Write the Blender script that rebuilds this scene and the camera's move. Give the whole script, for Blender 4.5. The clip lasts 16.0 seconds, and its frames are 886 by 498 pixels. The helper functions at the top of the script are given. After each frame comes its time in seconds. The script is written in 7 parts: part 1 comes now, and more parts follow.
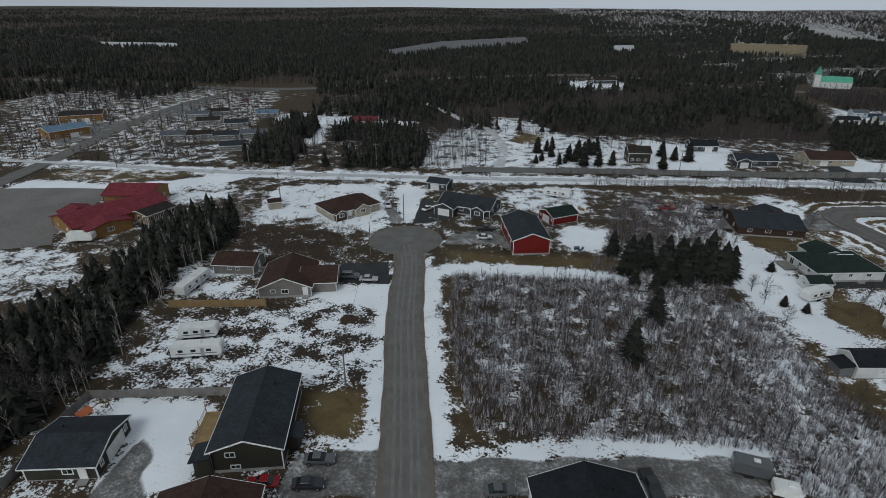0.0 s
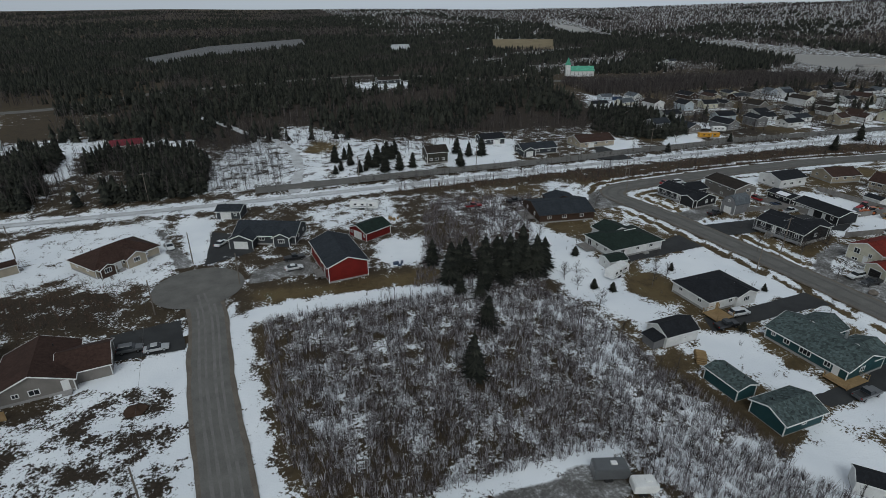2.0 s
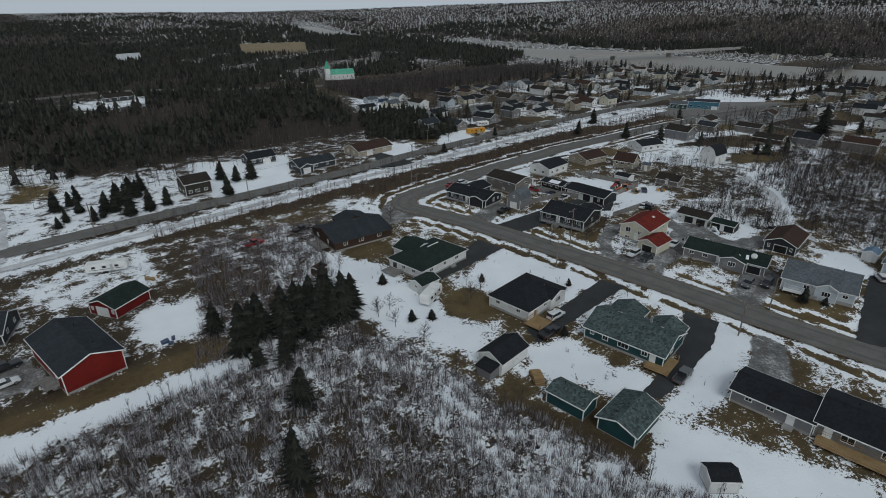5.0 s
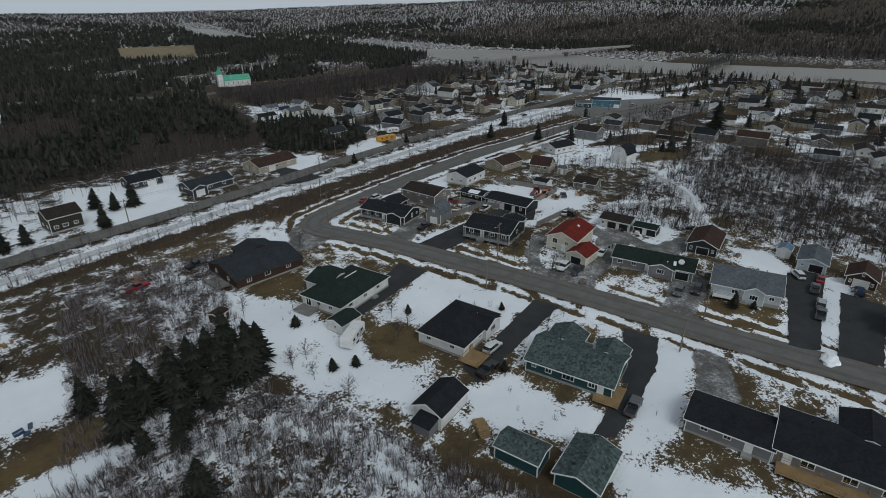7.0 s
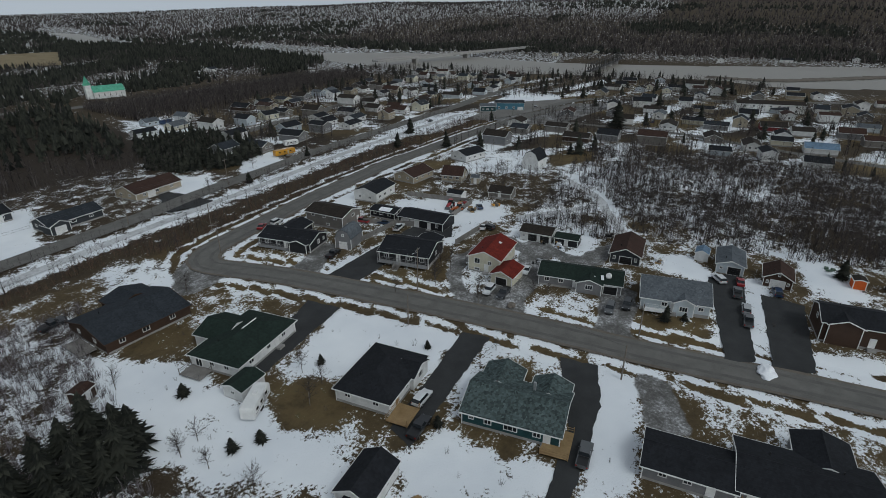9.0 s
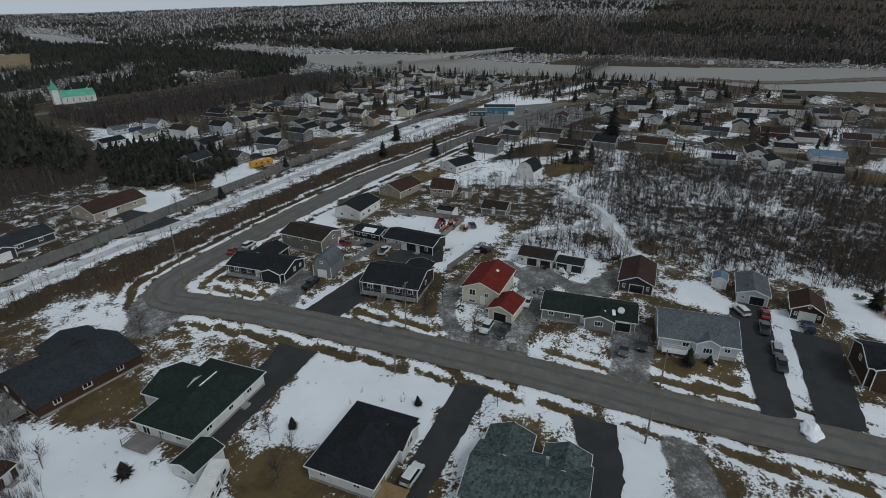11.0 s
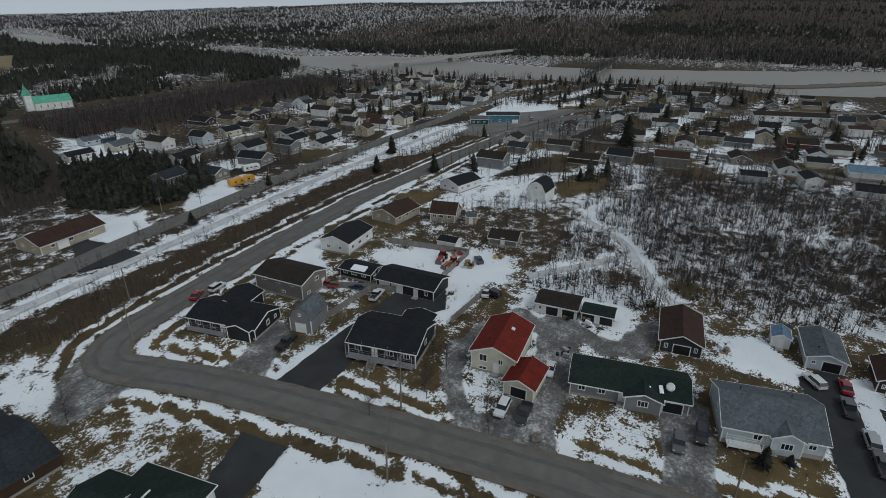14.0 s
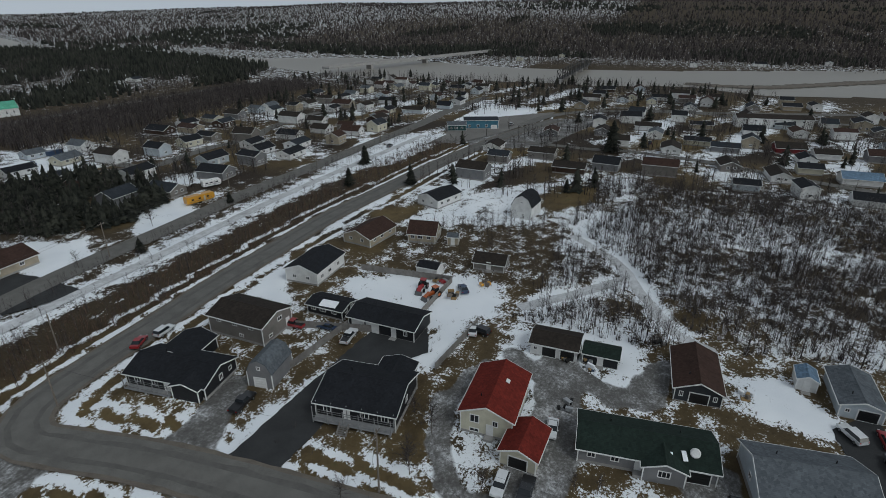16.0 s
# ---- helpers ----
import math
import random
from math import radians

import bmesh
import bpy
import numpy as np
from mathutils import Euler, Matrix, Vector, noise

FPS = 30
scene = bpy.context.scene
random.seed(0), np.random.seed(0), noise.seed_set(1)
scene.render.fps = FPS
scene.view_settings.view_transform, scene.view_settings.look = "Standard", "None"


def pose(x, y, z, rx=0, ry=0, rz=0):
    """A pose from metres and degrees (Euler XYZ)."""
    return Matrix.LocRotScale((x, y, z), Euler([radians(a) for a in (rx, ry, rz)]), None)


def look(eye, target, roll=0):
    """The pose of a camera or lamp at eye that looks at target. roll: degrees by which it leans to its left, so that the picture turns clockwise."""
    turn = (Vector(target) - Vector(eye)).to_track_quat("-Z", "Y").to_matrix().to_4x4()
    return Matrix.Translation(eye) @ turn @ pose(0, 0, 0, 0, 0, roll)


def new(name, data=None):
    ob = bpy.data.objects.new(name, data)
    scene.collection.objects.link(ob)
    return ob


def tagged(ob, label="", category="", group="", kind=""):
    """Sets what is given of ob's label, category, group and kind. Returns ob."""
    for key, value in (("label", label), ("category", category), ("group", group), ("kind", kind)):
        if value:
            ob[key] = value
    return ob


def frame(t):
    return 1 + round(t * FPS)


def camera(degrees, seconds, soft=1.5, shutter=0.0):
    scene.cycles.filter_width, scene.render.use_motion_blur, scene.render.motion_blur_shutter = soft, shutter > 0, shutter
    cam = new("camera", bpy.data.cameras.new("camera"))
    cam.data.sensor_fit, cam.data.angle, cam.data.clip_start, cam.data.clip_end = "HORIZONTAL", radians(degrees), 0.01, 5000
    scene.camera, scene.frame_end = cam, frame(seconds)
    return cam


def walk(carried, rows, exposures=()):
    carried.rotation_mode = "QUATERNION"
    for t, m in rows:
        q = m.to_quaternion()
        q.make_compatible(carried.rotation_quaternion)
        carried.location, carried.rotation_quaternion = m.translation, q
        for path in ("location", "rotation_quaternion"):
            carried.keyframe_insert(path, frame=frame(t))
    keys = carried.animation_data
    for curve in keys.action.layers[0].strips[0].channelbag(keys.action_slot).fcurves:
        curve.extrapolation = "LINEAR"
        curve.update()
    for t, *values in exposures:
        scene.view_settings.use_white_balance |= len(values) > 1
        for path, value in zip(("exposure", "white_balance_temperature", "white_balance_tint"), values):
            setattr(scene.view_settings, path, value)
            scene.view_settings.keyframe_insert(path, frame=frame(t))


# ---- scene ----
cam = camera(79.00, 16.0, soft=0.8)
PATH = [
    (0, pose(1.40, -1.51, 62.60, 65.29, 0, 7.77) @ pose(0, 0, 0, 0, 0, 0.37)),
    (0.5, pose(1.14, 1.99, 62.59, 65.32, 0, 4.18) @ pose(0, 0, 0, 0, 0, 0.29)),
    (1, pose(0.93, 5.46, 62.62, 65.38, 0, -2.81) @ pose(0, 0, 0, 0, 0, 0.19)),
    (1.5, pose(0.82, 8.89, 62.63, 65.39, 0, -8.91) @ pose(0, 0, 0, 0, 0, 0.09)),
    (2, pose(0.97, 12.27, 62.67, 65.42, 0, -14.09) @ pose(0, 0, 0, 0, 0, 0.01)),
    (2.5, pose(1.41, 15.61, 62.65, 65.42, 0, -18.90) @ pose(0, 0, 0, 0, 0, -0.02)),
    (3, pose(2.06, 18.89, 62.67, 65.45, 0, -23.66) @ pose(0, 0, 0, 0, 0, -0.15)),
    (3.5, pose(2.96, 22.16, 62.62, 65.47, 0, -27.97) @ pose(0, 0, 0, 0, 0, -0.20)),
    (4, pose(4.13, 25.37, 62.56, 65.48, 0, -31.50) @ pose(0, 0, 0, 0, 0, -0.25)),
    (4.5, pose(5.57, 28.49, 62.57, 65.49, 0, -34.86) @ pose(0, 0, 0, 0, 0, -0.25)),
    (5, pose(7.16, 31.55, 62.60, 65.53, 0, -38.46) @ pose(0, 0, 0, 0, 0, -0.26)),
    (7.5, pose(18.45, 45.54, 63.16, 65.51, 0, -50.85) @ pose(0, 0, 0, 0, 0, -0.28)),
    (8, pose(21.24, 47.99, 63.19, 65.55, 0, -54.03) @ pose(0, 0, 0, 0, 0, -0.28)),
    (8.5, pose(24.15, 50.42, 63.23, 65.60, 0, -57.18) @ pose(0, 0, 0, 0, 0, -0.27)),
    (9, pose(27.19, 52.84, 63.23, 65.65, 0, -58.49) @ pose(0, 0, 0, 0, 0, -0.25)),
    (11.5, pose(44.68, 64.40, 63.30, 65.67, 0, -60.02) @ pose(0, 0, 0, 0, 0, -0.18)),
    (12, pose(48.19, 66.72, 63.21, 65.68, 0, -60.11) @ pose(0, 0, 0, 0, 0, -0.16)),
    (12.5, pose(51.77, 69.00, 63.18, 65.71, 0, -60.18) @ pose(0, 0, 0, 0, 0, -0.17)),
    (13, pose(55.32, 71.28, 63.15, 65.71, 0, -60.23) @ pose(0, 0, 0, 0, 0, -0.17)),
    (13.5, pose(58.86, 73.52, 63.19, 65.74, 0, -60.22) @ pose(0, 0, 0, 0, 0, -0.14)),
    (14, pose(62.36, 75.80, 63.24, 65.73, 0, -60.23) @ pose(0, 0, 0, 0, 0, -0.14)),
    (14.5, pose(65.77, 78.05, 63.29, 65.70, 0, -60.28) @ pose(0, 0, 0, 0, 0, -0.15)),
    (15, pose(69.30, 80.28, 63.32, 65.73, 0, -60.63) @ pose(0, 0, 0, 0, 0, -0.16)),
    (15.5, pose(72.86, 82.43, 63.33, 65.72, 0, -62.00) @ pose(0, 0, 0, 0, 0, -0.17)),
    (16, pose(76.41, 84.56, 63.38, 65.73, 0, -62.92) @ pose(0, 0, 0, 0, 0, -0.19)),
]
walk(cam, PATH)

# ---- sky and light: flat winter overcast ----
world = bpy.data.worlds.new("overcast")
scene.world = world
world.use_nodes = True
wn, wl = world.node_tree.nodes, world.node_tree.links
sky = wn.new("ShaderNodeTexSky")
sky.sky_type = "NISHITA"
sky.sun_disc = False
sky.sun_elevation, sky.sun_rotation = radians(32), radians(200)
sky.air_density, sky.dust_density, sky.ozone_density = 1.0, 2.0, 2.0
# the cloud layer goes on unbroken down to the skyline
tcw, sepw, comw = wn.new("ShaderNodeTexCoord"), wn.new("ShaderNodeSeparateXYZ"), wn.new("ShaderNodeCombineXYZ")
flat, lift = wn.new("ShaderNodeMath"), wn.new("ShaderNodeMath")
flat.operation, lift.operation = "ABSOLUTE", "ADD"
lift.inputs[1].default_value = 0.48
wl.new(tcw.outputs["Generated"], sepw.inputs[0])
wl.new(sepw.outputs[2], flat.inputs[0])
wl.new(flat.outputs[0], lift.inputs[0])
for k in (0, 1):
    wl.new(sepw.outputs[k], comw.inputs[k])
wl.new(lift.outputs[0], comw.inputs[2])
wl.new(comw.outputs[0], sky.inputs[0])
grey = wn.new("ShaderNodeHueSaturation")
grey.inputs["Saturation"].default_value = 0.30
wl.new(sky.outputs[0], grey.inputs["Color"])
cool = wn.new("ShaderNodeMixRGB")
cool.blend_type = "MULTIPLY"
cool.inputs[0].default_value, cool.inputs[2].default_value = 1.0, (0.945, 1.0, 0.985, 1)
wl.new(grey.outputs[0], cool.inputs[1])
wl.new(cool.outputs[0], wn["Background"].inputs[0])
wn["Background"].inputs[1].default_value = 0.105
sun = new("sun", bpy.data.lights.new("sun", "SUN"))
sun.data.energy, sun.data.angle, sun.data.color = 0.6, radians(25), (0.92, 0.99, 1.0)
sun.matrix_world = look((0, 0, 300), (60, 180, 80))
scene.view_settings.exposure = 0.57


# ---- materials ----
def nodes_of(name):
    m = bpy.data.materials.new(name)
    m.use_nodes = True
    b = m.node_tree.nodes["Principled BSDF"]
    b.inputs["Specular IOR Level"].default_value = 0.18
    return m, m.node_tree.nodes, m.node_tree.links, b


def noise_node(n, l, vec, scale, detail=3.0, rough=0.55):
    t = n.new("ShaderNodeTexNoise")
    t.inputs["Scale"].default_value, t.inputs["Detail"].default_value = scale, detail
    t.inputs["Roughness"].default_value = rough
    l.new(vec, t.inputs["Vector"])
    return t


def ramp_node(n, l, fac, stops):
    r = n.new("ShaderNodeValToRGB")
    while len(r.color_ramp.elements) < len(stops):
        r.color_ramp.elements.new(0.5)
    for e, (p, c) in zip(r.color_ramp.elements, stops):
        e.position, e.color = p, (*c, 1)
    l.new(fac, r.inputs[0])
    return r


def bump_node(n, l, height, bsdf, strength, distance):
    b = n.new("ShaderNodeBump")
    b.inputs["Strength"].default_value, b.inputs["Distance"].default_value = strength, distance
    l.new(height, b.inputs["Height"])
    l.new(b.outputs[0], bsdf.inputs["Normal"])


def rough_mat(name, dark, light, rough=0.8, coarse=0.35, fine=6.0, metal=0.0, bump=0.3, random_mix=0.0):
    """Two-scale mottled surface between two colours."""
    m, n, l, b = nodes_of(name)
    pos = n.new("ShaderNodeNewGeometry")
    a = noise_node(n, l, pos.outputs["Position"], coarse, 4)
    f = noise_node(n, l, pos.outputs["Position"], fine, 3)
    mix = n.new("ShaderNodeMath")
    mix.operation = "MULTIPLY_ADD"
    l.new(f.outputs[0], mix.inputs[0])
    mix.inputs[1].default_value = 0.45
    half = n.new("ShaderNodeMath")
    half.operation = "MULTIPLY"
    half.inputs[1].default_value = 0.55
    l.new(a.outputs[0], half.inputs[0])
    l.new(half.outputs[0], mix.inputs[2])
    fac = mix.outputs[0]
    if random_mix:
        info = n.new("ShaderNodeNewGeometry")
        add = n.new("ShaderNodeMath")
        add.operation = "MULTIPLY_ADD"
        l.new(info.outputs["Random Per Island"], add.inputs[0])
        add.inputs[1].default_value = random_mix
        l.new(fac, add.inputs[2])
        sub = n.new("ShaderNodeMath")
        sub.operation = "SUBTRACT"
        l.new(add.outputs[0], sub.inputs[0])
        sub.inputs[1].default_value = random_mix / 2
        fac = sub.outputs[0]
    r = ramp_node(n, l, fac, [(0.3, dark), (0.7, light)])
    l.new(r.outputs[0], b.inputs["Base Color"])
    b.inputs["Roughness"].default_value, b.inputs["Metallic"].default_value = rough, metal
    if bump:
        bump_node(n, l, f.outputs[0], b, bump, 0.05)
    return m


def shade(c, k):
    return tuple(v * k for v in c)


def siding(name, c):
    """Horizontal clapboard with weathering."""
    m, n, l, b = nodes_of(name)
    tc = n.new("ShaderNodeTexCoord")
    w = n.new("ShaderNodeTexWave")
    w.bands_direction, w.wave_profile = "Z", "SAW"
    w.inputs["Scale"].default_value = 1.6
    l.new(tc.outputs["Object"], w.inputs["Vector"])
    d = noise_node(n, l, tc.outputs["Object"], 0.5, 5)
    r = ramp_node(n, l, d.outputs[0], [(0.3, shade(c, 0.8)), (0.7, shade(c, 1.06))])
    mul = n.new("ShaderNodeMixRGB")
    mul.blend_type = "MULTIPLY"
    mul.inputs[0].default_value = 0.35
    rw = ramp_node(n, l, w.outputs[1], [(0.0, (0.55, 0.55, 0.55)), (0.2, (1, 1, 1))])
    l.new(r.outputs[0], mul.inputs[1])
    l.new(rw.outputs[0], mul.inputs[2])
    l.new(mul.outputs[0], b.inputs["Base Color"])
    b.inputs["Roughness"].default_value = 0.6
    bump_node(n, l, w.outputs[1], b, 0.5, 0.02)
    return m


def shingles(name, c, spread=0.22):
    """Asphalt shingles: tab-to-tab variation, faint courses and weather streaks."""
    m, n, l, b = nodes_of(name)
    tc = n.new("ShaderNodeTexCoord")
    tabs = n.new("ShaderNodeTexVoronoi")
    tabs.inputs["Scale"].default_value = 2.6
    l.new(tc.outputs["Object"], tabs.inputs["Vector"])
    grain = noise_node(n, l, tc.outputs["Object"], 7, 3, 0.6)
    r1 = ramp_node(n, l, tabs.outputs["Color"], [(0.1, shade(c, 1 - spread)), (0.9, shade(c, 1 + spread))])
    d = noise_node(n, l, tc.outputs["Object"], 0.35, 5, 0.65)
    r = ramp_node(n, l, d.outputs[0], [(0.25, (0.72, 0.72, 0.72)), (0.75, (1.2, 1.2, 1.2))])
    mul = n.new("ShaderNodeMixRGB")
    mul.blend_type = "MULTIPLY"
    mul.inputs[0].default_value = 1
    l.new(r1.outputs[0], mul.inputs[1])
    l.new(r.outputs[0], mul.inputs[2])
    w = n.new("ShaderNodeTexWave")
    w.bands_direction, w.wave_profile = "Z", "SAW"
    w.inputs["Scale"].default_value = 3.2
    w.inputs["Distortion"].default_value = 0.4
    l.new(tc.outputs["Object"], w.inputs["Vector"])
    r3 = ramp_node(n, l, w.outputs[1], [(0.0, (0.72, 0.72, 0.72)), (0.3, (1, 1, 1))])
    mul2 = n.new("ShaderNodeMixRGB")
    mul2.blend_type = "MULTIPLY"
    mul2.inputs[0].default_value = 0.6
    l.new(mul.outputs[0], mul2.inputs[1])
    l.new(r3.outputs[0], mul2.inputs[2])
    l.new(mul2.outputs[0], b.inputs["Base Color"])
    b.inputs["Roughness"].default_value = 0.88
    bump_node(n, l, grain.outputs[0], b, 0.4, 0.03)
    return m


def gloss(name, c, rough=0.3, metal=0.0, coat=0.0):
    m, n, l, b = nodes_of(name)
    pos = n.new("ShaderNodeNewGeometry")
    a = noise_node(n, l, pos.outputs["Position"], 1.2, 4)
    r = ramp_node(n, l, a.outputs[0], [(0.3, shade(c, 0.85)), (0.7, c)])
    l.new(r.outputs[0], b.inputs["Base Color"])
    b.inputs["Roughness"].default_value, b.inputs["Metallic"].default_value = rough, metal
    b.inputs["Coat Weight"].default_value = coat
    b.inputs["Specular IOR Level"].default_value = 0.5
    return m


# ground: snow over grass or brush, by the two cover maps of the sheet
GROUND, gn, gl, gb = nodes_of("winter_ground")
gp = gn.new("ShaderNodeNewGeometry").outputs["Position"]
at_s, at_g = gn.new("ShaderNodeAttribute"), gn.new("ShaderNodeAttribute")
at_s.attribute_name, at_g.attribute_name = "snow", "grass"
n1, n2, n3 = noise_node(gn, gl, gp, 0.19, 9, 0.74), noise_node(gn, gl, gp, 1.9, 5, 0.72), noise_node(gn, gl, gp, 0.06, 3)
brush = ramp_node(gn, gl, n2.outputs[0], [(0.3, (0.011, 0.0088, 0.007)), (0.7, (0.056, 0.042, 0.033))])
turf = ramp_node(gn, gl, n1.outputs[0], [(0.3, (0.065, 0.046, 0.022)), (0.55, (0.15, 0.107, 0.050)), (0.72, (0.075, 0.078, 0.030))])
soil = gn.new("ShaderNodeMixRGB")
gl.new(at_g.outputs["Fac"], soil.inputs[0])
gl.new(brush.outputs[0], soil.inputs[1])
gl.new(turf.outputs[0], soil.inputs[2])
white = ramp_node(gn, gl, n3.outputs[0], [(0.3, (0.76, 0.79, 0.83)), (0.7, (0.90, 0.92, 0.94))])
m1 = gn.new("ShaderNodeMath")
m1.operation = "MULTIPLY_ADD"
gl.new(n2.outputs[0], m1.inputs[0])
m1.inputs[1].default_value = 0.55
gl.new(n1.outputs[0], m1.inputs[2])
m2 = gn.new("ShaderNodeMath")
m2.operation = "ADD"
gl.new(m1.outputs[0], m2.inputs[0])
gl.new(at_s.outputs["Fac"], m2.inputs[1])
edge = gn.new("ShaderNodeMapRange")
edge.inputs["From Min"].default_value, edge.inputs["From Max"].default_value = 1.268, 1.312
gl.new(m2.outputs[0], edge.inputs["Value"])
cover = gn.new("ShaderNodeMixRGB")
gl.new(edge.outputs[0], cover.inputs[0])
gl.new(soil.outputs[0], cover.inputs[1])
gl.new(white.outputs[0], cover.inputs[2])
at_d = gn.new("ShaderNodeAttribute")
at_d.attribute_name = "grit"
mst = gn.new("ShaderNodeMixRGB")
mst.inputs[0].default_value = 0.62
gl.new(n2.outputs[0], mst.inputs[1])
gl.new(n1.outputs[0], mst.inputs[2])
stones = ramp_node(gn, gl, mst.outputs[0], [(0.34, (0.064, 0.060, 0.056)), (0.48, (0.135, 0.130, 0.124)), (0.54, (0.228, 0.225, 0.222)), (0.62, (0.56, 0.56, 0.57))])
m3 = gn.new("ShaderNodeMath")
m3.operation = "MULTIPLY_ADD"
gl.new(n1.outputs[0], m3.inputs[0])
m3.inputs[1].default_value = 0.5
gl.new(at_d.outputs["Fac"], m3.inputs[2])
grit_edge = gn.new("ShaderNodeMapRange")
grit_edge.inputs["From Min"].default_value, grit_edge.inputs["From Max"].default_value = 0.68, 0.82
gl.new(m3.outputs[0], grit_edge.inputs["Value"])
yard = gn.new("ShaderNodeMixRGB")
gl.new(grit_edge.outputs[0], yard.inputs[0])
gl.new(cover.outputs[0], yard.inputs[1])
gl.new(stones.outputs[0], yard.inputs[2])
gl.new(yard.outputs[0], gb.inputs["Base Color"])
gb.inputs["Roughness"].default_value = 0.85
bump_node(gn, gl, m1.outputs[0], gb, 0.7, 0.25)

ASPHALT = rough_mat("worn_asphalt", (0.026, 0.027, 0.028), (0.056, 0.057, 0.058), 0.8, 0.25, 9, bump=0.15)
STREET = rough_mat("gritty_street", (0.10, 0.096, 0.089), (0.185, 0.177, 0.165), 0.85, 0.3, 7, bump=0.2)
GRAVEL = rough_mat("icy_gravel", (0.055, 0.052, 0.049), (0.24, 0.24, 0.245), 0.8, 0.22, 1.6, bump=0.5)
ICE = rough_mat("packed_snow", (0.33, 0.33, 0.33), (0.72, 0.73, 0.75), 0.7, 0.2, 1.2, bump=0.4)
RUT = rough_mat("sand_shoulder", (0.10, 0.085, 0.07), (0.19, 0.165, 0.14), 0.9, 0.4, 5)
LOTGRAVEL = rough_mat("grey_gravel_lot", (0.12, 0.113, 0.104), (0.235, 0.225, 0.212), 0.88, 0.07, 1.4, bump=0.3)
SNOW = rough_mat("fresh_snow", (0.74, 0.76, 0.80), (0.90, 0.91, 0.93), 0.8, 0.5, 4, bump=0.4)
CONCRETE = rough_mat("concrete", (0.22, 0.21, 0.20), (0.36, 0.35, 0.34), 0.9, 0.6, 8)
WHITE = rough_mat("white_trim", (0.58, 0.58, 0.57), (0.78, 0.78, 0.77), 0.55, 0.8, 9, bump=0.05)
GLASS = gloss("window_glass", (0.02, 0.024, 0.028), 0.08)
BLACKPAINT = gloss("black_paint", (0.015, 0.015, 0.016), 0.35)
RUBBER = rough_mat("rubber", (0.012, 0.012, 0.012), (0.03, 0.03, 0.03), 0.85)
CHROME = gloss("alloy", (0.42, 0.43, 0.44), 0.3, 0.9)
LAMP_RED = gloss("tail_lamp_red", (0.35, 0.015, 0.012), 0.2)
LAMP_CLEAR = gloss("lamp_lens", (0.6, 0.62, 0.64), 0.15)
GREYPAINT = rough_mat("grey_painted_wood", (0.17, 0.172, 0.175), (0.30, 0.302, 0.305), 0.7, 0.8, 8)
POLEWOOD = rough_mat("weathered_pole", (0.10, 0.085, 0.07), (0.22, 0.19, 0.165), 0.9, 1.0, 12)
PLANK = rough_mat("cedar_plank", (0.20, 0.125, 0.06), (0.36, 0.25, 0.13), 0.8, 0.8, 10)
GREYWOOD = rough_mat("grey_weathered_wood", (0.13, 0.12, 0.11), (0.28, 0.265, 0.25), 0.9, 0.8, 10)
GALV = gloss("galvanised_steel", (0.45, 0.46, 0.47), 0.45, 0.6)
SPRUCE = rough_mat("spruce_needles", (0.0125, 0.0138, 0.0118), (0.041, 0.043, 0.033), 0.9, 0.08, 1.5, bump=0, random_mix=0.5)
BARK = rough_mat("bare_twigs", (0.022, 0.0185, 0.018), (0.098, 0.084, 0.080), 0.95, 0.06, 1.5, bump=0, random_mix=0.6)
BIRCH = rough_mat("pale_birch_bark", (0.13, 0.115, 0.10), (0.36, 0.34, 0.31), 0.9, 0.5, 4, bump=0, random_mix=0.5)
THICKET = rough_mat("frosted_stems", (0.028, 0.022, 0.023), (0.26, 0.232, 0.240), 0.95, 0.10, 1.2, bump=0, random_mix=0.7)
SNOWTWIG = rough_mat("snow_laden_twigs", (0.24, 0.23, 0.24), (0.74, 0.74, 0.77), 0.9, 0.3, 3.0, bump=0, random_mix=0.5)
REDBRUSH = rough_mat("rusty_brush", (0.055, 0.034, 0.024), (0.15, 0.10, 0.075), 0.95, 0.1, 1.2, bump=0, random_mix=0.6)
WATER, rn, rl, rb = nodes_of("river_water")
rb.inputs["Base Color"].default_value = (0.245, 0.222, 0.19, 1)
rb.inputs["Roughness"].default_value = 0.35
rb.inputs["Specular IOR Level"].default_value = 0.35
rwave = noise_node(rn, rl, rn.new("ShaderNodeNewGeometry").outputs["Position"], 0.5, 4)
bump_node(rn, rl, rwave.outputs[0], rb, 0.12, 0.2)

WALLS = {k: siding(k + "_siding", c) for k, c in dict(
    olive=(0.040, 0.037, 0.029), greige=(0.19, 0.175, 0.16), slate=(0.045, 0.05, 0.056), red=(0.16, 0.014, 0.011),
    cream=(0.56, 0.53, 0.42), teal=(0.022, 0.066, 0.072), white=(0.68, 0.68, 0.67), grey=(0.19, 0.19, 0.195),
    brown=(0.06, 0.036, 0.025), tan=(0.36, 0.31, 0.235), paleblue=(0.46, 0.51, 0.55), charcoal=(0.024, 0.025, 0.028),
    ochre=(0.26, 0.14, 0.055), orange=(0.62, 0.12, 0.025), blue=(0.06, 0.17, 0.24), barnred=(0.18, 0.025, 0.028)).items()}
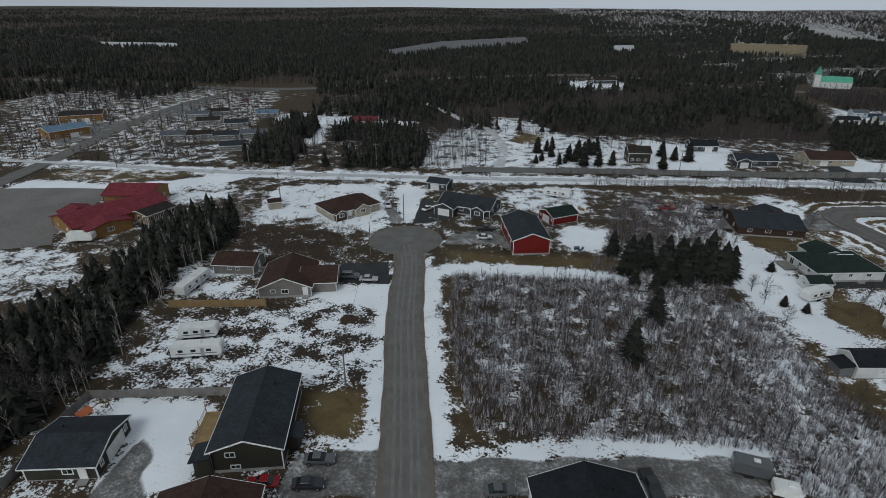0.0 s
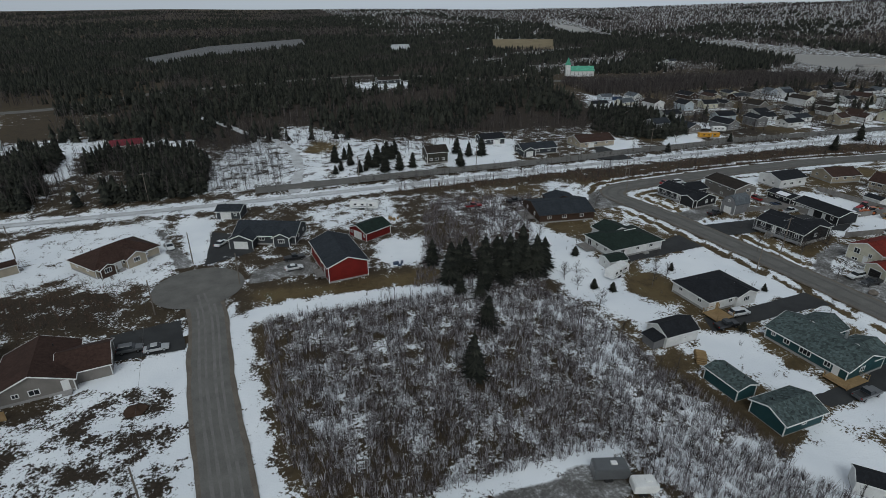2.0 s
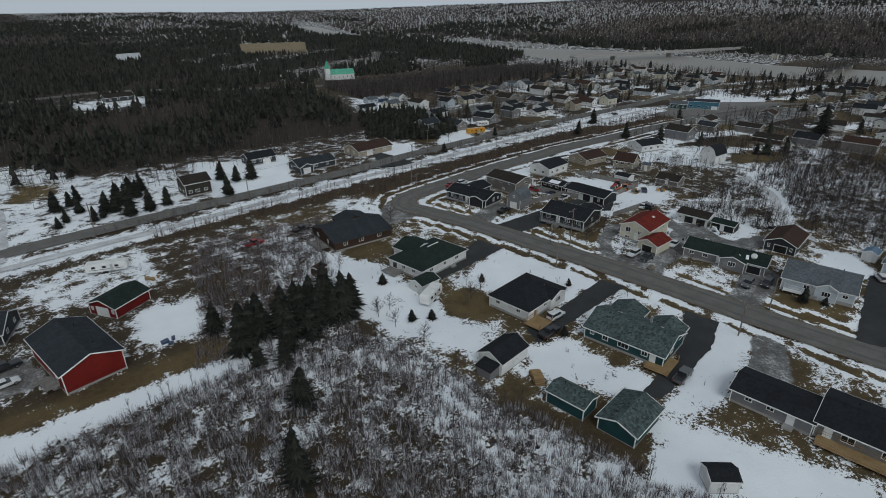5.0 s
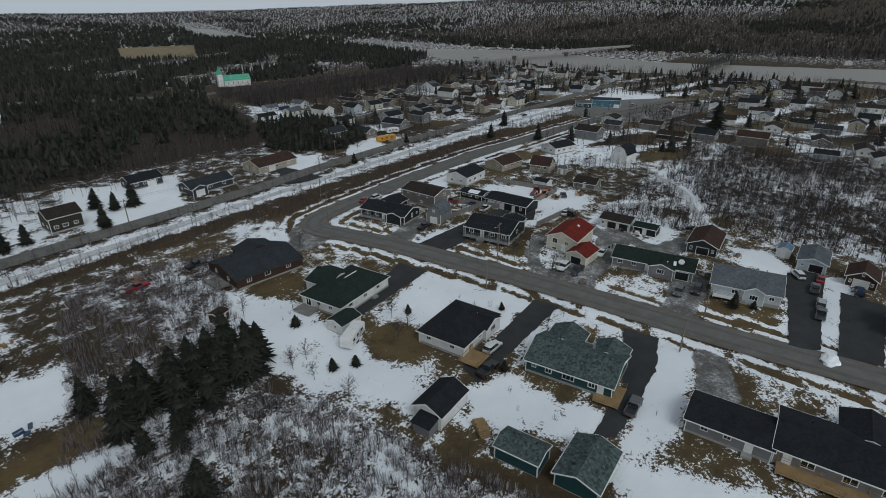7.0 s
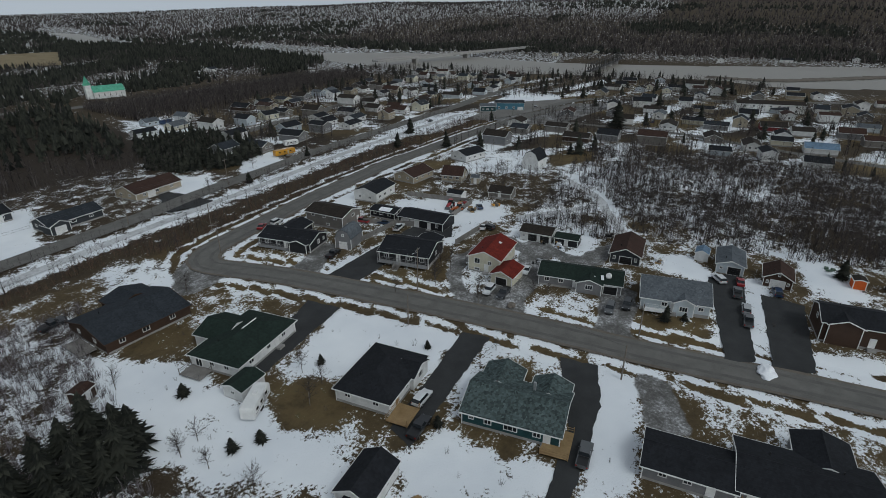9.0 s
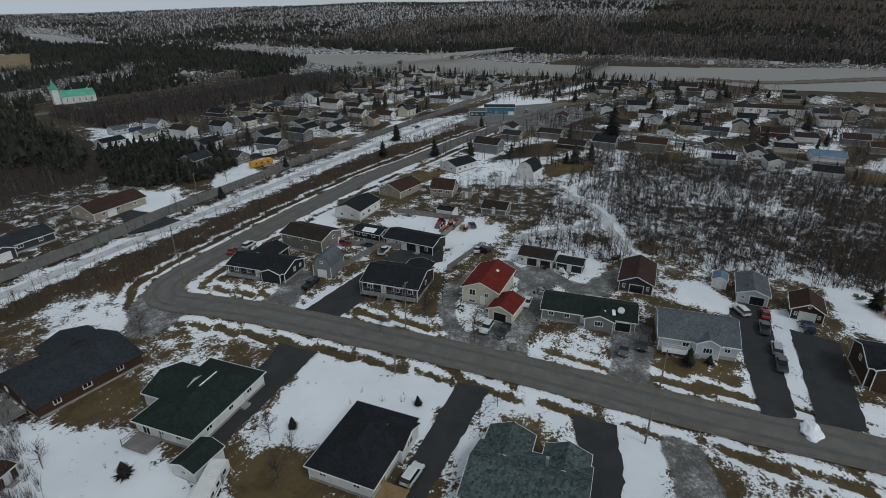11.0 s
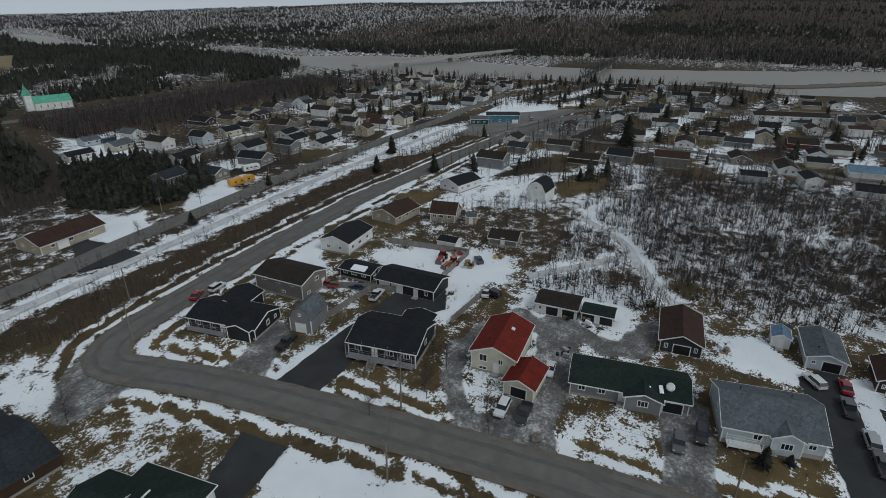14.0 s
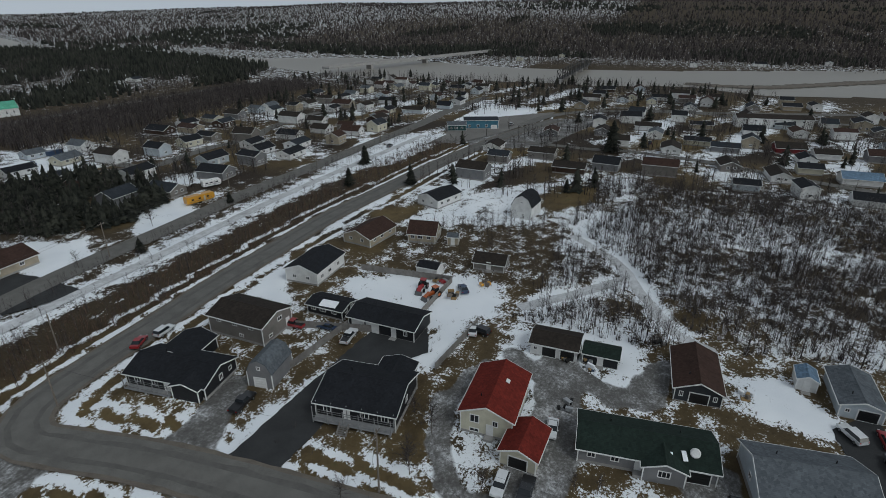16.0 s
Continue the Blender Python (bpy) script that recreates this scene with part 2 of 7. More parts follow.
ROOFS = {k: shingles(k + "_shingles", c, 0.5 if k == "teal" else 0.22) for k, c in dict(
    black=(0.016, 0.0175, 0.021), slate=(0.029, 0.034, 0.041), brown=(0.048, 0.027, 0.021), green=(0.016, 0.027, 0.022),
    teal=(0.066, 0.088, 0.087), red=(0.135, 0.018, 0.012), maroon=(0.165, 0.030, 0.040), grey=(0.10, 0.112, 0.125),
    mint=(0.10, 0.36, 0.25), steel=(0.13, 0.20, 0.28), umber=(0.030, 0.024, 0.020)).items()}


# ---- building helpers ----
def mesh_of(name, bm, material):
    me = bpy.data.meshes.new(name)
    bm.to_mesh(me)
    bm.free()
    me.materials.append(material)
    return me


def part(name, bm, material, parent=None, label=""):
    ob = new(name, mesh_of(name, bm, material))
    ob.parent = parent
    if label:
        ob["label"] = label
    return ob


def empty(name, m):
    ob = new(name)
    ob.matrix_basis = m
    return ob


def add_box(bm, c, s, rot=None):
    m = Matrix.Translation(c) @ (rot or Matrix()) @ Matrix.Diagonal((*s, 1))
    return bmesh.ops.create_cube(bm, size=1, matrix=m)["verts"]


def box(c, s, rot=None, bevel=0.0):
    bm = bmesh.new()
    add_box(bm, c, s, rot)
    if bevel:
        bmesh.ops.bevel(bm, geom=bm.edges[:], offset=bevel, segments=1, affect="EDGES")
    return bm


def prism(points, axis, a, b):
    """A profile of (u, z) drawn out from a to b along axis x or y."""
    bm = bmesh.new()
    def at(u, z, w):
        return (w, u, z) if axis == "x" else (u, w, z)
    lo = [bm.verts.new(at(u, z, a)) for u, z in points]
    hi = [bm.verts.new(at(u, z, b)) for u, z in points]
    k = len(points)
    bm.faces.new(lo)
    bm.faces.new(hi[::-1])
    for i in range(k):
        bm.faces.new((lo[i], hi[i], hi[(i + 1) % k], lo[(i + 1) % k]))
    bmesh.ops.recalc_face_normals(bm, faces=bm.faces[:])
    return bm


def cylinder(p, q, r1, r2, seg=8, bm=None):
    bm = bm or bmesh.new()
    p, q = Vector(p), Vector(q)
    d = q - p
    m = Matrix.Translation((p + q) / 2) @ d.to_track_quat("Z", "Y").to_matrix().to_4x4()
    bmesh.ops.create_cone(bm, cap_ends=True, segments=seg, radius1=r1, radius2=r2, depth=d.length, matrix=m)
    return bm


SHEETS = [0]


def sheet(name, points, z, material, label="", thick=0.0):
    """A flat polygon on the ground, a structure of its own."""
    bm = bmesh.new()
    if name == "driveway":
        SHEETS[0] += 1
        z += 0.003 * (SHEETS[0] % 8)
    if name == "driveway":
        rr = random.Random(SHEETS[0])
        ragged = []
        for (x0, y0), (x1, y1) in zip(points, points[1:] + points[:1]):
            k = max(1, int(math.hypot(x1 - x0, y1 - y0) / 1.2))
            ragged += [(x0 + (x1 - x0) * i / k + rr.uniform(-0.2, 0.2), y0 + (y1 - y0) * i / k + rr.uniform(-0.2, 0.2)) for i in range(k)]
        points = ragged
    f = bm.faces.new([bm.verts.new((x, y, z)) for x, y in points])
    if f.calc_area() and f.normal.z < 0:
        f.normal_flip()
    bm.normal_update()
    if f.normal.z < 0:
        f.normal_flip()
    bmesh.ops.triangulate(bm, faces=bm.faces[:])
    ob = part(name, bm, material)
    return tagged(ob, label, kind="structure", category=name.split("_")[0])


def smooth_line(points, step=3.0):
    """Points along a Catmull-Rom line."""
    p = [Vector(v) for v in points]
    p = [2 * p[0] - p[1], *p, 2 * p[-1] - p[-2]]
    out = []
    for i in range(1, len(p) - 2):
        k = max(2, int((p[i + 1] - p[i]).length / step))
        for j in range(k):
            t = j / k
            out.append(0.5 * (2 * p[i] + (p[i + 1] - p[i - 1]) * t + (2 * p[i - 1] - 5 * p[i] + 4 * p[i + 1] - p[i + 2]) * t * t
                              + (3 * p[i] - p[i - 1] - 3 * p[i + 1] + p[i + 2]) * t ** 3))
    return out + [p[-2]]


def strip(name, points, width, z, material, label, wobble=0.0, offset=0.0, crown=0.0):
    line = smooth_line([(*v[:2], v[2] if len(v) > 2 else 0) for v in points])
    bm = bmesh.new()
    rows = []
    for i, c in enumerate(line):
        d = line[min(i + 1, len(line) - 1)] - line[max(i - 1, 0)]
        side = Vector((-d.y, d.x, 0)).normalized()
        w = width / 2 + wobble * noise.noise((c.x * 0.3, c.y * 0.3, offset)), width / 2 + wobble * noise.noise((c.y * 0.3, c.x * 0.3, 9 + offset))
        mid = c + side * offset
        rows.append([bm.verts.new(mid + side * w[0] + Vector((0, 0, z))), bm.verts.new(mid + Vector((0, 0, z + crown))), bm.verts.new(mid - side * w[1] + Vector((0, 0, z)))])
    for a, b in zip(rows, rows[1:]):
        for k in range(2):
            bm.faces.new((a[k], a[k + 1], b[k + 1], b[k]))
    bmesh.ops.recalc_face_normals(bm, faces=bm.faces[:])
    if bm.faces[0].normal.z < 0:
        bmesh.ops.reverse_faces(bm, faces=bm.faces[:])
    return tagged(part(name, bm, material), label, kind="structure", category=name.split("_")[0])


# ---- ground sheet ----
ZONES, GRIT, PAVED = [], [], []


def zone(snow, grass, points):
    p = np.array(points, float)
    ZONES.append((snow, grass, p))


def paved(points):
    PAVED.append(points)


def grit(points):
    GRIT.append(np.array(points, float))


zone(0.56, 0.1, ((-72, 91), (-25, 104), (-19, 73), (-67, 64)))
zone(0.85, 0.3, ((-44, 108), (-27, 111), (-24, 100), (-44, 100)))
zone(0.12, 1.0, ((-34, 70), (-22, 72), (-20, 60), (-27, 60)))
zone(0.85, 0.2, ((-22, 72), (-27, 111), (-26, 111), (-16, 58)))
zone(0.85, 0.6, ((-27, 60), (-20, 60), (-22, 72), (-19, 73), (-16, 58), (-26, 57)))
zone(0.25, 0.4, ((-15, 117), (-9, 115), (-0, 61), (-6, 60)))
zone(0.90, 0.2, ((-21, 122), (-17, 123), (-6, 60), (-9, 58)))
zone(0.88, 0.5, ((-68, 62), (-46, 66), (-47, 56), (-41, 48), (-53, 44), (-57, 56)))
zone(0.95, 0.2, ((-9, 60), (42, 69), (41, 66), (-9, 58)))
zone(0.80, 0.4, ((-86, 179), (-47, 189), (-35, 148), (-49, 139), (-64, 151), (-78, 141)))
zone(0.30, 0.1, ((-81, 143), (-48, 141), (-42, 123), (-74, 125)))
zone(0.95, 0.4, ((-42, 186), (-32, 188), (-28, 153), (-32, 152)))
zone(0.70, 0.3, ((-15, 329), (12, 317), (24, 282), (20, 257), (14, 213), (-4, 207)))
zone(0.30, 1.0, ((-2, 262), (12, 262), (16, 282), (2, 286)))
zone(0.72, 0.3, ((15, 280), (56, 275), (48, 223), (13, 217)))
zone(0.93, 0.4, ((62, 276), (101, 265), (86, 225), (57, 224)))
zone(0.90, 0.3, ((146, 252), (161, 250), (148, 227), (137, 229)))
zone(0.12, 0.8, ((-16, 134), (1, 131), (31, 135), (29, 126), (-13, 122)))
zone(0.97, 0.4, ((-16, 124), (-2, 127), (29, 125), (29, 120), (-1, 121), (-15, 118)))
zone(0.97, 0.4, ((16, 156), (30, 153), (28, 140), (17, 139)))
zone(0.68, 0.5, ((-2, 189), (29, 194), (26, 167), (0, 168)))
zone(0.45, 0.9, ((-178, 176), (-178, 186), (-124, 193), (-128, 184), (-145, 174)))
zone(0.93, 0.3, ((-183, 162), (-180, 171), (-146, 172), (-121, 183), (-115, 196), (-100, 192), (-112, 165), (-140, 166)))
zone(0.62, 0.3, ((-140, 112), (-120, 118.5), (-108, 108), (-103, 97), (-117, 93), (-135, 100)))
zone(0.80, 0.3, ((-146, 316), (-98, 315), (-55, 305), (-50, 276), (-80, 285), (-110, 288), (-138, 292)))
zone(0.90, 0.3, ((-114, 290), (-106, 290), (-92, 244), (-100, 243)))
zone(0.66, 0.2, ((-40, 212), (-6, 214), (-12, 276), (-24, 306), (-41, 259)))
zone(0.70, 0.3, ((-127, 173), (-108, 183), (-95, 168), (-112, 154)))
zone(0.50, 0.2, ((-193, 222), (-137, 237), (-115, 206), (-166, 197)))
zone(0.85, 0.3, ((60, 158), (68, 154), (74, 142), (73, 124), (76, 104), (68, 91), (58, 112), (56, 130), (56, 146)))
zone(0.62, 0.3, ((61, 184), (72, 178), (68, 154), (60, 156)))
zone(0.22, 0.7, ((70, 157), (87, 156), (101, 162), (103, 148), (79, 146), (69, 148)))
zone(0.55, 0.9, ((101, 162), (103, 145), (93, 144), (79, 153)))
zone(0.93, 0.4, ((106, 129), (112, 100), (97, 98), (82, 122)))
zone(0.12, 0.8, ((82, 122), (83, 109), (77, 102), (71, 110), (76, 119)))
zone(0.88, 0.8, ((112, 94), (114, 79), (108, 80), (105, 88), (89, 88), (89, 90)))
zone(0.10, 1.0, ((109, 91), (110, 82), (107, 83), (105, 89)))
zone(0.93, 0.5, ((86, 87), (87, 69), (81, 69), (70, 87), (82, 89)))
zone(0.10, 1.0, ((87, 89), (87, 86), (87, 75), (83, 76), (82, 86)))
zone(0.93, 0.4, ((115, 73), (117, 65), (103, 62), (87, 60), (78, 62), (91, 36), (88, 35), (63, 55), (76, 63), (88, 65)))
zone(0.85, 0.4, ((77, 92), (85, 88), (85, 78), (85, 70), (73, 79), (72, 86)))
zone(0.10, 0.2, ((60, 88), (66, 74), (70, 61), (68, 59), (63, 71), (58, 85)))
zone(0.55, 0.7, ((118, 59), (124, 27), (118, 27), (108, 45)))
zone(0.50, 0.9, ((115, 183), (125, 155), (114, 146), (109, 175)))
zone(0.87, 0.5, ((114, 147), (117, 143), (148, 136), (144, 142)))
zone(0.35, 0.8, ((117, 135), (123, 104), (136, 117), (134, 126)))
zone(0.70, 0.4, ((131, 117), (134, 107), (123, 103), (124, 108)))
zone(0.72, 0.9, ((125, 95), (136, 92), (138, 79), (129, 76)))
zone(0.22, 0.9, ((137, 70), (147, 53), (129, 51), (128, 68)))
zone(0.97, 0.4, ((152, 56), (151, 54), (129, 51), (129, 53)))
zone(0.97, 0.4, ((170, 51), (170, 47), (134, 43), (130, 46)))
zone(0.93, 0.5, ((142, 36), (145, 24), (135, 25), (132, 35)))
zone(0.87, 0.4, ((192, 42), (191, 31), (171, 24), (167, 35)))
zone(0.85, 0.3, ((175, 162), (187, 145), (189, 127), (174, 121), (163, 132), (166, 155)))
zone(0.90, 0.3, ((156, 181), (177, 186), (176, 176), (165, 176), (157, 164)))
zone(0.15, 0.9, ((220, 187), (237, 165), (218, 166), (210, 178)))
zone(0.42, 0.4, ((186, 162), (214, 172), (232, 132), (236, 120), (190, 118)))
zone(0.76, 0.3, ((246, 170), (278, 143), (231, 130), (213, 171)))
zone(0.90, 0.3, ((149, 134), (166, 128), (165, 124), (152, 124)))
zone(0.93, 0.3, ((148, 265), (155, 251), (141, 223), (138, 237)))
zone(0.85, 0.3, ((180, 254), (197, 246), (182, 228), (168, 236)))
zone(0.80, 0.2, ((207, 391), (230, 357), (195, 312), (177, 330)))
zone(0.80, 0.3, ((309, 252), (346, 209), (274, 209), (245, 229)))
zone(0.85, 0.2, ((438, 235), (444, 195), (398, 195), (372, 229)))
zone(0.80, 0.2, ((232, 121), (233, 104), (224, 104), (222, 118)))
zone(0.80, 0.2, ((300, 118), (302, 114), (236, 100), (230, 102)))
zone(0.90, 0.2, ((223, 106), (222, 101), (183, 83), (181, 87)))
zone(0.85, 0.2, ((182, 117), (204, 101), (200, 99), (177, 114)))
zone(0.75, 0.2, ((239, 97), (245, 76), (247, 38), (241, 39), (239, 74)))
zone(0.85, 0.5, ((174, 75), (177, 65), (171, 60), (165, 53), (162, 69)))
zone(0.72, 0.4, ((177, 117), (188, 111), (185, 91), (157, 85), (156, 98), (147, 102), (131, 110), (139, 117), (160, 115)))
zone(0.70, 0.4, ((88, 197), (99, 191), (101, 173), (91, 171), (80, 178)))
zone(0.62, 0.3, ((-86, 113), (-67, 126), (-57, 107), (-56, 99), (-75, 98)))
zone(0.50, 0.5, ((-387, 367), (-179, 404), (-149, 316), (-134, 243), (-198, 221), (-205, 183)))
zone(0.50, 0.6, ((150, 170), (159, 160), (161, 148), (148, 145), (143, 146)))
grit(((-245, 258), (-194, 299), (-206, 359), (-223, 374), (-213, 279), (-210, 217)))
grit(((333, 204), (411, 170), (434, 144), (333, 160), (313, 188)))
grit(((128, 106), (132, 96), (125, 97), (125, 94), (120, 103)))
grit(((166, 108), (174, 101), (166, 100), (146, 98), (140, 99), (152, 105)))
grit(((151, 86), (150, 71), (140, 71), (132, 71), (129, 77), (137, 77), (141, 80)))
paved(((-43, 120), (-30, 123), (-27, 111), (-41, 110)))
paved(((-30, 174), (-21, 169), (-17, 156), (-29, 150)))
grit(((-17, 143), (-3, 152), (1, 138), (-17, 137)))
grit(((-55, 53), (-54, 56), (-50.5, 54), (-48, 47), (-43, 44), (-55, 43)))
grit(((163, 116), (157, 110), (155.5, 103), (150, 100.5), (139, 99), (128, 99), (128, 95), (140, 94.5), (152, 96), (160.5, 101), (160, 107), (165, 112)))
grit(((162, 116), (153, 119), (143.5, 121), (134, 117.5), (125.5, 111.5), (122.5, 104), (126.5, 103), (129, 109), (136, 113.5), (144.5, 116.2), (153, 114.5)))
grit(((162, 104), (155, 93), (158, 83), (162, 83), (175, 84), (172, 88), (160, 92), (165, 100)))
grit(((104, 182), (103, 165), (92, 163), (90, 168), (98, 180)))
grit(((-28, 57), (-16, 58), (-14, 50), (-29, 48)))
grit(((-9, 58), (37, 65), (42, 58), (-8, 51)))
grit(((-46, 182), (-32, 152), (-35, 148), (-47, 179)))
paved(((105, 138), (106, 129), (80, 125), (79, 129)))
paved(((112, 100), (113, 94), (79, 91), (81, 96)))
paved(((114, 79), (115, 72), (104, 68), (83, 66), (81, 69), (96, 71)))
grit(((117, 66), (118, 59), (104, 53), (102, 60)))
grit(((111, 153), (115, 145), (134, 154), (132, 159)))
paved(((117, 143), (116, 134), (147, 134), (155, 128), (167, 135), (157, 143)))
grit(((121, 104), (125, 91), (145, 100), (165, 103), (146, 105), (129, 103)))
grit(((139, 79), (143, 71), (129, 69), (127, 76)))
paved(((166, 59), (174, 52), (132, 46), (129, 51)))
paved(((163, 47), (162, 38), (134, 36), (131, 43)))
grit(((164, 69), (176, 67), (176, 67), (164, 68)))
grit(((160, 108), (166, 99), (158, 98), (140, 97), (135, 98), (148, 104)))
paved(((136, 247), (139, 235), (140, 215), (124, 221)))
MAIN_ROAD = ((-3, 10), (-11, 52), (-15.5, 74), (-20.4, 97), (-24.3, 122), (-27.5, 134))
BACK_STREET = ((140, -60), (130, 26), (125, 59), (121, 93), (116.5, 122), (111.5, 150), (106.5, 168), (105, 175.5), (109.5, 181.5), (121, 184.5), (139, 187), (157, 189.7), (178, 191.5), (208, 194), (240, 193.3), (286, 192), (330, 188), (360, 184), (405, 174))
TRAIL = ((-420, 190), (-260, 194), (-176, 195), (-137, 193.5), (-90, 195), (-22, 200), (50, 207), (96, 212), (126, 215), (159, 217.5), (205, 222), (238, 224), (285, 225), (330, 226))
HIGHWAY = ((-20, 212), (34, 218), (80, 222), (115, 225), (135, 228.6), (153, 231), (180, 233.3), (213, 237.3), (255, 238.8), (308, 241), (356, 242.5), (400, 247), (470, 248))
LEFT_ROAD = ((-176, 110), (-184, 140), (-190, 168), (-196, 202), (-208, 254), (-217, 319), (-214, 365), (-206, 392), (-184, 404))
FAR_ROAD = ((-420, 424), (-184, 410), (-100, 480), (60, 545), (150, 500), (217, 468), (300, 468), (373, 473), (447, 473), (488, 464), (550, 462))
EAST_ROAD = ((382, 187), (412, 182), (436, 168), (452, 144), (470, 93), (508, -8))
LANE = ((339, 178), (339, 154), (339, 137), (343, 124), (341, 108), (338, 88), (322, 40), (312, 0))
VILLAGE_LANE = ((219, 336), (221, 304), (242, 305), (260, 307), (284, 304), (309, 315), (350, 322), (378, 317), (432, 306), (470, 300))
SIDE_LANE = ((221, 304), (207, 316), (196, 330))
HILL_LANE = ((464, 150), (466, 115), (463, 81), (464, 50), (462, -20))


def near_line(X, Y, points):
    """Distance of grid places from a polyline."""
    d = np.full(X.shape, 1e9)
    for (x0, y0), (x1, y1) in zip(points, points[1:]):
        ux, uy = x1 - x0, y1 - y0
        t = np.clip(((X - x0) * ux + (Y - y0) * uy) / (ux * ux + uy * uy), 0, 1)
        d = np.minimum(d, np.hypot(X - x0 - t * ux, Y - y0 - t * uy))
    return d


def inside(X, Y, p):
    r = np.zeros(X.shape, bool)
    for i in range(len(p)):
        (x0, y0), (x1, y1) = p[i - 1], p[i]
        if y0 == y1:
            continue
        c = ((y0 > Y) != (y1 > Y)) & (X < (x1 - x0) * (Y - y0) / (y1 - y0) + x0)
        r ^= c
    return r


RIVER = np.array([(540, 430), (566, 300), (577, 190), (604, 112), (575, 60), (600, -30), (640, -300), (900, -320), (830, -60), (760, 80), (716, 188),
                  (690, 300), (720, 440), (735, 540), (680, 640), (648, 720), (625, 860), (606, 1024), (668, 1218), (830, 1660), (900, 1900), (850, 1900), (728, 1589), (610, 1267), (590, 1093), (600, 900), (612, 760), (585, 600)], float)


def wave(X, Y, s, seed):
    """Smooth cheap hills from a few crossed waves."""
    rs = np.random.RandomState(seed)
    z = 0
    for _ in range(6):
        a, k, p = rs.uniform(0, 6.28), rs.uniform(0.6, 1.8) / s, rs.uniform(0, 6.28)
        z = z + np.sin((X * np.cos(a) + Y * np.sin(a)) * k + p)
    return z / 6


def ss(a, b, v):
    t = np.clip((v - a) / (b - a), 0, 1)
    return t * t * (3 - 2 * t)


def land(X, Y):
    """Height of the ground: flat by the river, rising to wooded hills."""
    X, Y = np.asarray(X, float), np.asarray(Y, float)
    r = np.hypot(X, Y - 60)
    az = np.degrees(np.arctan2(X, Y))
    h = ss(700, 3600, r) * (16 + 15 * wave(X, Y, 420, 3)) * (0.35 + 0.65 * ss(-32, -8, az))
    h = h + ss(900, 2300, X + 0.12 * Y) * (66 + 22 * wave(X, Y, 300, 5)) * ss(18, 66, az)
    h = h + 0.12 * wave(X, Y, 9, 7) * ss(60, 20, np.abs(az) * 0)
    near = near_line(X, Y, [tuple(v) for v in RIVER] + [tuple(RIVER[0])])
    wet = inside(X, Y, RIVER)
    h = np.where(wet, -1.2 - 2.5 * ss(0, 25, near), h)
    return h


def axis_steps(lo, a, b, hi, fine):
    mid = list(np.arange(a, b + 0.1, fine))
    up, s = [b], fine
    while up[-1] < hi:
        s *= 1.09
        up.append(up[-1] + s)
    dn, s = [a], fine
    while dn[-1] > lo:
        s *= 1.09
        dn.append(dn[-1] - s)
    return np.array(dn[:0:-1] + mid + up[1:])


def big_mesh(name, verts, faces, material):
    """A mesh from arrays; faces all with the same number of corners."""
    me = bpy.data.meshes.new(name)
    k = faces.shape[1]
    me.vertices.add(len(verts))
    me.vertices.foreach_set("co", verts.astype(np.float32).ravel())
    me.loops.add(faces.size)
    me.loops.foreach_set("vertex_index", faces.astype(np.int32).ravel())
    me.polygons.add(len(faces))
    me.polygons.foreach_set("loop_start", np.arange(0, faces.size, k, dtype=np.int32))
    me.update(calc_edges=True)
    me.materials.append(material)
    return me


LOT = np.array([(-13, 118), (29, 121), (50, 117), (57, 109), (59, 96), (61.5, 83), (64, 72), (66, 62), (67.5, 54), (74, 40), (60, 36), (44, 60), (41, 67), (-2, 64), (-8, 80)], float)
WOODS_EAST = np.array([(175, 118), (200, 116), (232, 122), (290, 118), (292, 20), (270, -60), (200, -40), (190, 30), (185, 66), (176, 84)], float)
STRIP = np.array([(22, 125), (52, 112), (58, 130), (66, 160), (76, 182), (40, 186), (34, 170), (30, 150)], float)
BRUSH = np.array([(104, 188), (127, 192.5), (145, 193.5), (173, 197), (208, 200), (320, 197), (320, 217), (220, 215), (185, 212), (137, 208), (107, 207.5), (60, 204), (30, 201), (30, 196), (70, 196), (96, 199)], float)
gx, gy = axis_steps(-4400, -210, 340, 4400, 1.7), axis_steps(-1500, 20, 260, 4700, 1.7)
GX, GY = np.meshgrid(gx, gy)
GZ = land(GX, GY)
S = np.full(GX.shape, 0.40)
G = np.full(GX.shape, 0.25)
G = np.where((GX > 60) & (GX < 200) & (GY < 195), 0.6, G)
G = np.where((GX > 250) & (GX < 520) & (GY < 330), 0.5, G)
S = np.where(np.hypot(GX - 100, GY - 150) > 420, 0.10, S)
S = np.where(GY > 250 + 0.06 * GX, np.where(GX > 150, 0.48, 0.43), S)
S = np.where((GX < -70) & (GY < 160), 0.40, S)
S = np.where((GX > 740) & (GX < 1500) & (GY < 900), np.where(GX < 900, 0.46, 0.30), S)
town = ((GX > 292) & (GX < 570) & (GY < 400)) | ((GX > 165) & (GX < 570) & (GY > 246) & (GY < 385)) | ((GX > 190) & (GX < 300) & (GY > 118) & (GY < 190))
S = np.where(town, np.clip(0.36 + 1.0 * wave(GX, GY, 7, 71) + 0.3 * wave(GX, GY, 30, 73), 0.05, 0.98), S)
S = np.where((GX > 165) & (GX < 480) & (GY >= 385) & (GY < 520), 0.22, S)
G = np.where(town, np.clip(0.45 + 1.2 * wave(GX, GY, 12, 72), 0.05, 1), G)
S = np.where((GX < -112) & (GY > 175) & (GY < 425), np.clip(0.14 + 0.65 * wave(GX, GY, 9, 74), 0.02, 0.95), S)
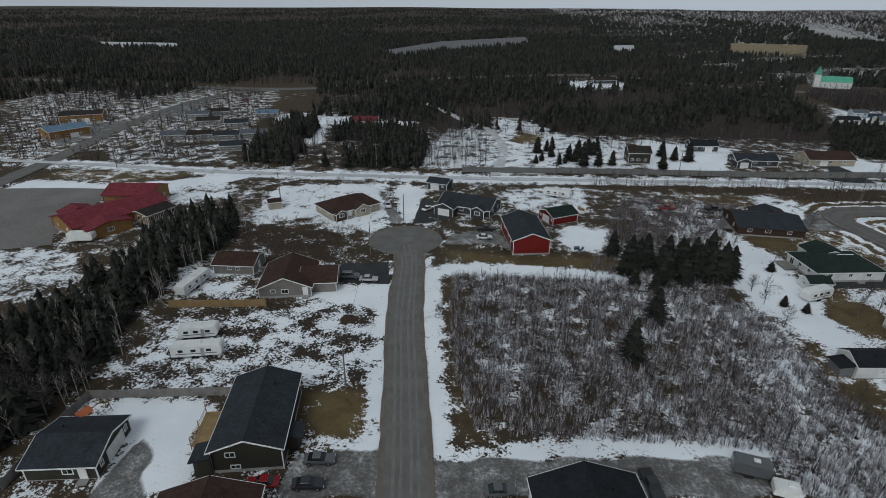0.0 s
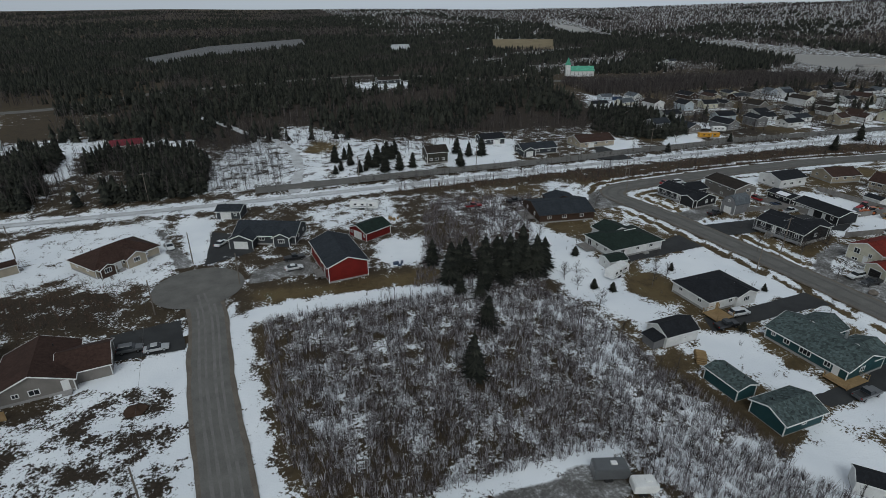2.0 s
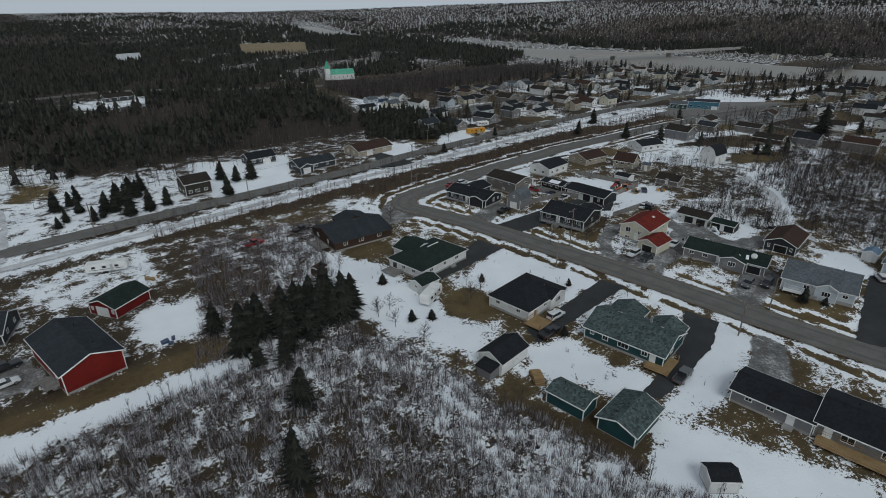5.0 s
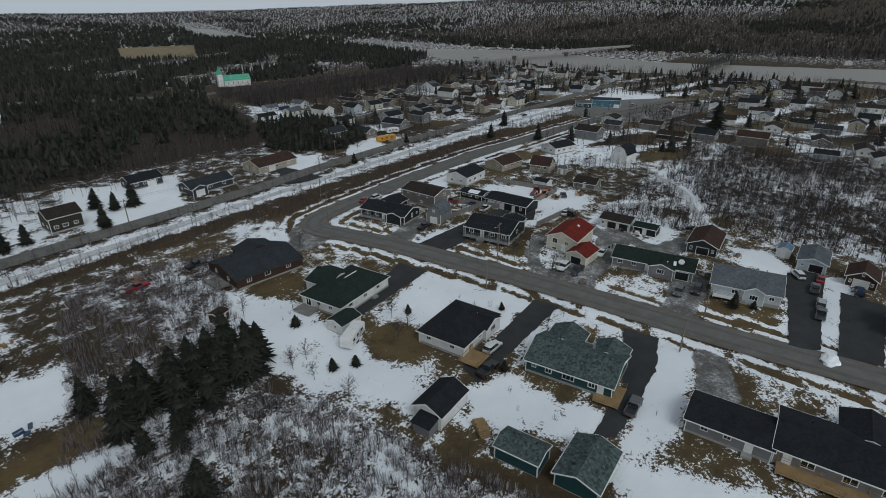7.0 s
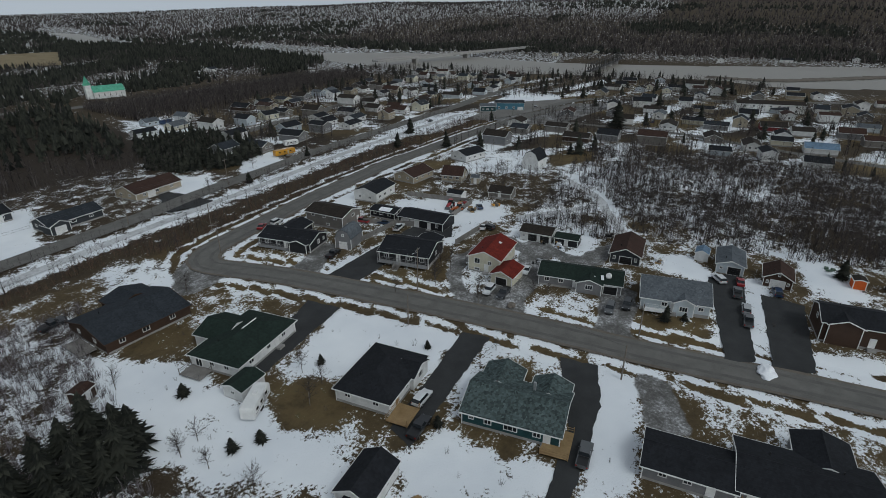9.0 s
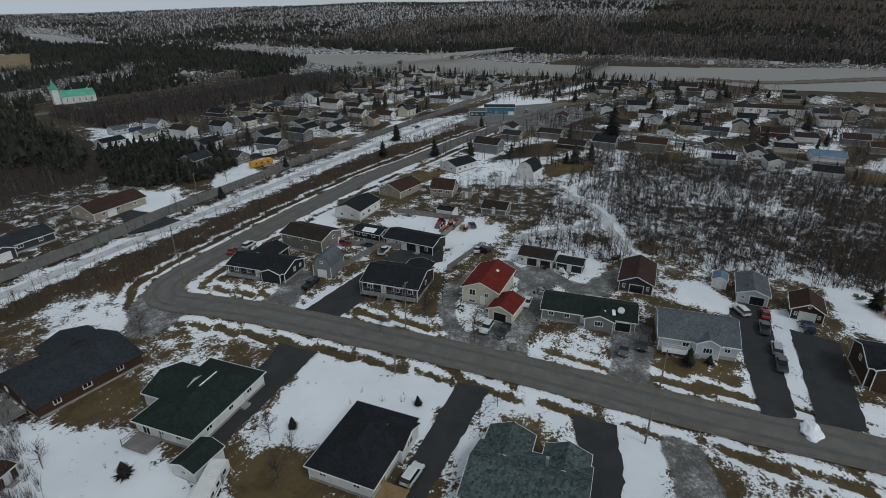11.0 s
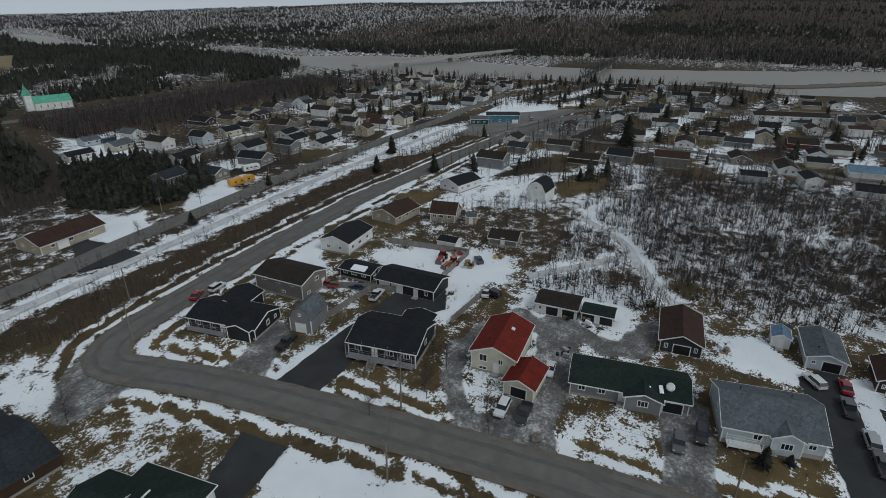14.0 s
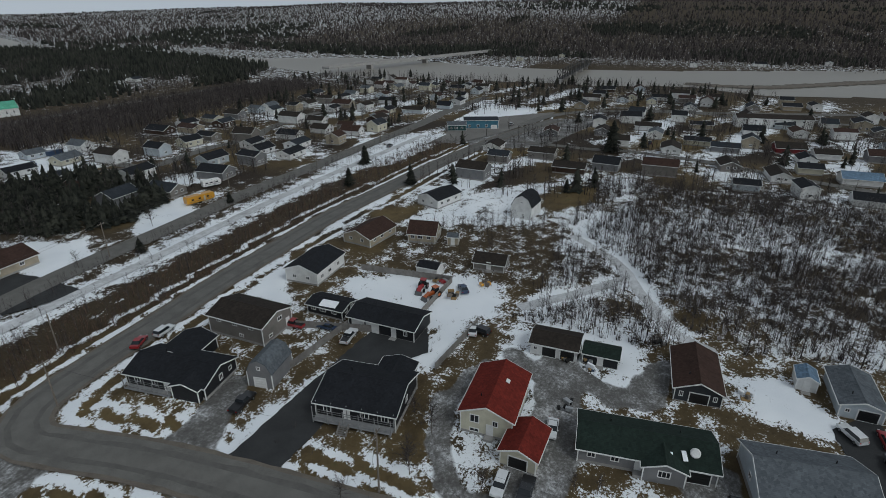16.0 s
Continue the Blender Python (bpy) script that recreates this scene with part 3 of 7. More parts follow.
S = np.where((GY > 292) & (GX < 190) & ~((GX < -112) & (GY < 425)) & (np.hypot(GX - 60, GY - 480) > 30), 0.08, S)
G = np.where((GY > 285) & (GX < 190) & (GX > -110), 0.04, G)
S = np.where(np.hypot((GX - 66) / 1.6, GY - 484) < 20, 0.85, S)
S[inside(GX, GY, LOT)] = (0.56 + 0.30 * wave(GX, GY, 14, 51) + 0.30 * ss(30, 55, GX - 0.35 * (GY - 60)) - 0.35 * np.exp(-(((GX - 5) / 9) ** 2 + ((GY - 70) / 6) ** 2)))[inside(GX, GY, LOT)]
S[inside(GX, GY, WOODS_EAST)] = 0.56 + 0.45 * wave(GX, GY, 12, 52)[inside(GX, GY, WOODS_EAST)]
S[inside(GX, GY, BRUSH)] = 0.18
S[inside(GX, GY, STRIP)] = 0.54 + 0.4 * wave(GX, GY, 10, 53)[inside(GX, GY, STRIP)]
trail_gap = near_line(GX, GY, TRAIL)
S = np.where(trail_gap < 5.5, 0.78, S)
for snow, grass, p in ZONES:
    k = inside(GX, GY, p)
    S[k], G[k] = snow, grass
S = 0.485 + (S - 0.5) * 0.42 + 0.05 * (S > 0.8)
for _ in range(2):
    for v in (S, G):
        v[1:-1, 1:-1] = (v[1:-1, 1:-1] * 2 + v[:-2, 1:-1] + v[2:, 1:-1] + v[1:-1, :-2] + v[1:-1, 2:]) / 6
D = np.zeros(GX.shape)
for p in GRIT:
    D[inside(GX, GY, p)] = 0.9
for line, half in ((MAIN_ROAD, 3.9), (BACK_STREET, 4.3)):
    D = np.maximum(D, np.where(near_line(GX, GY, line) < half + 0.6, 0.6, 0))
D[1:-1, 1:-1] = (D[1:-1, 1:-1] * 2 + D[:-2, 1:-1] + D[2:, 1:-1] + D[1:-1, :-2] + D[1:-1, 2:]) / 6
yards = np.zeros(GX.shape, bool)
for p in GRIT + [np.array(q, float) for q in PAVED]:
    yards |= inside(GX, GY, p)
# ploughed ridges and a ditch beside the streets
for line, half in ((MAIN_ROAD, 3.2), (BACK_STREET, 3.6)):
    d = near_line(GX, GY, line)
    ridge = np.exp(-((d - half - 2.2) / 0.8) ** 2) * (np.hypot(GX + 28.6, GY - 138) > 13) * (GY > 25) * ~yards
    S = np.maximum(S, np.where(ridge > 0.3, 0.50 + 0.20 * ridge, 0))
    if half > 3.4:
        bank = np.exp(-((d - half - 6.0) / 0.9) ** 2) * ~yards
        S = np.maximum(S, np.where(bank > 0.35, 0.47 + 0.18 * bank, 0))
        ditch = np.exp(-((d - half - 4.3) / 0.9) ** 2) * ~yards
        GZ = GZ - 0.35 * ditch
        S = np.where(ditch > 0.5, S - 0.20, S)
    GZ = GZ + ridge * 0.28 * (0.6 + 0.5 * wave(GX, GY, 3, 11))
for line, half in ((MAIN_ROAD, 5), (BACK_STREET, 5.5), (TRAIL, 4), (HIGHWAY, 6), (LEFT_ROAD, 6), (FAR_ROAD, 9), (EAST_ROAD, 6), (LANE, 5), (VILLAGE_LANE, 5), (HILL_LANE, 5)):
    GZ = GZ - 0.14 * ss(half + 8, half, near_line(GX, GY, line)) * (GZ > -0.8)
for p in [np.array(q, float) for q in PAVED] + [np.array([(313, 215), (338, 216), (356, 226), (398, 209), (430, 182), (405, 178), (350, 190), (322, 200)]), np.array([(-215, 120), (-183, 161), (-143, 167), (-131, 126), (-126, 119.5), (-180, 96)])]:
    GZ = GZ - 0.13 * inside(GX, GY, p)
nx, ny = len(gx), len(gy)
idx = np.arange(nx * ny).reshape(ny, nx)
quads = np.stack([idx[:-1, :-1], idx[:-1, 1:], idx[1:, 1:], idx[1:, :-1]], -1).reshape(-1, 4)
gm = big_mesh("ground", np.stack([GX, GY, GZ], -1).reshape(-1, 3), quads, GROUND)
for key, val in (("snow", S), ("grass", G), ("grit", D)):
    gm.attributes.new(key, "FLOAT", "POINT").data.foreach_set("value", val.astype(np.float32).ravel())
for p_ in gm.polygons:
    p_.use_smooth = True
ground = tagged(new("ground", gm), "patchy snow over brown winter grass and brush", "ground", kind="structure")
water = sheet("water", [tuple(v) for v in RIVER], -0.9, WATER, "wide beige river, partly frozen, with a dull sheen")

# open fields among the far woods
STRAW = rough_mat("dry_straw_field", (0.16, 0.125, 0.07), (0.30, 0.24, 0.15), 0.95, 0.05, 0.6)
FIELDS = []


def field(material, label, points):
    FIELDS.append(np.array(points, float))
    z = float(land(*np.mean(points, axis=0))) + 1.2
    sheet("field", list(points), z, material, label)


field(ICE, "snow-covered clearing in the far woods", ((-700, 835), (-540, 835), (-468, 748), (-578, 738)))
field(GRAVEL, "patchy snowy marsh in the far woods", ((-187, 768), (-137, 967), (6, 1132), (12, 933), (-104, 796), (-151, 676)))
field(STRAW, "pale straw field in the far woods", ((349, 1037), (465, 1011), (364, 789), (274, 795)))
field(ICE, "thin snowy clearing on the plain", ((144, 938), (178, 946), (154, 814), (125, 807)))
# ---- roads ----
strip("road_main", MAIN_ROAD, 6.6, 0.05, STREET, "grey gritty residential street with sandy edges", 0.25, crown=0.06)
TYRES = rough_mat("damp_tyre_track", (0.085, 0.082, 0.077), (0.145, 0.138, 0.128), 0.75, 0.35, 5)
LANES = rough_mat("worn_wheel_track", (0.13, 0.125, 0.117), (0.21, 0.20, 0.19), 0.85, 0.4, 6)
for side in (-1.9, -0.75, 0.75, 1.9):
    strip("road_wheel_track", MAIN_ROAD, 0.5, 0.115 - abs(side) * 0.018 + 0.006, LANES, "paler worn wheel track on the street", 0.22, side)
strip("shoulder_west", MAIN_ROAD, 1.1, 0.045, RUT, "sandy brown shoulder", 0.3, 3.6)
strip("shoulder_east", MAIN_ROAD, 1.1, 0.045, RUT, "sandy brown shoulder", 0.3, -3.6)
sheet("road_turning_circle", [(-28.6 + 10.6 * math.cos(a / 24 * math.tau), 138 + 10.6 * math.sin(a / 24 * math.tau)) for a in range(24)], 0.09, STREET, "round asphalt turning circle at the street's end")
strip("road_back_street", BACK_STREET, 7.4, 0.07, STREET, "grey gritty residential street", 0.25, crown=0.06)
for side in (-1.75, 1.75):
    strip("road_tyre_track", BACK_STREET, 1.5, 0.105, TYRES, "darker damp tyre track on the street", 0.5, side)
strip("shoulder_north", BACK_STREET, 1.0, 0.045, RUT, "sandy brown shoulder", 0.3, 4.0)
strip("shoulder_south", BACK_STREET, 1.0, 0.045, RUT, "sandy brown shoulder", 0.3, -4.0)
strip("trail", TRAIL, 3.6, 0.06, ICE, "packed snowy trail on an old railway bed", 0.4, crown=0.1)
strip("road_highway", HIGHWAY, 8.0, 0.06, STREET, "grey two-lane road beside the trail", 0.2, crown=0.06)
strip("road_left", LEFT_ROAD, 8.0, 0.06, STREET, "grey two-lane road towards a junction", 0.2)
strip("road_far", FAR_ROAD, 11.0, 0.07, STREET, "pale wide road along the woods", 0.2)
strip("road_east", EAST_ROAD, 7.0, 0.07, STREET, "grey road by the river", 0.2)
strip("road_lane", LANE, 5.0, 0.06, STREET, "narrow lane between houses", 0.2)
strip("road_village", VILLAGE_LANE, 6.0, 0.06, STREET, "grey lane between the village houses", 0.3)
strip("road_side", SIDE_LANE, 4.5, 0.055, STREET, "grey lane to the salvage yard", 0.3)
strip("road_hill", HILL_LANE, 6.0, 0.065, STREET, "grey lane beside the riverside houses", 0.3)
sheet("pavement_lot", [(-215, 120), (-191, 150), (-183, 161), (-163, 165), (-143, 167), (-140, 160), (-136, 146), (-131, 126), (-126, 119.5), (-140, 113), (-180, 96)], 0.05, LOTGRAVEL, "wide grey gravel car park beside the hall")
sheet("pavement_apron", [(313, 215), (338, 216), (356, 226), (398, 209), (430, 182), (405, 180), (350, 192), (322, 202)], 0.045, LOTGRAVEL, "grey gravel apron round the commercial hall")
strip("trail_clearing", ((-6, 206), (-5, 223), (-4.6, 247), (-8, 270), (-17, 296), (-30, 312), (-47, 343), (-63, 368)), 4.2, 0.07, ICE, "trodden snowy track into the woods", 1.2)
strip("trail_snowy", ((228, 118), (214, 102), (198, 93), (184, 84), (180, 74)), 3.0, 0.06, ICE, "trodden snowy path through bare brush", 0.6)
strip("trail_branch", ((206, 98), (192, 108), (180, 118)), 3.2, 0.065, ICE, "trodden snowy path through bare brush", 0.6)


for points in PAVED:
    sheet("driveway", list(points), 0.025, ASPHALT, "dark asphalt driveway, bare of snow")



# ---- houses ----
def ring(w, h, bar, depth):
    """A rectangular frame in the xz plane."""
    bm = bmesh.new()
    for c, s in (((0, 0, h / 2 - bar / 2), (w, depth, bar)), ((0, 0, -h / 2 + bar / 2), (w, depth, bar)),
                 ((-w / 2 + bar / 2, 0, 0), (bar, depth, h - 2 * bar)), ((w / 2 - bar / 2, 0, 0), (bar, depth, h - 2 * bar))):
        add_box(bm, c, s)
    return bm


SHARED = {}


def shared(key, make, material):
    if key not in SHARED:
        SHARED[key] = mesh_of(key[0], make(), material)
    return SHARED[key]


def window(parent, m, w, h, mullions=1):
    def frame_bm():
        bm = ring(w, h, 0.13, 0.10)
        for i in range(mullions):
            add_box(bm, (-w / 2 + w * (i + 1) / (mullions + 1), 0, 0), (0.08, 0.08, h - 0.26))
        return bm
    ob = new("window", shared(("window", w, h, mullions), frame_bm, WHITE))
    ob.parent, ob.matrix_basis = parent, m
    pane = new("pane", shared(("pane", w, h), lambda: box((0, 0.03, 0), (w - 0.2, 0.05, h - 0.2)), GLASS))
    pane.parent = ob
    return ob


def door(parent, m, w=0.95, h=2.05, material=None):
    ob = new("door", shared(("door", w, h, material or WHITE), lambda: box((0, 0, h / 2), (w, 0.09, h), bevel=0.02), material or WHITE))
    ob.parent, ob.matrix_basis = parent, m
    fr = new("door_frame", shared(("door_frame", w, h), lambda: ring(w + 0.24, h + 0.12, 0.12, 0.12), WHITE))
    fr.parent, fr.matrix_basis = ob, pose(0, 0, h / 2)
    return ob


def garage_door(parent, m, w=2.7, h=2.2, material=None):
    def make():
        bm = bmesh.new()
        for i in range(4):
            add_box(bm, (0, 0, h * (i + 0.5) / 4), (w, 0.08, h / 4 - 0.03))
        return bm
    ob = new("garage_door", shared(("garage_door", w, h, material or WHITE), make, material or WHITE))
    ob.parent, ob.matrix_basis = parent, m
    fr = new("door_frame", shared(("garage_frame", w, h), lambda: ring(w + 0.35, h + 0.2, 0.17, 0.14), WHITE))
    fr.parent, fr.matrix_basis = ob, pose(0, 0, h / 2)
    return ob


def side_pose(side, u, z, a, b):
    """Pose on a wall: f is -y, b is +y, l is -x, r is +x."""
    return {"f": pose(u * a, -b - 0.02, z), "b": pose(u * a, b + 0.02, z, 0, 0, 180), "l": pose(-a - 0.02, u * b, z, 0, 0, -90), "r": pose(a + 0.02, u * b, z, 0, 0, 90)}[side]


def gable_roof(parent, L, W, eave, slope, over, material, axis="x", centre=(0, 0), trim=WHITE, thick=0.16):
    """Two slopes with bargeboards and gutters. Returns the ridge's height."""
    half, top = W / 2, eave + slope * (W / 2 - over)
    low = eave - slope * over
    cx, cy = centre
    prof = [(-half, low), (0, top), (half, low), (half, low - thick), (0, top - thick), (-half, low - thick)]
    off = cy if axis == "x" else cx
    mid = cx if axis == "x" else cy
    prof = [(u + off, z + thick) for u, z in prof]
    roof = part("roof", prism(prof, axis, mid - L / 2, mid + L / 2), material, parent)
    for s in (-1, 1):
        for k in (-1, 1):
            e = [(off + k * half, low + thick + 0.02), (off, top + thick + 0.02), (off, top - 0.06), (off + k * half, low - 0.06)]
            a = mid + s * L / 2
            part("bargeboard", prism(e, axis, a - 0.02, a + 0.05) if s > 0 else prism(e, axis, a - 0.05, a + 0.02), trim, roof)
        g = (off + s * (half + 0.04), low + 0.06)
        part("gutter", prism([(g[0] - 0.06, g[1] - 0.1), (g[0] + 0.06, g[1] - 0.1), (g[0] + 0.06, g[1] + 0.08), (g[0] - 0.06, g[1] + 0.08)], axis, mid - L / 2, mid + L / 2), trim, roof)
    part("ridge_cap", prism([(off - 0.2, top + thick - 0.04), (off, top + thick + 0.06), (off + 0.2, top + thick - 0.04)], axis, mid - L / 2, mid + L / 2), material, roof)
    return top + thick


def hip_roof(parent, L, W, eave, slope, over, material, trim=WHITE):
    half, low = W / 2, eave - slope * over
    top = low + slope * half
    bm = bmesh.new()
    def ringv(l, w, z):
        return [bm.verts.new(v) for v in ((-l, -w, z), (l, -w, z), (l, w, z), (-l, w, z))]
    a, b = ringv(L / 2, half, low), ringv(L / 2, half, low + 0.16)
    r0, r1 = bm.verts.new((-(L / 2 - half), 0, top + 0.16)), bm.verts.new((L / 2 - half, 0, top + 0.16))
    bm.faces.new(a[::-1])
    for i in range(4):
        bm.faces.new((a[i], a[(i + 1) % 4], b[(i + 1) % 4], b[i]))
    bm.faces.new((b[0], b[1], r1, r0))
    bm.faces.new((b[1], b[2], r1))
    bm.faces.new((b[2], b[3], r0, r1))
    bm.faces.new((b[3], b[0], r0))
    bmesh.ops.recalc_face_normals(bm, faces=bm.faces[:])
    roof = part("roof", bm, material, parent)
    for s in (-1, 1):
        part("gutter", box((0, s * (half + 0.05), low + 0.08), (L, 0.1, 0.2)), trim, roof)
        part("gutter", box((s * (L / 2 + 0.05), 0, low + 0.08), (0.1, W + 0.2, 0.2)), trim, roof)
    return top + 0.16


def gable_walls(a, b, eave, slope, axis="x", centre=(0, 0), gable=True):
    cx, cy = centre
    off, mid = (cy, cx) if axis == "x" else (cx, cy)
    prof = [(off - b, -0.15), (off + b, -0.15), (off + b, eave)] + ([(off, eave + slope * b)] if gable else []) + [(off - b, eave)]
    return prism(prof, axis, mid - a, mid + a)


def corner_boards(parent, a, b, eave, centre=(0, 0), trim=WHITE):
    for sx in (-1, 1):
        for sy in (-1, 1):
            part("corner_board", box((centre[0] + sx * a, centre[1] + sy * b, eave / 2), (0.16, 0.16, eave - 0.05)), trim, parent)


def house(label, x, y, yaw, L, W, eave, slope, wall, roof, hip=False, over=0.45, wins=None, doors=(), garages=(), base=0.5,
          name="house", vents=1, trim=WHITE, chimney=None, group="", plain=False):
    """A house with its ridge along its own x; wins: side, place along the wall (-1 to 1), height, width, height of the opening."""
    h = empty(name, pose(x, y, 0, 0, 0, yaw))
    tagged(h, label, {"garage": "garage", "shed": "shed", "barn": "barn"}.get(name, "house"), group)
    a, b = L / 2 - over, W / 2 - over
    part("wall", gable_walls(a, b, eave, slope, gable=not hip), WALLS[wall], h)
    part("foundation", box((0, 0, base / 2 - 0.1), (2 * a + 0.06, 2 * b + 0.06, base + 0.2)), CONCRETE, h)
    top = hip_roof(h, L, W, eave, slope, over, ROOFS[roof], trim) if hip else gable_roof(h, L, W, eave, slope, over, ROOFS[roof], trim=trim)
    if not plain:
        corner_boards(h, a, b, eave, trim=trim)
    if wins is None:
        z = base + 1.35
        wins = [("f", -0.65, z, 1.3, 1.1), ("f", -0.1, z, 1.6, 1.1), ("f", 0.55, z, 1.3, 1.1), ("b", -0.6, z, 1.3, 1.1), ("b", 0.1, z, 1.1, 0.9), ("b", 0.6, z, 1.3, 1.1),
                ("l", -0.4, z, 1.1, 1.0), ("l", 0.45, z, 1.1, 1.0), ("r", -0.4, z, 1.1, 1.0), ("r", 0.45, z, 1.1, 1.0)]
    for side, u, z, w, hh in wins:
        window(h, side_pose(side, u, z, a, b), w, hh, 2 if w > 1.9 else 1)
    for side, u, *mat in doors:
        d = door(h, side_pose(side, u, base, a, b), material=mat[0] if mat else None)
        part("step", box((0, -0.6, -base / 2 + 0.02), (1.5, 1.1, base * 0.95)), CONCRETE, d)
    for side, u, w, *mat in garages:
        garage_door(h, side_pose(side, u, 0.02, a, b), w, 2.15, mat[0] if mat else None)
    for i in range(vents):
        vx = (-0.25 + 0.5 * i) * L
        zz = top - slope * W * 0.18
        part("vent_pipe", cylinder((vx, W * 0.18, zz - 0.2), (vx, W * 0.18, zz + 0.5), 0.09, 0.09), BLACKPAINT, h)
    if chimney:
        cx, cy = chimney
        part("chimney", box((cx, cy, top - 0.2), (0.45, 0.45, 1.6), bevel=0.03), GALV, h)
    return h


def wing(h, cx, side, depth, w, eave, slope, wall, roof, b, over=0.4, wins=True, garage=0.0, reach=3.0, trim=WHITE):
    """A gabled wing out of the long wall, its ridge along the house's y."""
    s = -1 if side == "f" else 1
    cy = s * (b + depth / 2 - reach / 2)
    half = (depth + reach) / 2
    part("wing_wall", gable_walls(half, w / 2 - over, eave, slope, "y", (cx, cy)), WALLS[wall], h)
    gable_roof(h, 2 * half + over, w, eave, slope, over, ROOFS[roof], "y", (cx, cy + s * over / 2), trim)
    end = s * (b + depth)
    for sx in (-1, 1):
        part("corner_board", box((cx + sx * (w / 2 - over), end, eave / 2), (0.16, 0.16, eave)), trim, h)
    m = pose(cx, end + s * 0.02, 0, 0, 0, 0 if s < 0 else 180)
    if garage:
        garage_door(h, m @ pose(0, 0, 0.02), garage, 2.15)
    elif wins:
        window(h, m @ pose(0, 0, 1.8), min(1.8, w * 0.45), 1.3, 2)


def porch(h, x0, x1, y0, y1, z=0.5, roof_z=None, material=PLANK):
    """A railed deck with boards and posts; roof_z: the height of its roof, where it has one."""
    d = part("deck", box(((x0 + x1) / 2, (y0 + y1) / 2, z - 0.08), (x1 - x0, y1 - y0, 0.16), bevel=0.02), material, h)
    k = max(2, int((x1 - x0) / 2.6) + 1)
    for i in range(k):
        px = x0 + 0.06 + (x1 - x0 - 0.12) * i / (k - 1)
        for py in (y0 + 0.06, y1 - 0.06):
            part("post", box((px, py, (z + (roof_z or z + 0.95)) / 2), (0.11, 0.11, (roof_z or z + 0.95) - 0.0 + (0 if roof_z else z * 0))), material, d)
    for py in (y0 + 0.06, y1 - 0.06):
        part("rail", box(((x0 + x1) / 2, py, z + 0.93), (x1 - x0, 0.07, 0.06)), material, d)
        part("rail", box(((x0 + x1) / 2, py, z + 0.5), (x1 - x0, 0.05, 0.05)), material, d)


def gambrel(label, x, y, yaw, L, W, eave, wall, roof, name="barn"):
    h = tagged(empty(name, pose(x, y, 0, 0, 0, yaw)), label, "barn")
    b = W / 2
    prof = [(-b, -0.1), (b, -0.1), (b, eave), (b * 0.62, eave + b * 0.75), (0, eave + b * 1.05), (-b * 0.62, eave + b * 0.75), (-b, eave)]
    part("wall", prism(prof, "x", -L / 2 + 0.1, L / 2 - 0.1), WALLS[wall], h)
    up = [(b + 0.15, eave - 0.1), (b * 0.64, eave + b * 0.75), (0, eave + b * 1.05), (-b * 0.64, eave + b * 0.75), (-b - 0.15, eave - 0.1)]
    part("roof", prism([(u, z + 0.14) for u, z in up] + [(u * 0.99, z) for u, z in up[::-1]], "x", -L / 2, L / 2), ROOFS[roof], h)
    window(h, side_pose("l", 0, eave + b * 0.4, L / 2 - 0.1, b), 0.8, 0.8)
    garage_door(h, side_pose("l", 0, 0.02, L / 2 - 0.1, b), min(2.2, W * 0.55), 2.1)
    corner_boards(h, L / 2 - 0.1, b, eave)
    return h


Z1 = 1.85
# street to the turning circle
h = house("dark olive house with a black shingle roof by the street", -36.2, 60.1, -77, 17.5, 11.0, 4.2, 0.36, "olive", "slate", wins=[
    ("r", -0.45, 3.3, 1.5, 1.0), ("r", -0.35, 1.0, 1.5, 0.8), ("b", -0.5, 3.2, 1.6, 1.1), ("b", 0.0, 3.2, 1.2, 1.1), ("b", 0.7, 3.2, 1.5, 1.1), ("f", -0.4, 3.2, 1.5, 1.1), ("f", 0.3, 3.2, 1.5, 1.1)],
    doors=[("b", 0.45)], vents=2, trim=WHITE)
part("porch_roof", box((3.6, 6.3, 3.0), (3.4, 2.6, 0.18), pose(0, 0, 0, -14, 0, 0)), ROOFS["slate"], h)
part("entry_wall", box((3.6, 5.9, 1.4), (2.6, 1.7, 2.9)), WALLS["olive"], h)
part("side_bay", box((7.2, -6.2, 1.5), (3.2, 2.4, 3.0)), WALLS["olive"], h)
part("bay_roof", box((7.2, -6.4, 3.2), (3.8, 3.2, 0.2), pose(0, 0, 0, 12, 0, 0)), ROOFS["slate"], h)
porch(h, -3.4, 4.2, -9.4, -5.2, 1.4)
house("dark olive garage with a black shingle roof and white door", -60.8, 51.4, 11, 10.9, 10.6, 2.7, 0.28, "olive", "slate", name="garage", wins=[
    ("f", 0.2, 1.6, 1.6, 1.1), ("r", -0.7, 1.6, 0.9, 1.1), ("r", 0.75, 1.6, 0.9, 1.1)], doors=[("f", 0.6)], garages=[("r", 0.1, 4.4)], base=0.15)
house("house with a brown shingle roof beside the drive", -34.0, 38.6, -77, 13.5, 13.5, 4.0, 0.34, "greige", "brown")
house("long house with a black shingle roof on an icy gravel yard", 14.6, 46.5, -79, 16.0, 15.0, 4.0, 0.36, "white", "black")
h = house("greige house with a brown shingle roof", -50.9, 107.6, -77, 14.1, 12.8, 2.6, 0.42, "greige", "brown", wins=[
    ("r", -0.45, 1.7, 1.1, 0.9), ("r", 0.0, 1.6, 1.7, 1.2), ("f", 0, 1.7, 1.3, 1), ("b", -0.7, 1.7, 1.3, 1)], doors=[("r", 0.78)])
wing(h, 0.2, "b", 5.6, 9.6, 2.6, 0.42, "greige", "brown", 5.9)
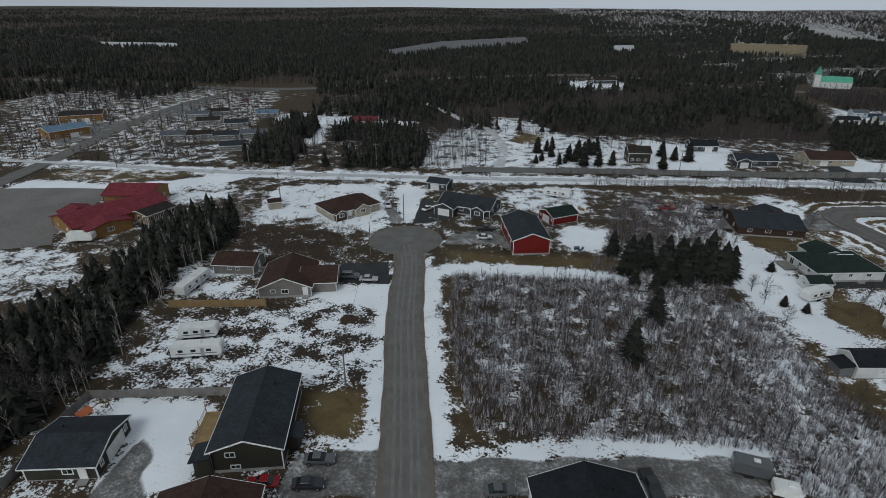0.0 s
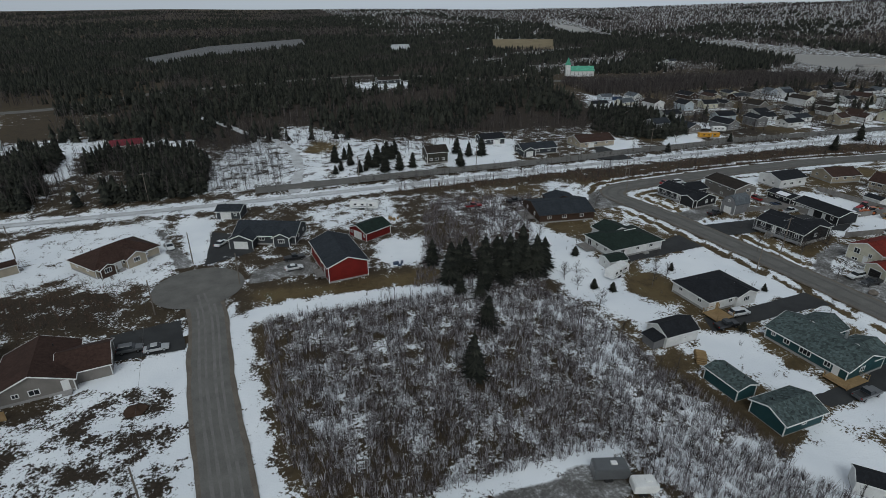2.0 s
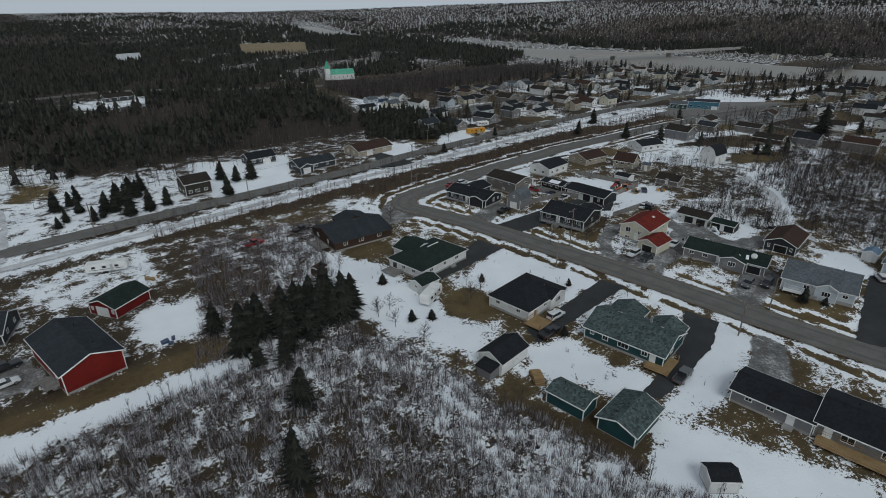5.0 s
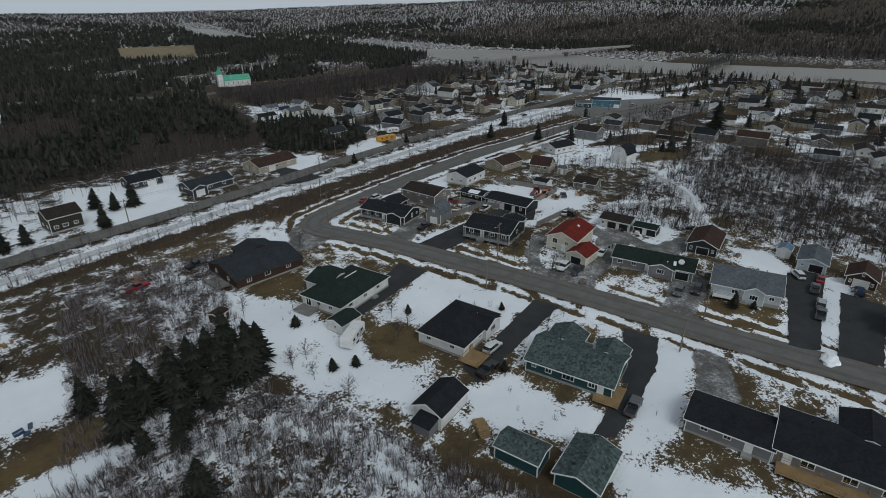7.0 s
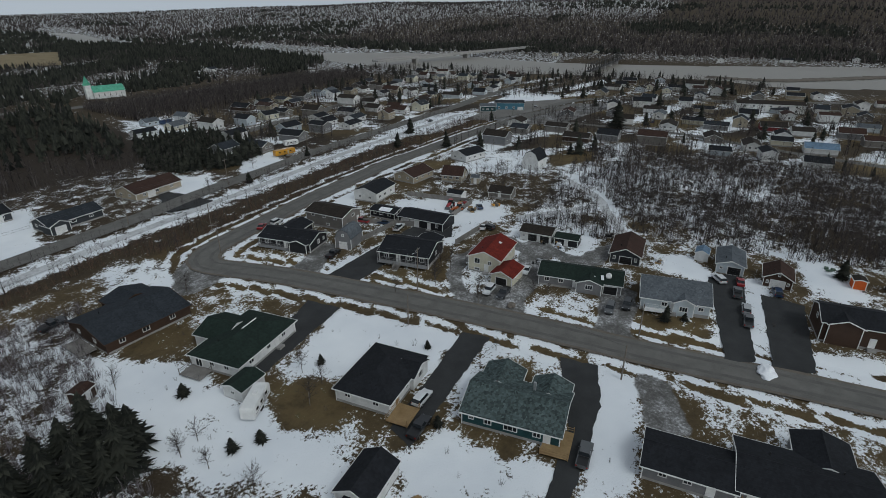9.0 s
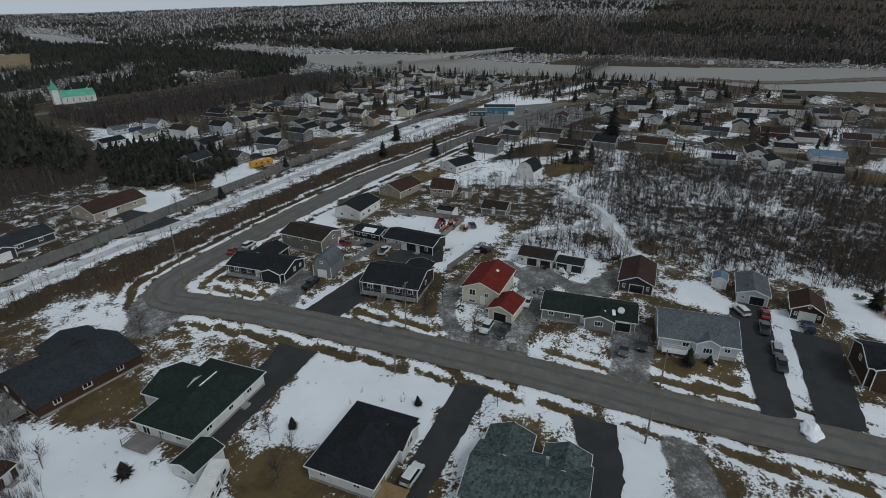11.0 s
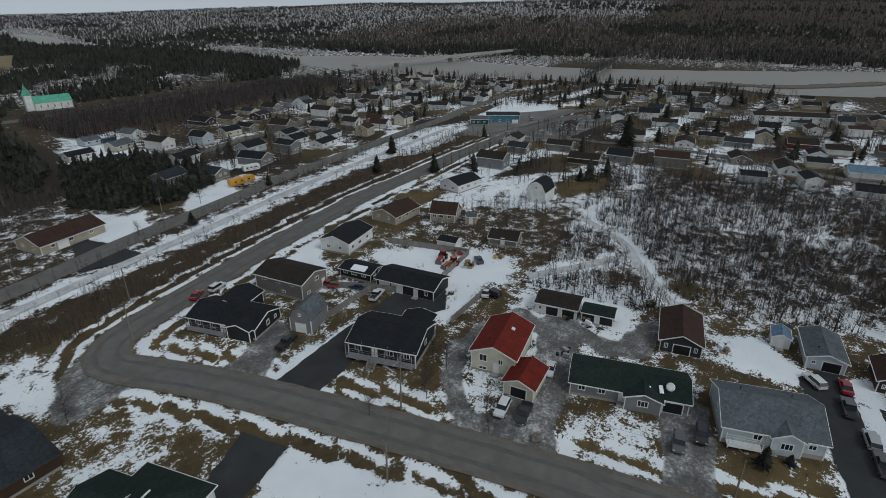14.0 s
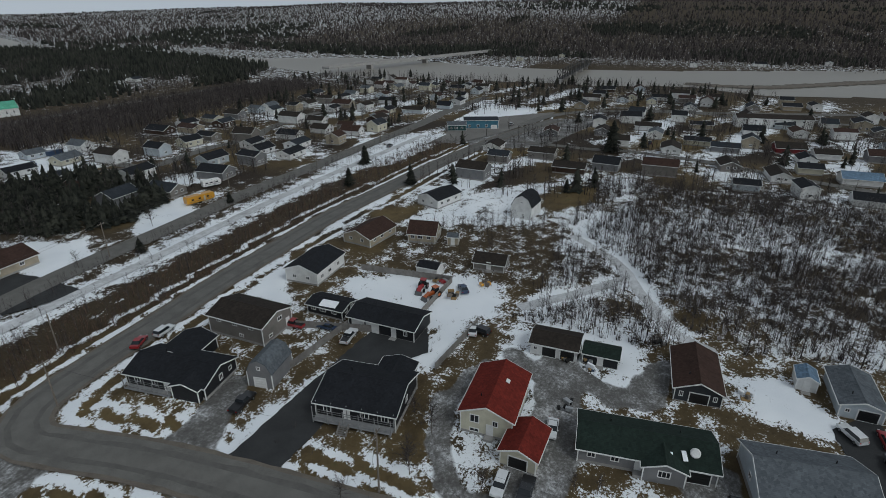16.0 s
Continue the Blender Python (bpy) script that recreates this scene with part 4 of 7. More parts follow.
house("greige garage with a brown shingle roof", -67.1, 114.2, 4, 11.1, 8.6, 2.6, 0.38, "greige", "brown", name="garage", wins=[("f", -0.2, 1.6, 1.1, 0.9), ("f", 0.2, 1.6, 1.1, 0.9)], doors=[("r", 0.0)], base=0.2)
h = house("beige bungalow with a brown hipped roof by the turning circle", -51.9, 158.5, 46, 18.0, 12.5, 2.7, 0.45, "tan", "brown", hip=True, doors=[("f", -0.3)])
wing(h, 1.5, "f", 1.2, 6.0, 2.7, 0.5, "tan", "brown", 5.8)
wing(h, -6.0, "f", 1.0, 4.5, 2.5, 0.5, "brown", "brown", 5.8)
h = house("dark grey bungalow with gabled wings and a slate roof", -12.5, 165.5, -17, 18.5, 11.5, 2.9, 0.42, "slate", "slate", doors=[("f", 0.35)])
wing(h, -5.6, "f", 3.4, 7.4, 2.8, 0.42, "slate", "slate", 5.3, garage=3.6)
wing(h, 5.2, "f", 1.4, 5.2, 2.9, 0.5, "slate", "slate", 5.3)
house("dark grey detached garage with a slate roof", -25.6, 187, -13, 8.4, 7.4, 2.7, 0.3, "slate", "slate", name="garage", wins=[("f", 0.6, 1.6, 1, 0.9)], garages=[("f", -0.2, 3.0)], base=0.15)
h = house("red house with a slate shingle roof on a brown lawn", 5.4, 141.8, -78, 18.6, 10.9, 4.4, 0.38, "red", "slate", wins=[
    ("f", -0.5, 3.2, 1.4, 1.1), ("f", 0.2, 3.2, 1.4, 1.1), ("b", -0.4, 3.2, 1.4, 1.1), ("b", 0.5, 3.2, 1.4, 1.1)], doors=[("f", 0.55)], vents=2)
porch(h, 2.0, 6.5, -7.4, -5.2, 1.2, material=GREYWOOD)
house("red garage with a dark green roof and white door", 15.9, 161.0, 33, 10.1, 8.5, 2.7, 0.36, "red", "green", name="garage", wins=[("l", 0.75, 1.6, 0.7, 1.0), ("l", -0.78, 1.6, 0.7, 1.0)], garages=[("l", 0.0, 3.2)], base=0.15)
house("small beige garden shed with a brown roof", -76.8, 157.5, 32, 4.6, 4.0, 2.4, 0.4, "tan", "brown", name="shed", over=0.2, wins=[], doors=[("r", 0)], vents=0, base=0.1)
# red-roofed hall with its wings
h = house("long low hall with ochre walls and a maroon metal roof", -122.0, 140.0, 61, 29.0, 16.5, 3.4, 0.26, "ochre", "maroon", trim=ROOFS["maroon"], vents=2)
wing(h, -7.0, "b", 3.0, 9.0, 3.4, 0.3, "ochre", "maroon", 7.8, trim=ROOFS["maroon"])
wing(h, -6.0, "f", 4.5, 13.0, 3.0, 0.2, "ochre", "maroon", 7.8, trim=ROOFS["maroon"])
house("ochre hall wing with a tall maroon roof", -125.0, 156.0, 8, 16.5, 13.0, 4.4, 0.34, "ochre", "maroon", trim=ROOFS["maroon"], vents=0)
house("glazed ochre sun room with a dark roof", -110.4, 143.0, 72, 11.0, 8.6, 3.0, 0.22, "ochre", "umber", wins=[("f", u, 1.7, 1.3, 1.9) for u in (-0.8, -0.4, 0, 0.4, 0.8)] + [("l", u, 1.7, 1.2, 1.9) for u in (-0.6, 0, 0.6)])
house("small house with a red metal roof in a snowy clearing", -82, 290, 15, 14, 9, 3.0, 0.45, "greige", "maroon", vents=0)
house("ochre workshop with a blue-grey metal roof", -224.0, 240.0, 62, 19.5, 14.0, 4.2, 0.22, "ochre", "steel", garages=[("f", 0.2, 3.4)])
house("ochre commercial building with bay doors", -243.0, 276.0, 30, 22.0, 14.0, 4.2, 0.2, "ochre", "umber", garages=[("f", -0.4, 3.2), ("f", 0.2, 3.2)])
# yards south of the back street
h = house("dark brown bungalow with a low slate roof and a deck", 77.5, 163.5, -2, 19.0, 16.0, 2.7, 0.26, "brown", "slate", trim=WALLS["brown"])
wing(h, 4.0, "b", 3.5, 10.0, 2.7, 0.28, "brown", "slate", 7.5, trim=WALLS["brown"])
house("small brown shed with a low roof in the snow", 58.6, 147.0, 20, 3.6, 3.2, 2.1, 0.25, "brown", "brown", name="shed", over=0.2, wins=[], doors=[("f", 0)], vents=0, base=0.05)
porch(h, -13.0, -9.6, -4.5, 2.5, 0.7, material=GREYWOOD)
h = house("white bungalow with a dark green hipped roof", 84.1, 134.7, 10, 18.0, 12.5, 2.8, 0.3, "white", "green", hip=True, wins=[
    ("f", -0.6, Z1, 1.4, 1.0), ("f", 0.0, Z1, 1.2, 1.0), ("f", 0.55, Z1, 1.4, 1.0), ("l", -0.5, Z1, 1.2, 1.0), ("l", 0.1, Z1, 1.2, 1.0), ("l", 0.65, 1.4, 1.6, 1.9), ("r", 0.2, Z1, 1.2, 1.0)], doors=[("f", 0.3)])
wing(h, 1.5, "b", 4.2, 9.5, 2.8, 0.34, "white", "green", 5.8)
porch(h, -12.0, -8.8, 0.5, 5.5, 0.6, material=GREYWOOD)
part("skylight", box((2.0, 0.1, 4.75), (4.2, 0.25, 0.12)), WHITE, h)
house("white garden shed with a dark green roof", 75.0, 124.2, 6, 6.0, 4.9, 2.4, 0.34, "white", "green", name="shed", over=0.3, wins=[("l", 0, 1.5, 0.9, 0.8)], doors=[("f", 0.3)], vents=0, base=0.1)
h = house("white bungalow with a black shingle roof and a front deck", 89.4, 104.0, 8, 15.2, 11.5, 2.8, 0.36, "white", "black", hip=True, wins=[
    ("l", -0.5, Z1, 1.2, 0.9), ("l", 0.55, Z1, 1.2, 0.9), ("f", 0.45, Z1, 1.3, 1.0), ("f", -0.1, Z1, 1.2, 1), ("b", -0.4, Z1, 1.3, 1), ("b", 0.4, Z1, 1.3, 1)], doors=[("f", -0.65, PLANK)])
wing(h, 3.4, "f", 0.7, 6.5, 2.8, 0.4, "white", "black", 5.3)
porch(h, -8.8, -4.0, -9.4, -5.4, 0.6)
h = house("teal bungalow with a green-grey shingle roof and white trim", 94.6, 79.6, -80, 17.0, 11.5, 2.7, 0.38, "teal", "teal", wins=[
    ("f", -0.8, Z1, 0.9, 0.9), ("f", -0.45, Z1 - 0.1, 1.3, 1.2), ("f", 0.02, Z1 - 0.1, 2.3, 1.4), ("f", 0.55, Z1 - 0.1, 1.3, 1.2), ("r", -0.2, Z1, 1.3, 1.1), ("l", 0, Z1, 1.3, 1.1)], doors=[("f", 0.75)], chimney=(2.2, 2.6))
wing(h, -4.2, "b", 3.6, 7.4, 2.7, 0.42, "teal", "teal", 5.3)
wing(h, 4.6, "b", 2.4, 7.0, 2.7, 0.42, "teal", "teal", 5.3)
porch(h, 5.4, 9.8, -7.6, -1.5, 0.55)
house("teal garage with a green-grey shingle roof", 73.1, 66.1, 7, 9.6, 7.2, 2.5, 0.36, "teal", "teal", name="garage", wins=[("f", 0, 1.5, 1.0, 0.8)], garages=[("r", 0, 2.8)], base=0.15)
house("small teal shed with a green-grey roof", 69.5, 75.0, -82, 7.6, 5.0, 2.5, 0.3, "teal", "teal", name="shed", over=0.3, wins=[], doors=[("b", 0.2)], vents=2, base=0.1)
h = house("white garage with a black roof at the lot's edge", 69.3, 91.4, 8, 8.6, 6.2, 2.7, 0.5, "white", "black", name="garage", over=0.3, wins=[("f", 0.2, 1.5, 0.7, 0.6)], garages=[("r", 0, 2.7)], vents=0, base=0.15)
part("lean_to", box((-5.2, -0.6, 0.95), (2.8, 3.2, 2.1)), WALLS["grey"], h)
part("lean_to_roof", box((-5.3, -0.6, 2.3), (3.3, 3.8, 0.14), pose(0, 0, 0, 0, -9, 0)), ROOFS["black"], h)
h = house("long grey bungalow with a black shingle roof", 96.2, 53.0, -83, 13.0, 8.6, 2.7, 0.3, "grey", "black", wins=[("f", -0.55, Z1, 1.2, 0.8), ("f", -0.0, Z1, 1.2, 0.8), ("l", 0, Z1, 1, 0.9)], doors=[("f", 0.5)], vents=0)
h = house("grey bungalow extension with a black roof and wooden deck", 100.0, 38.5, -83, 18.0, 11.5, 2.9, 0.3, "grey", "black", wins=[("f", -0.5, Z1, 1.9, 1.3), ("f", 0.1, Z1, 1.9, 1.3), ("f", 0.6, Z1, 1.4, 1.2)], doors=[("f", -0.8)], vents=2)
wing(h, 3.0, "b", 5.0, 8.0, 2.9, 0.34, "grey", "black", 5.3, garage=2.7)
porch(h, -8.0, 6.0, -8.0, -5.3, 0.7)
house("small white shed with a black roof on the snow", 72.6, 51.0, -40, 4.4, 3.6, 2.3, 0.42, "white", "black", name="shed", over=0.2, wins=[], doors=[("r", 0)], vents=0, base=0.05)
# north of the back street
h = house("charcoal bungalow with a black roof and a white front porch", 127.5, 165.5, -78, 17.6, 10.0, 2.8, 0.34, "charcoal", "black", wins=[
    ("f", -0.7, 1.8, 1.3, 1.2), ("f", -0.25, 1.8, 1.3, 1.2), ("f", 0.75, 1.7, 1.5, 1.3), ("r", 0.0, 1.8, 1.0, 1.3), ("r", 0.6, 1.8, 0.9, 0.9)], doors=[("f", 0.05)])
wing(h, 5.0, "f", 1.0, 6.2, 2.8, 0.36, "charcoal", "black", 4.55, wins=False)
wing(h, -3.5, "b", 5.5, 8.0, 2.8, 0.34, "charcoal", "black", 4.55)
porch(h, -7.8, 1.8, -6.0, -4.6, 0.5, 2.5, GREYPAINT)
house("two-storey brown house with a dark brown roof", 146.0, 166.6, -86, 15.0, 10.2, 4.4, 0.3, "greige", "umber", wins=[
    ("f", -0.6, 3.7, 1.3, 0.9), ("f", 0.0, 3.7, 1.3, 0.9), ("f", 0.6, 3.7, 1.3, 0.9), ("f", 0.2, 1.3, 1.2, 0.8), ("r", 0.2, 3.6, 1.4, 1.0), ("r", -0.5, 1.3, 1.2, 0.8)], doors=[("r", 0.7)])
gambrel("grey gambrel-roofed barn with a white loft door", 135.3, 151.1, 13, 7.4, 5.0, 3.2, "grey", "grey")
h = house("charcoal raised bungalow with a black roof and railed porch", 137.2, 130.4, -78, 15.0, 12.4, 3.5, 0.34, "charcoal", "black", base=1.0, wins=[
    ("f", -0.7, 2.4, 1.4, 1.2), ("f", 0.25, 2.4, 1.6, 1.2), ("f", 0.75, 2.4, 1.3, 1.2), ("r", 0, 2.4, 1.2, 1.1)], doors=[("f", -0.2)], chimney=None)
porch(h, -6.9, 6.9, -7.4, -5.8, 1.0, 3.3, GREYPAINT)
st = part("stairs", bmesh.new(), GREYWOOD, h)
bm = bmesh.new()
for i in range(5):
    add_box(bm, (-1.2, -7.5 - i * 0.28, 0.9 - i * 0.19), (1.6, 0.3, 0.06))
    for sx in (-0.8, 0.8):
        add_box(bm, (-1.2 + sx, -7.5 - i * 0.28, 1.2 - i * 0.19), (0.06, 0.3, 0.9))
bm.to_mesh(st.data)
bm.free()
wing(h, 3.0, "b", 3.0, 7.0, 3.4, 0.3, "charcoal", "black", 5.75)
h = house("cream two-storey house with a red shingle roof", 145.2, 109.7, 7, 13.6, 9.4, 4.3, 0.42, "cream", "red", wins=[
    ("l", 0.45, 3.2, 1.6, 1.6), ("l", 0.45, 0.9, 1.6, 0.8), ("l", -0.35, 3.0, 1.0, 1.2), ("f", 0.5, 3.2, 1.2, 1.1), ("b", -0.4, 3.2, 1.2, 1.1), ("b", 0.4, 3.2, 1.2, 1.1)], doors=[("l", -0.15)])
part("skylight", box((1.5, -1.6, 5.75), (0.9, 0.7, 0.1), pose(0, 0, 0, 22, 0, 0)), WHITE, h)
house("cream attached garage with a red shingle roof", 138.4, 102.2, 2, 8.0, 6.4, 2.8, 0.42, "cream", "red", name="garage", wins=[], garages=[("l", 0, 2.8, BLACKPAINT)], vents=0, base=0.15)
h = house("grey bungalow with a dark green roof and white bay window", 146.6, 85.8, -78, 20.4, 9.2, 2.8, 0.36, "grey", "green", wins=[
    ("f", -0.8, Z1, 1.3, 1.1), ("f", -0.45, Z1, 1.3, 1.1), ("f", 0.25, 1.7, 2.6, 1.6), ("b", -0.5, Z1, 1.3, 1), ("b", 0.4, Z1, 1.3, 1), ("r", 0, Z1, 1.1, 1)], doors=[("f", -0.1)], garages=[("f", 0.75, 3.0, BLACKPAINT)], vents=2)
wing(h, 2.4, "f", 1.3, 6.6, 2.8, 0.36, "grey", "green", 4.15)
part("satellite_dish", cylinder((6.6, -2.6, 4.2), (6.5, -3.0, 4.5), 0.75, 0.6, 14), WHITE, h)
part("snow_patch", box((5.2, -2.9, 3.62), (0.7, 1.6, 0.1), pose(0, 0, 0, 20, 0, 8), 0.03), SNOW, h)
part("snow_patch", box((2.6, -2.9, 3.62), (1.9, 0.5, 0.1), pose(0, 0, 0, 20, 0, 0), 0.03), SNOW, h)
house("white two-door garage with a dark brown roof", 167.8, 105.7, -84, 9.9, 7.2, 2.7, 0.32, "white", "umber", name="garage", wins=[("f", -0.8, 1.5, 0.8, 0.9)], garages=[("f", -0.2, 2.6, BLACKPAINT), ("f", 0.6, 2.6, BLACKPAINT)], base=0.1)
house("low dark shed beside the garage", 168.3, 96.8, -84, 7.2, 5.0, 2.2, 0.3, "charcoal", "green", name="shed", over=0.3, wins=[], doors=[("f", 0)], vents=0, base=0.05)
house("slate-grey garage with a brown shingle roof", 169.0, 80.0, 8, 13.5, 8.5, 2.8, 0.44, "slate", "brown", name="garage", wins=[("l", 0.72, 1.6, 0.7, 1.1), ("l", -0.72, 1.6, 0.7, 1.1)], garages=[("l", -0.05, 3.0, BLACKPAINT)], base=0.15)
h = house("pale blue house with a grey roof and front gable", 148.3, 64.4, -77, 15.2, 12.4, 3.3, 0.44, "paleblue", "grey", base=0.8, wins=[
    ("f", -0.3, 2.1, 1.4, 1.2), ("f", 0.75, 2.1, 1.2, 1.0), ("l", 0, 2.2, 1.2, 1.1), ("r", 0, 2.2, 1.2, 1.1)], doors=[("f", -0.05)], vents=2)
wing(h, 1.8, "f", 0.6, 5.0, 3.3, 0.5, "paleblue", "grey", 5.75)
porch(h, -6.5, -1.6, -7.4, -5.8, 0.8, material=WHITE)
house("white shed with a blue-grey roof", 177.3, 62.0, 2, 4.6, 3.6, 2.3, 0.5, "white", "steel", name="shed", over=0.2, wins=[], doors=[("l", 0)], vents=0, base=0.05)
house("pale blue garage with a grey roof", 175.7, 55.0, 5, 11.4, 7.2, 2.7, 0.34, "paleblue", "grey", name="garage", wins=[("l", 0.65, 1.6, 0.8, 0.8)], garages=[("l", -0.3, 2.9, BLACKPAINT)], base=0.15)
house("brown garage with a brown roof and white door", 171.9, 44.0, 2, 8.6, 7.0, 2.7, 0.55, "brown", "brown", name="garage", wins=[("l", 0.72, 1.5, 0.6, 0.9), ("l", -0.72, 1.5, 0.6, 0.9), ("l", 0, 3.6, 0.6, 0.8)], garages=[("l", 0, 3.0)], base=0.15)
h = house("brown brick split-level house with a black roof", 152.6, 28.5, -81, 17.0, 10.0, 4.7, 0.36, "brown", "black", wins=[
    ("f", -0.72, 3.7, 1.2, 1.1), ("f", -0.3, 3.7, 1.2, 1.1), ("f", -0.72, 1.2, 1.2, 0.8), ("f", -0.3, 1.2, 1.2, 0.8), ("f", 0.6, 3.7, 1.6, 1.2), ("l", 0, 3.7, 1.2, 1.1)], doors=[("f", 0.12)])
wing(h, -4.2, "f", 0.6, 6.6, 4.7, 0.4, "brown", "black", 4.55, wins=False)
house("orange-doored garden shed with a pale roof", 179.0, 27.0, 8, 3.4, 3.0, 2.3, 0.25, "orange", "umber", name="shed", over=0.2, wins=[], vents=0, base=0.05)
house("dark red outbuilding with a grey roof", 163.0, 9.0, 8, 9.0, 7.0, 2.8, 0.4, "barnred", "grey", name="shed")
house("long charcoal garage with pale doors", 160.4, 140.6, -86, 16.5, 9.0, 2.8, 0.3, "charcoal", "black", name="garage", wins=[("f", 0.75, 1.6, 0.9, 1.2)], garages=[("f", -0.7, 2.8), ("f", -0.25, 2.8)], doors=[("f", 0.4)], base=0.1)
house("white house with a black roof and back deck", 173.4, 171.4, 7, 14.0, 10.0, 3.6, 0.34, "white", "black")
h = house("dark shed row with a snow patch on its roof", 159.4, 155.5, -86, 10.0, 6.4, 2.5, 0.25, "charcoal", "black", name="shed", vents=0)
part("snow_patch", box((0.6, -1.7, 3.02), (4.2, 2.2, 0.1), pose(0, 0, 0, 14, 0, 3), 0.04), SNOW, h)
h = house("tan bungalow with a brown roof", 199.4, 172.0, -3, 13.8, 10.5, 2.7, 0.4, "tan", "brown")
house("brown house with a steep brown roof", 206.0, 157.0, -76, 9.0, 8.0, 2.9, 0.75, "tan", "brown")
house("small tan garden shed", 206.8, 147.8, -72, 3.6, 3.4, 2.4, 0.5, "tan", "grey", name="shed", over=0.2, wins=[], doors=[("f", 0)], vents=0, base=0.05)
house("low grey shed with a pale half roof", 197.6, 132.0, -81, 9.0, 7.5, 2.2, 0.45, "greige", "umber", name="shed", wins=[], doors=[("f", 0)], vents=0)
house("small white shed with a black roof", 186.0, 144.4, -86, 6.0, 4.6, 2.6, 0.35, "white", "black", name="shed", over=0.2, wins=[], doors=[("f", 0.3)], vents=0, base=0.05)
house("white house with a black roof", 237.0, 168.0, -13, 13.5, 10.0, 3.2, 0.36, "white", "black")
gambrel("white gambrel-roofed barn with a dark roof", 238.8, 136.6, -2, 9.0, 7.0, 4.2, "white", "black")

# far side of the highway and the town beyond
house("dark two-storey house north of the trail", 53.5, 236, 4, 10, 9, 4.8, 0.5, "olive", "umber")
house("dark grey house among spruces", 87.5, 262, 4, 13, 9, 2.9, 0.45, "slate", "black", garages=[("f", 0.3, 3.0)])
h = house("dark grey bungalow with a garage gable", 102, 239.5, 4, 18, 9.5, 2.8, 0.4, "slate", "slate")
wing(h, -6, "f", 2, 6.5, 2.8, 0.42, "slate", "slate", 4.3, garage=3.0)
h = house("tan bungalow with a brown roof by the highway", 134, 247, 6, 20, 12, 2.8, 0.4, "tan", "brown", garages=[("f", -0.35, 2.8)])
house("dark house in a snowy clearing", 72, 491, 5, 20, 11, 3.2, 0.4, "slate", "umber")
far = random.Random(7)
TOWN = ((238, 282), (246, 266), (263, 259), (279, 269), (184, 267), (200, 263), (224, 264), (206, 288), (220, 325), (270, 358), (280, 346), (299, 341), (322, 356),
        (279, 303), (270, 290), (293, 286), (326, 314), (368, 316), (330, 298), (315, 262), (348, 267), (312, 280), (383, 318), (435, 319), (417, 370), (386, 264))
EAST = ((537, 170), (555, 148), (525, 115), (498, 95), (398, 120), (351, 103), (363, 80), (374, 53), (322, 60), (368, 39), (329, 32), (372, 18), (376, 140), (360, 164),
        (318, 180), (313, 154), (296, 137), (307, 124), (309, 103), (476, 104), (450, 14), (494, 67), (506, 44), (413, 580), (271, 170), (330, 78))
for i, (x, y) in enumerate(TOWN + EAST):
    wall = far.choice(("white", "white", "white", "grey", "tan", "paleblue", "greige", "brown"))
    roof = far.choice(("black", "black", "slate", "umber", "umber", "brown"))
    if (x, y) == (374, 53):
        wall, roof = "barnred", "umber"
    if (x, y) == (329, 32):
        wall, roof = "white", "steel"
    long = far.uniform(11, 15)
    z = 1.85
    house(f"{wall} village house with a {roof} roof", x, y, 6 + far.choice((0, 90)) + far.uniform(-6, 6), long, far.uniform(8, 9.5), far.choice((2.8, 2.8, 3.4, 4.6)), far.uniform(0.36, 0.55),
          wall, roof, wins=[("f", -0.5, z, 1.5, 1.2), ("f", 0.45, z, 1.5, 1.2), ("l", 0.3, z, 1.2, 1.1), ("l", -0.4, z, 1.2, 1.1)], vents=0, doors=[("f", 0.0)], group="village houses", plain=True)
# infill along the village lanes
taken = [(o.location.x, o.location.y) for o in scene.objects if o.get("category") in ("house", "garage", "shed", "barn")]
lots = [(190 + 17 * i, 256 + 21 * j) for i in range(16) for j in range(6)] + [(300 + 19 * i, -10 + 20 * j) for i in range(13) for j in range(10)] + [(478 + 17 * i, 262 + 22 * j) for i in range(4) for j in range(6)] + [(770 + 40 * (i % 3), -180 + 34 * i) for i in range(20)]
for x, y in lots:
    x, y = x + far.uniform(-4, 4), y + far.uniform(-4, 4)
    if far.random() < 0.4 or min(math.hypot(x - u, y - v) for u, v in taken) < 15 or (float(near_line(np.array([x]), np.array([y]), EAST_ROAD)[0]) < 11) or (float(near_line(np.array([x]), np.array([y]), LANE)[0]) < 9) or (float(near_line(np.array([x]), np.array([y]), VILLAGE_LANE)[0]) < 10) or (float(near_line(np.array([x]), np.array([y]), HILL_LANE)[0]) < 10) or y < 251 and x < 480 and y > 180:
        continue
    if bool(inside(np.array([x]), np.array([y]), WOODS_EAST)[0]) or (x > 500 and bool(inside(np.array([x]), np.array([y]), RIVER)[0])):
        continue
    taken.append((x, y))
    wall = far.choice(("white", "white", "white", "cream", "tan", "paleblue", "greige"))
    roof = far.choice(("black", "black", "slate", "umber", "brown", "grey"))
    o = house(f"{wall} village house with a {roof} roof", x, y, 6 + far.choice((0, 90)) + far.uniform(-8, 8), far.uniform(9, 13), far.uniform(7, 8.5), far.choice((2.7, 2.8, 3.4, 4.4)), far.uniform(0.36, 0.6),
              wall, roof, wins=[("f", -0.45, 1.85, 1.5, 1.2), ("f", 0.45, 1.85, 1.5, 1.2), ("l", 0.0, 1.85, 1.3, 1.1)], vents=0, group="village houses", plain=True)
    o.location.z = float(land(x, y))
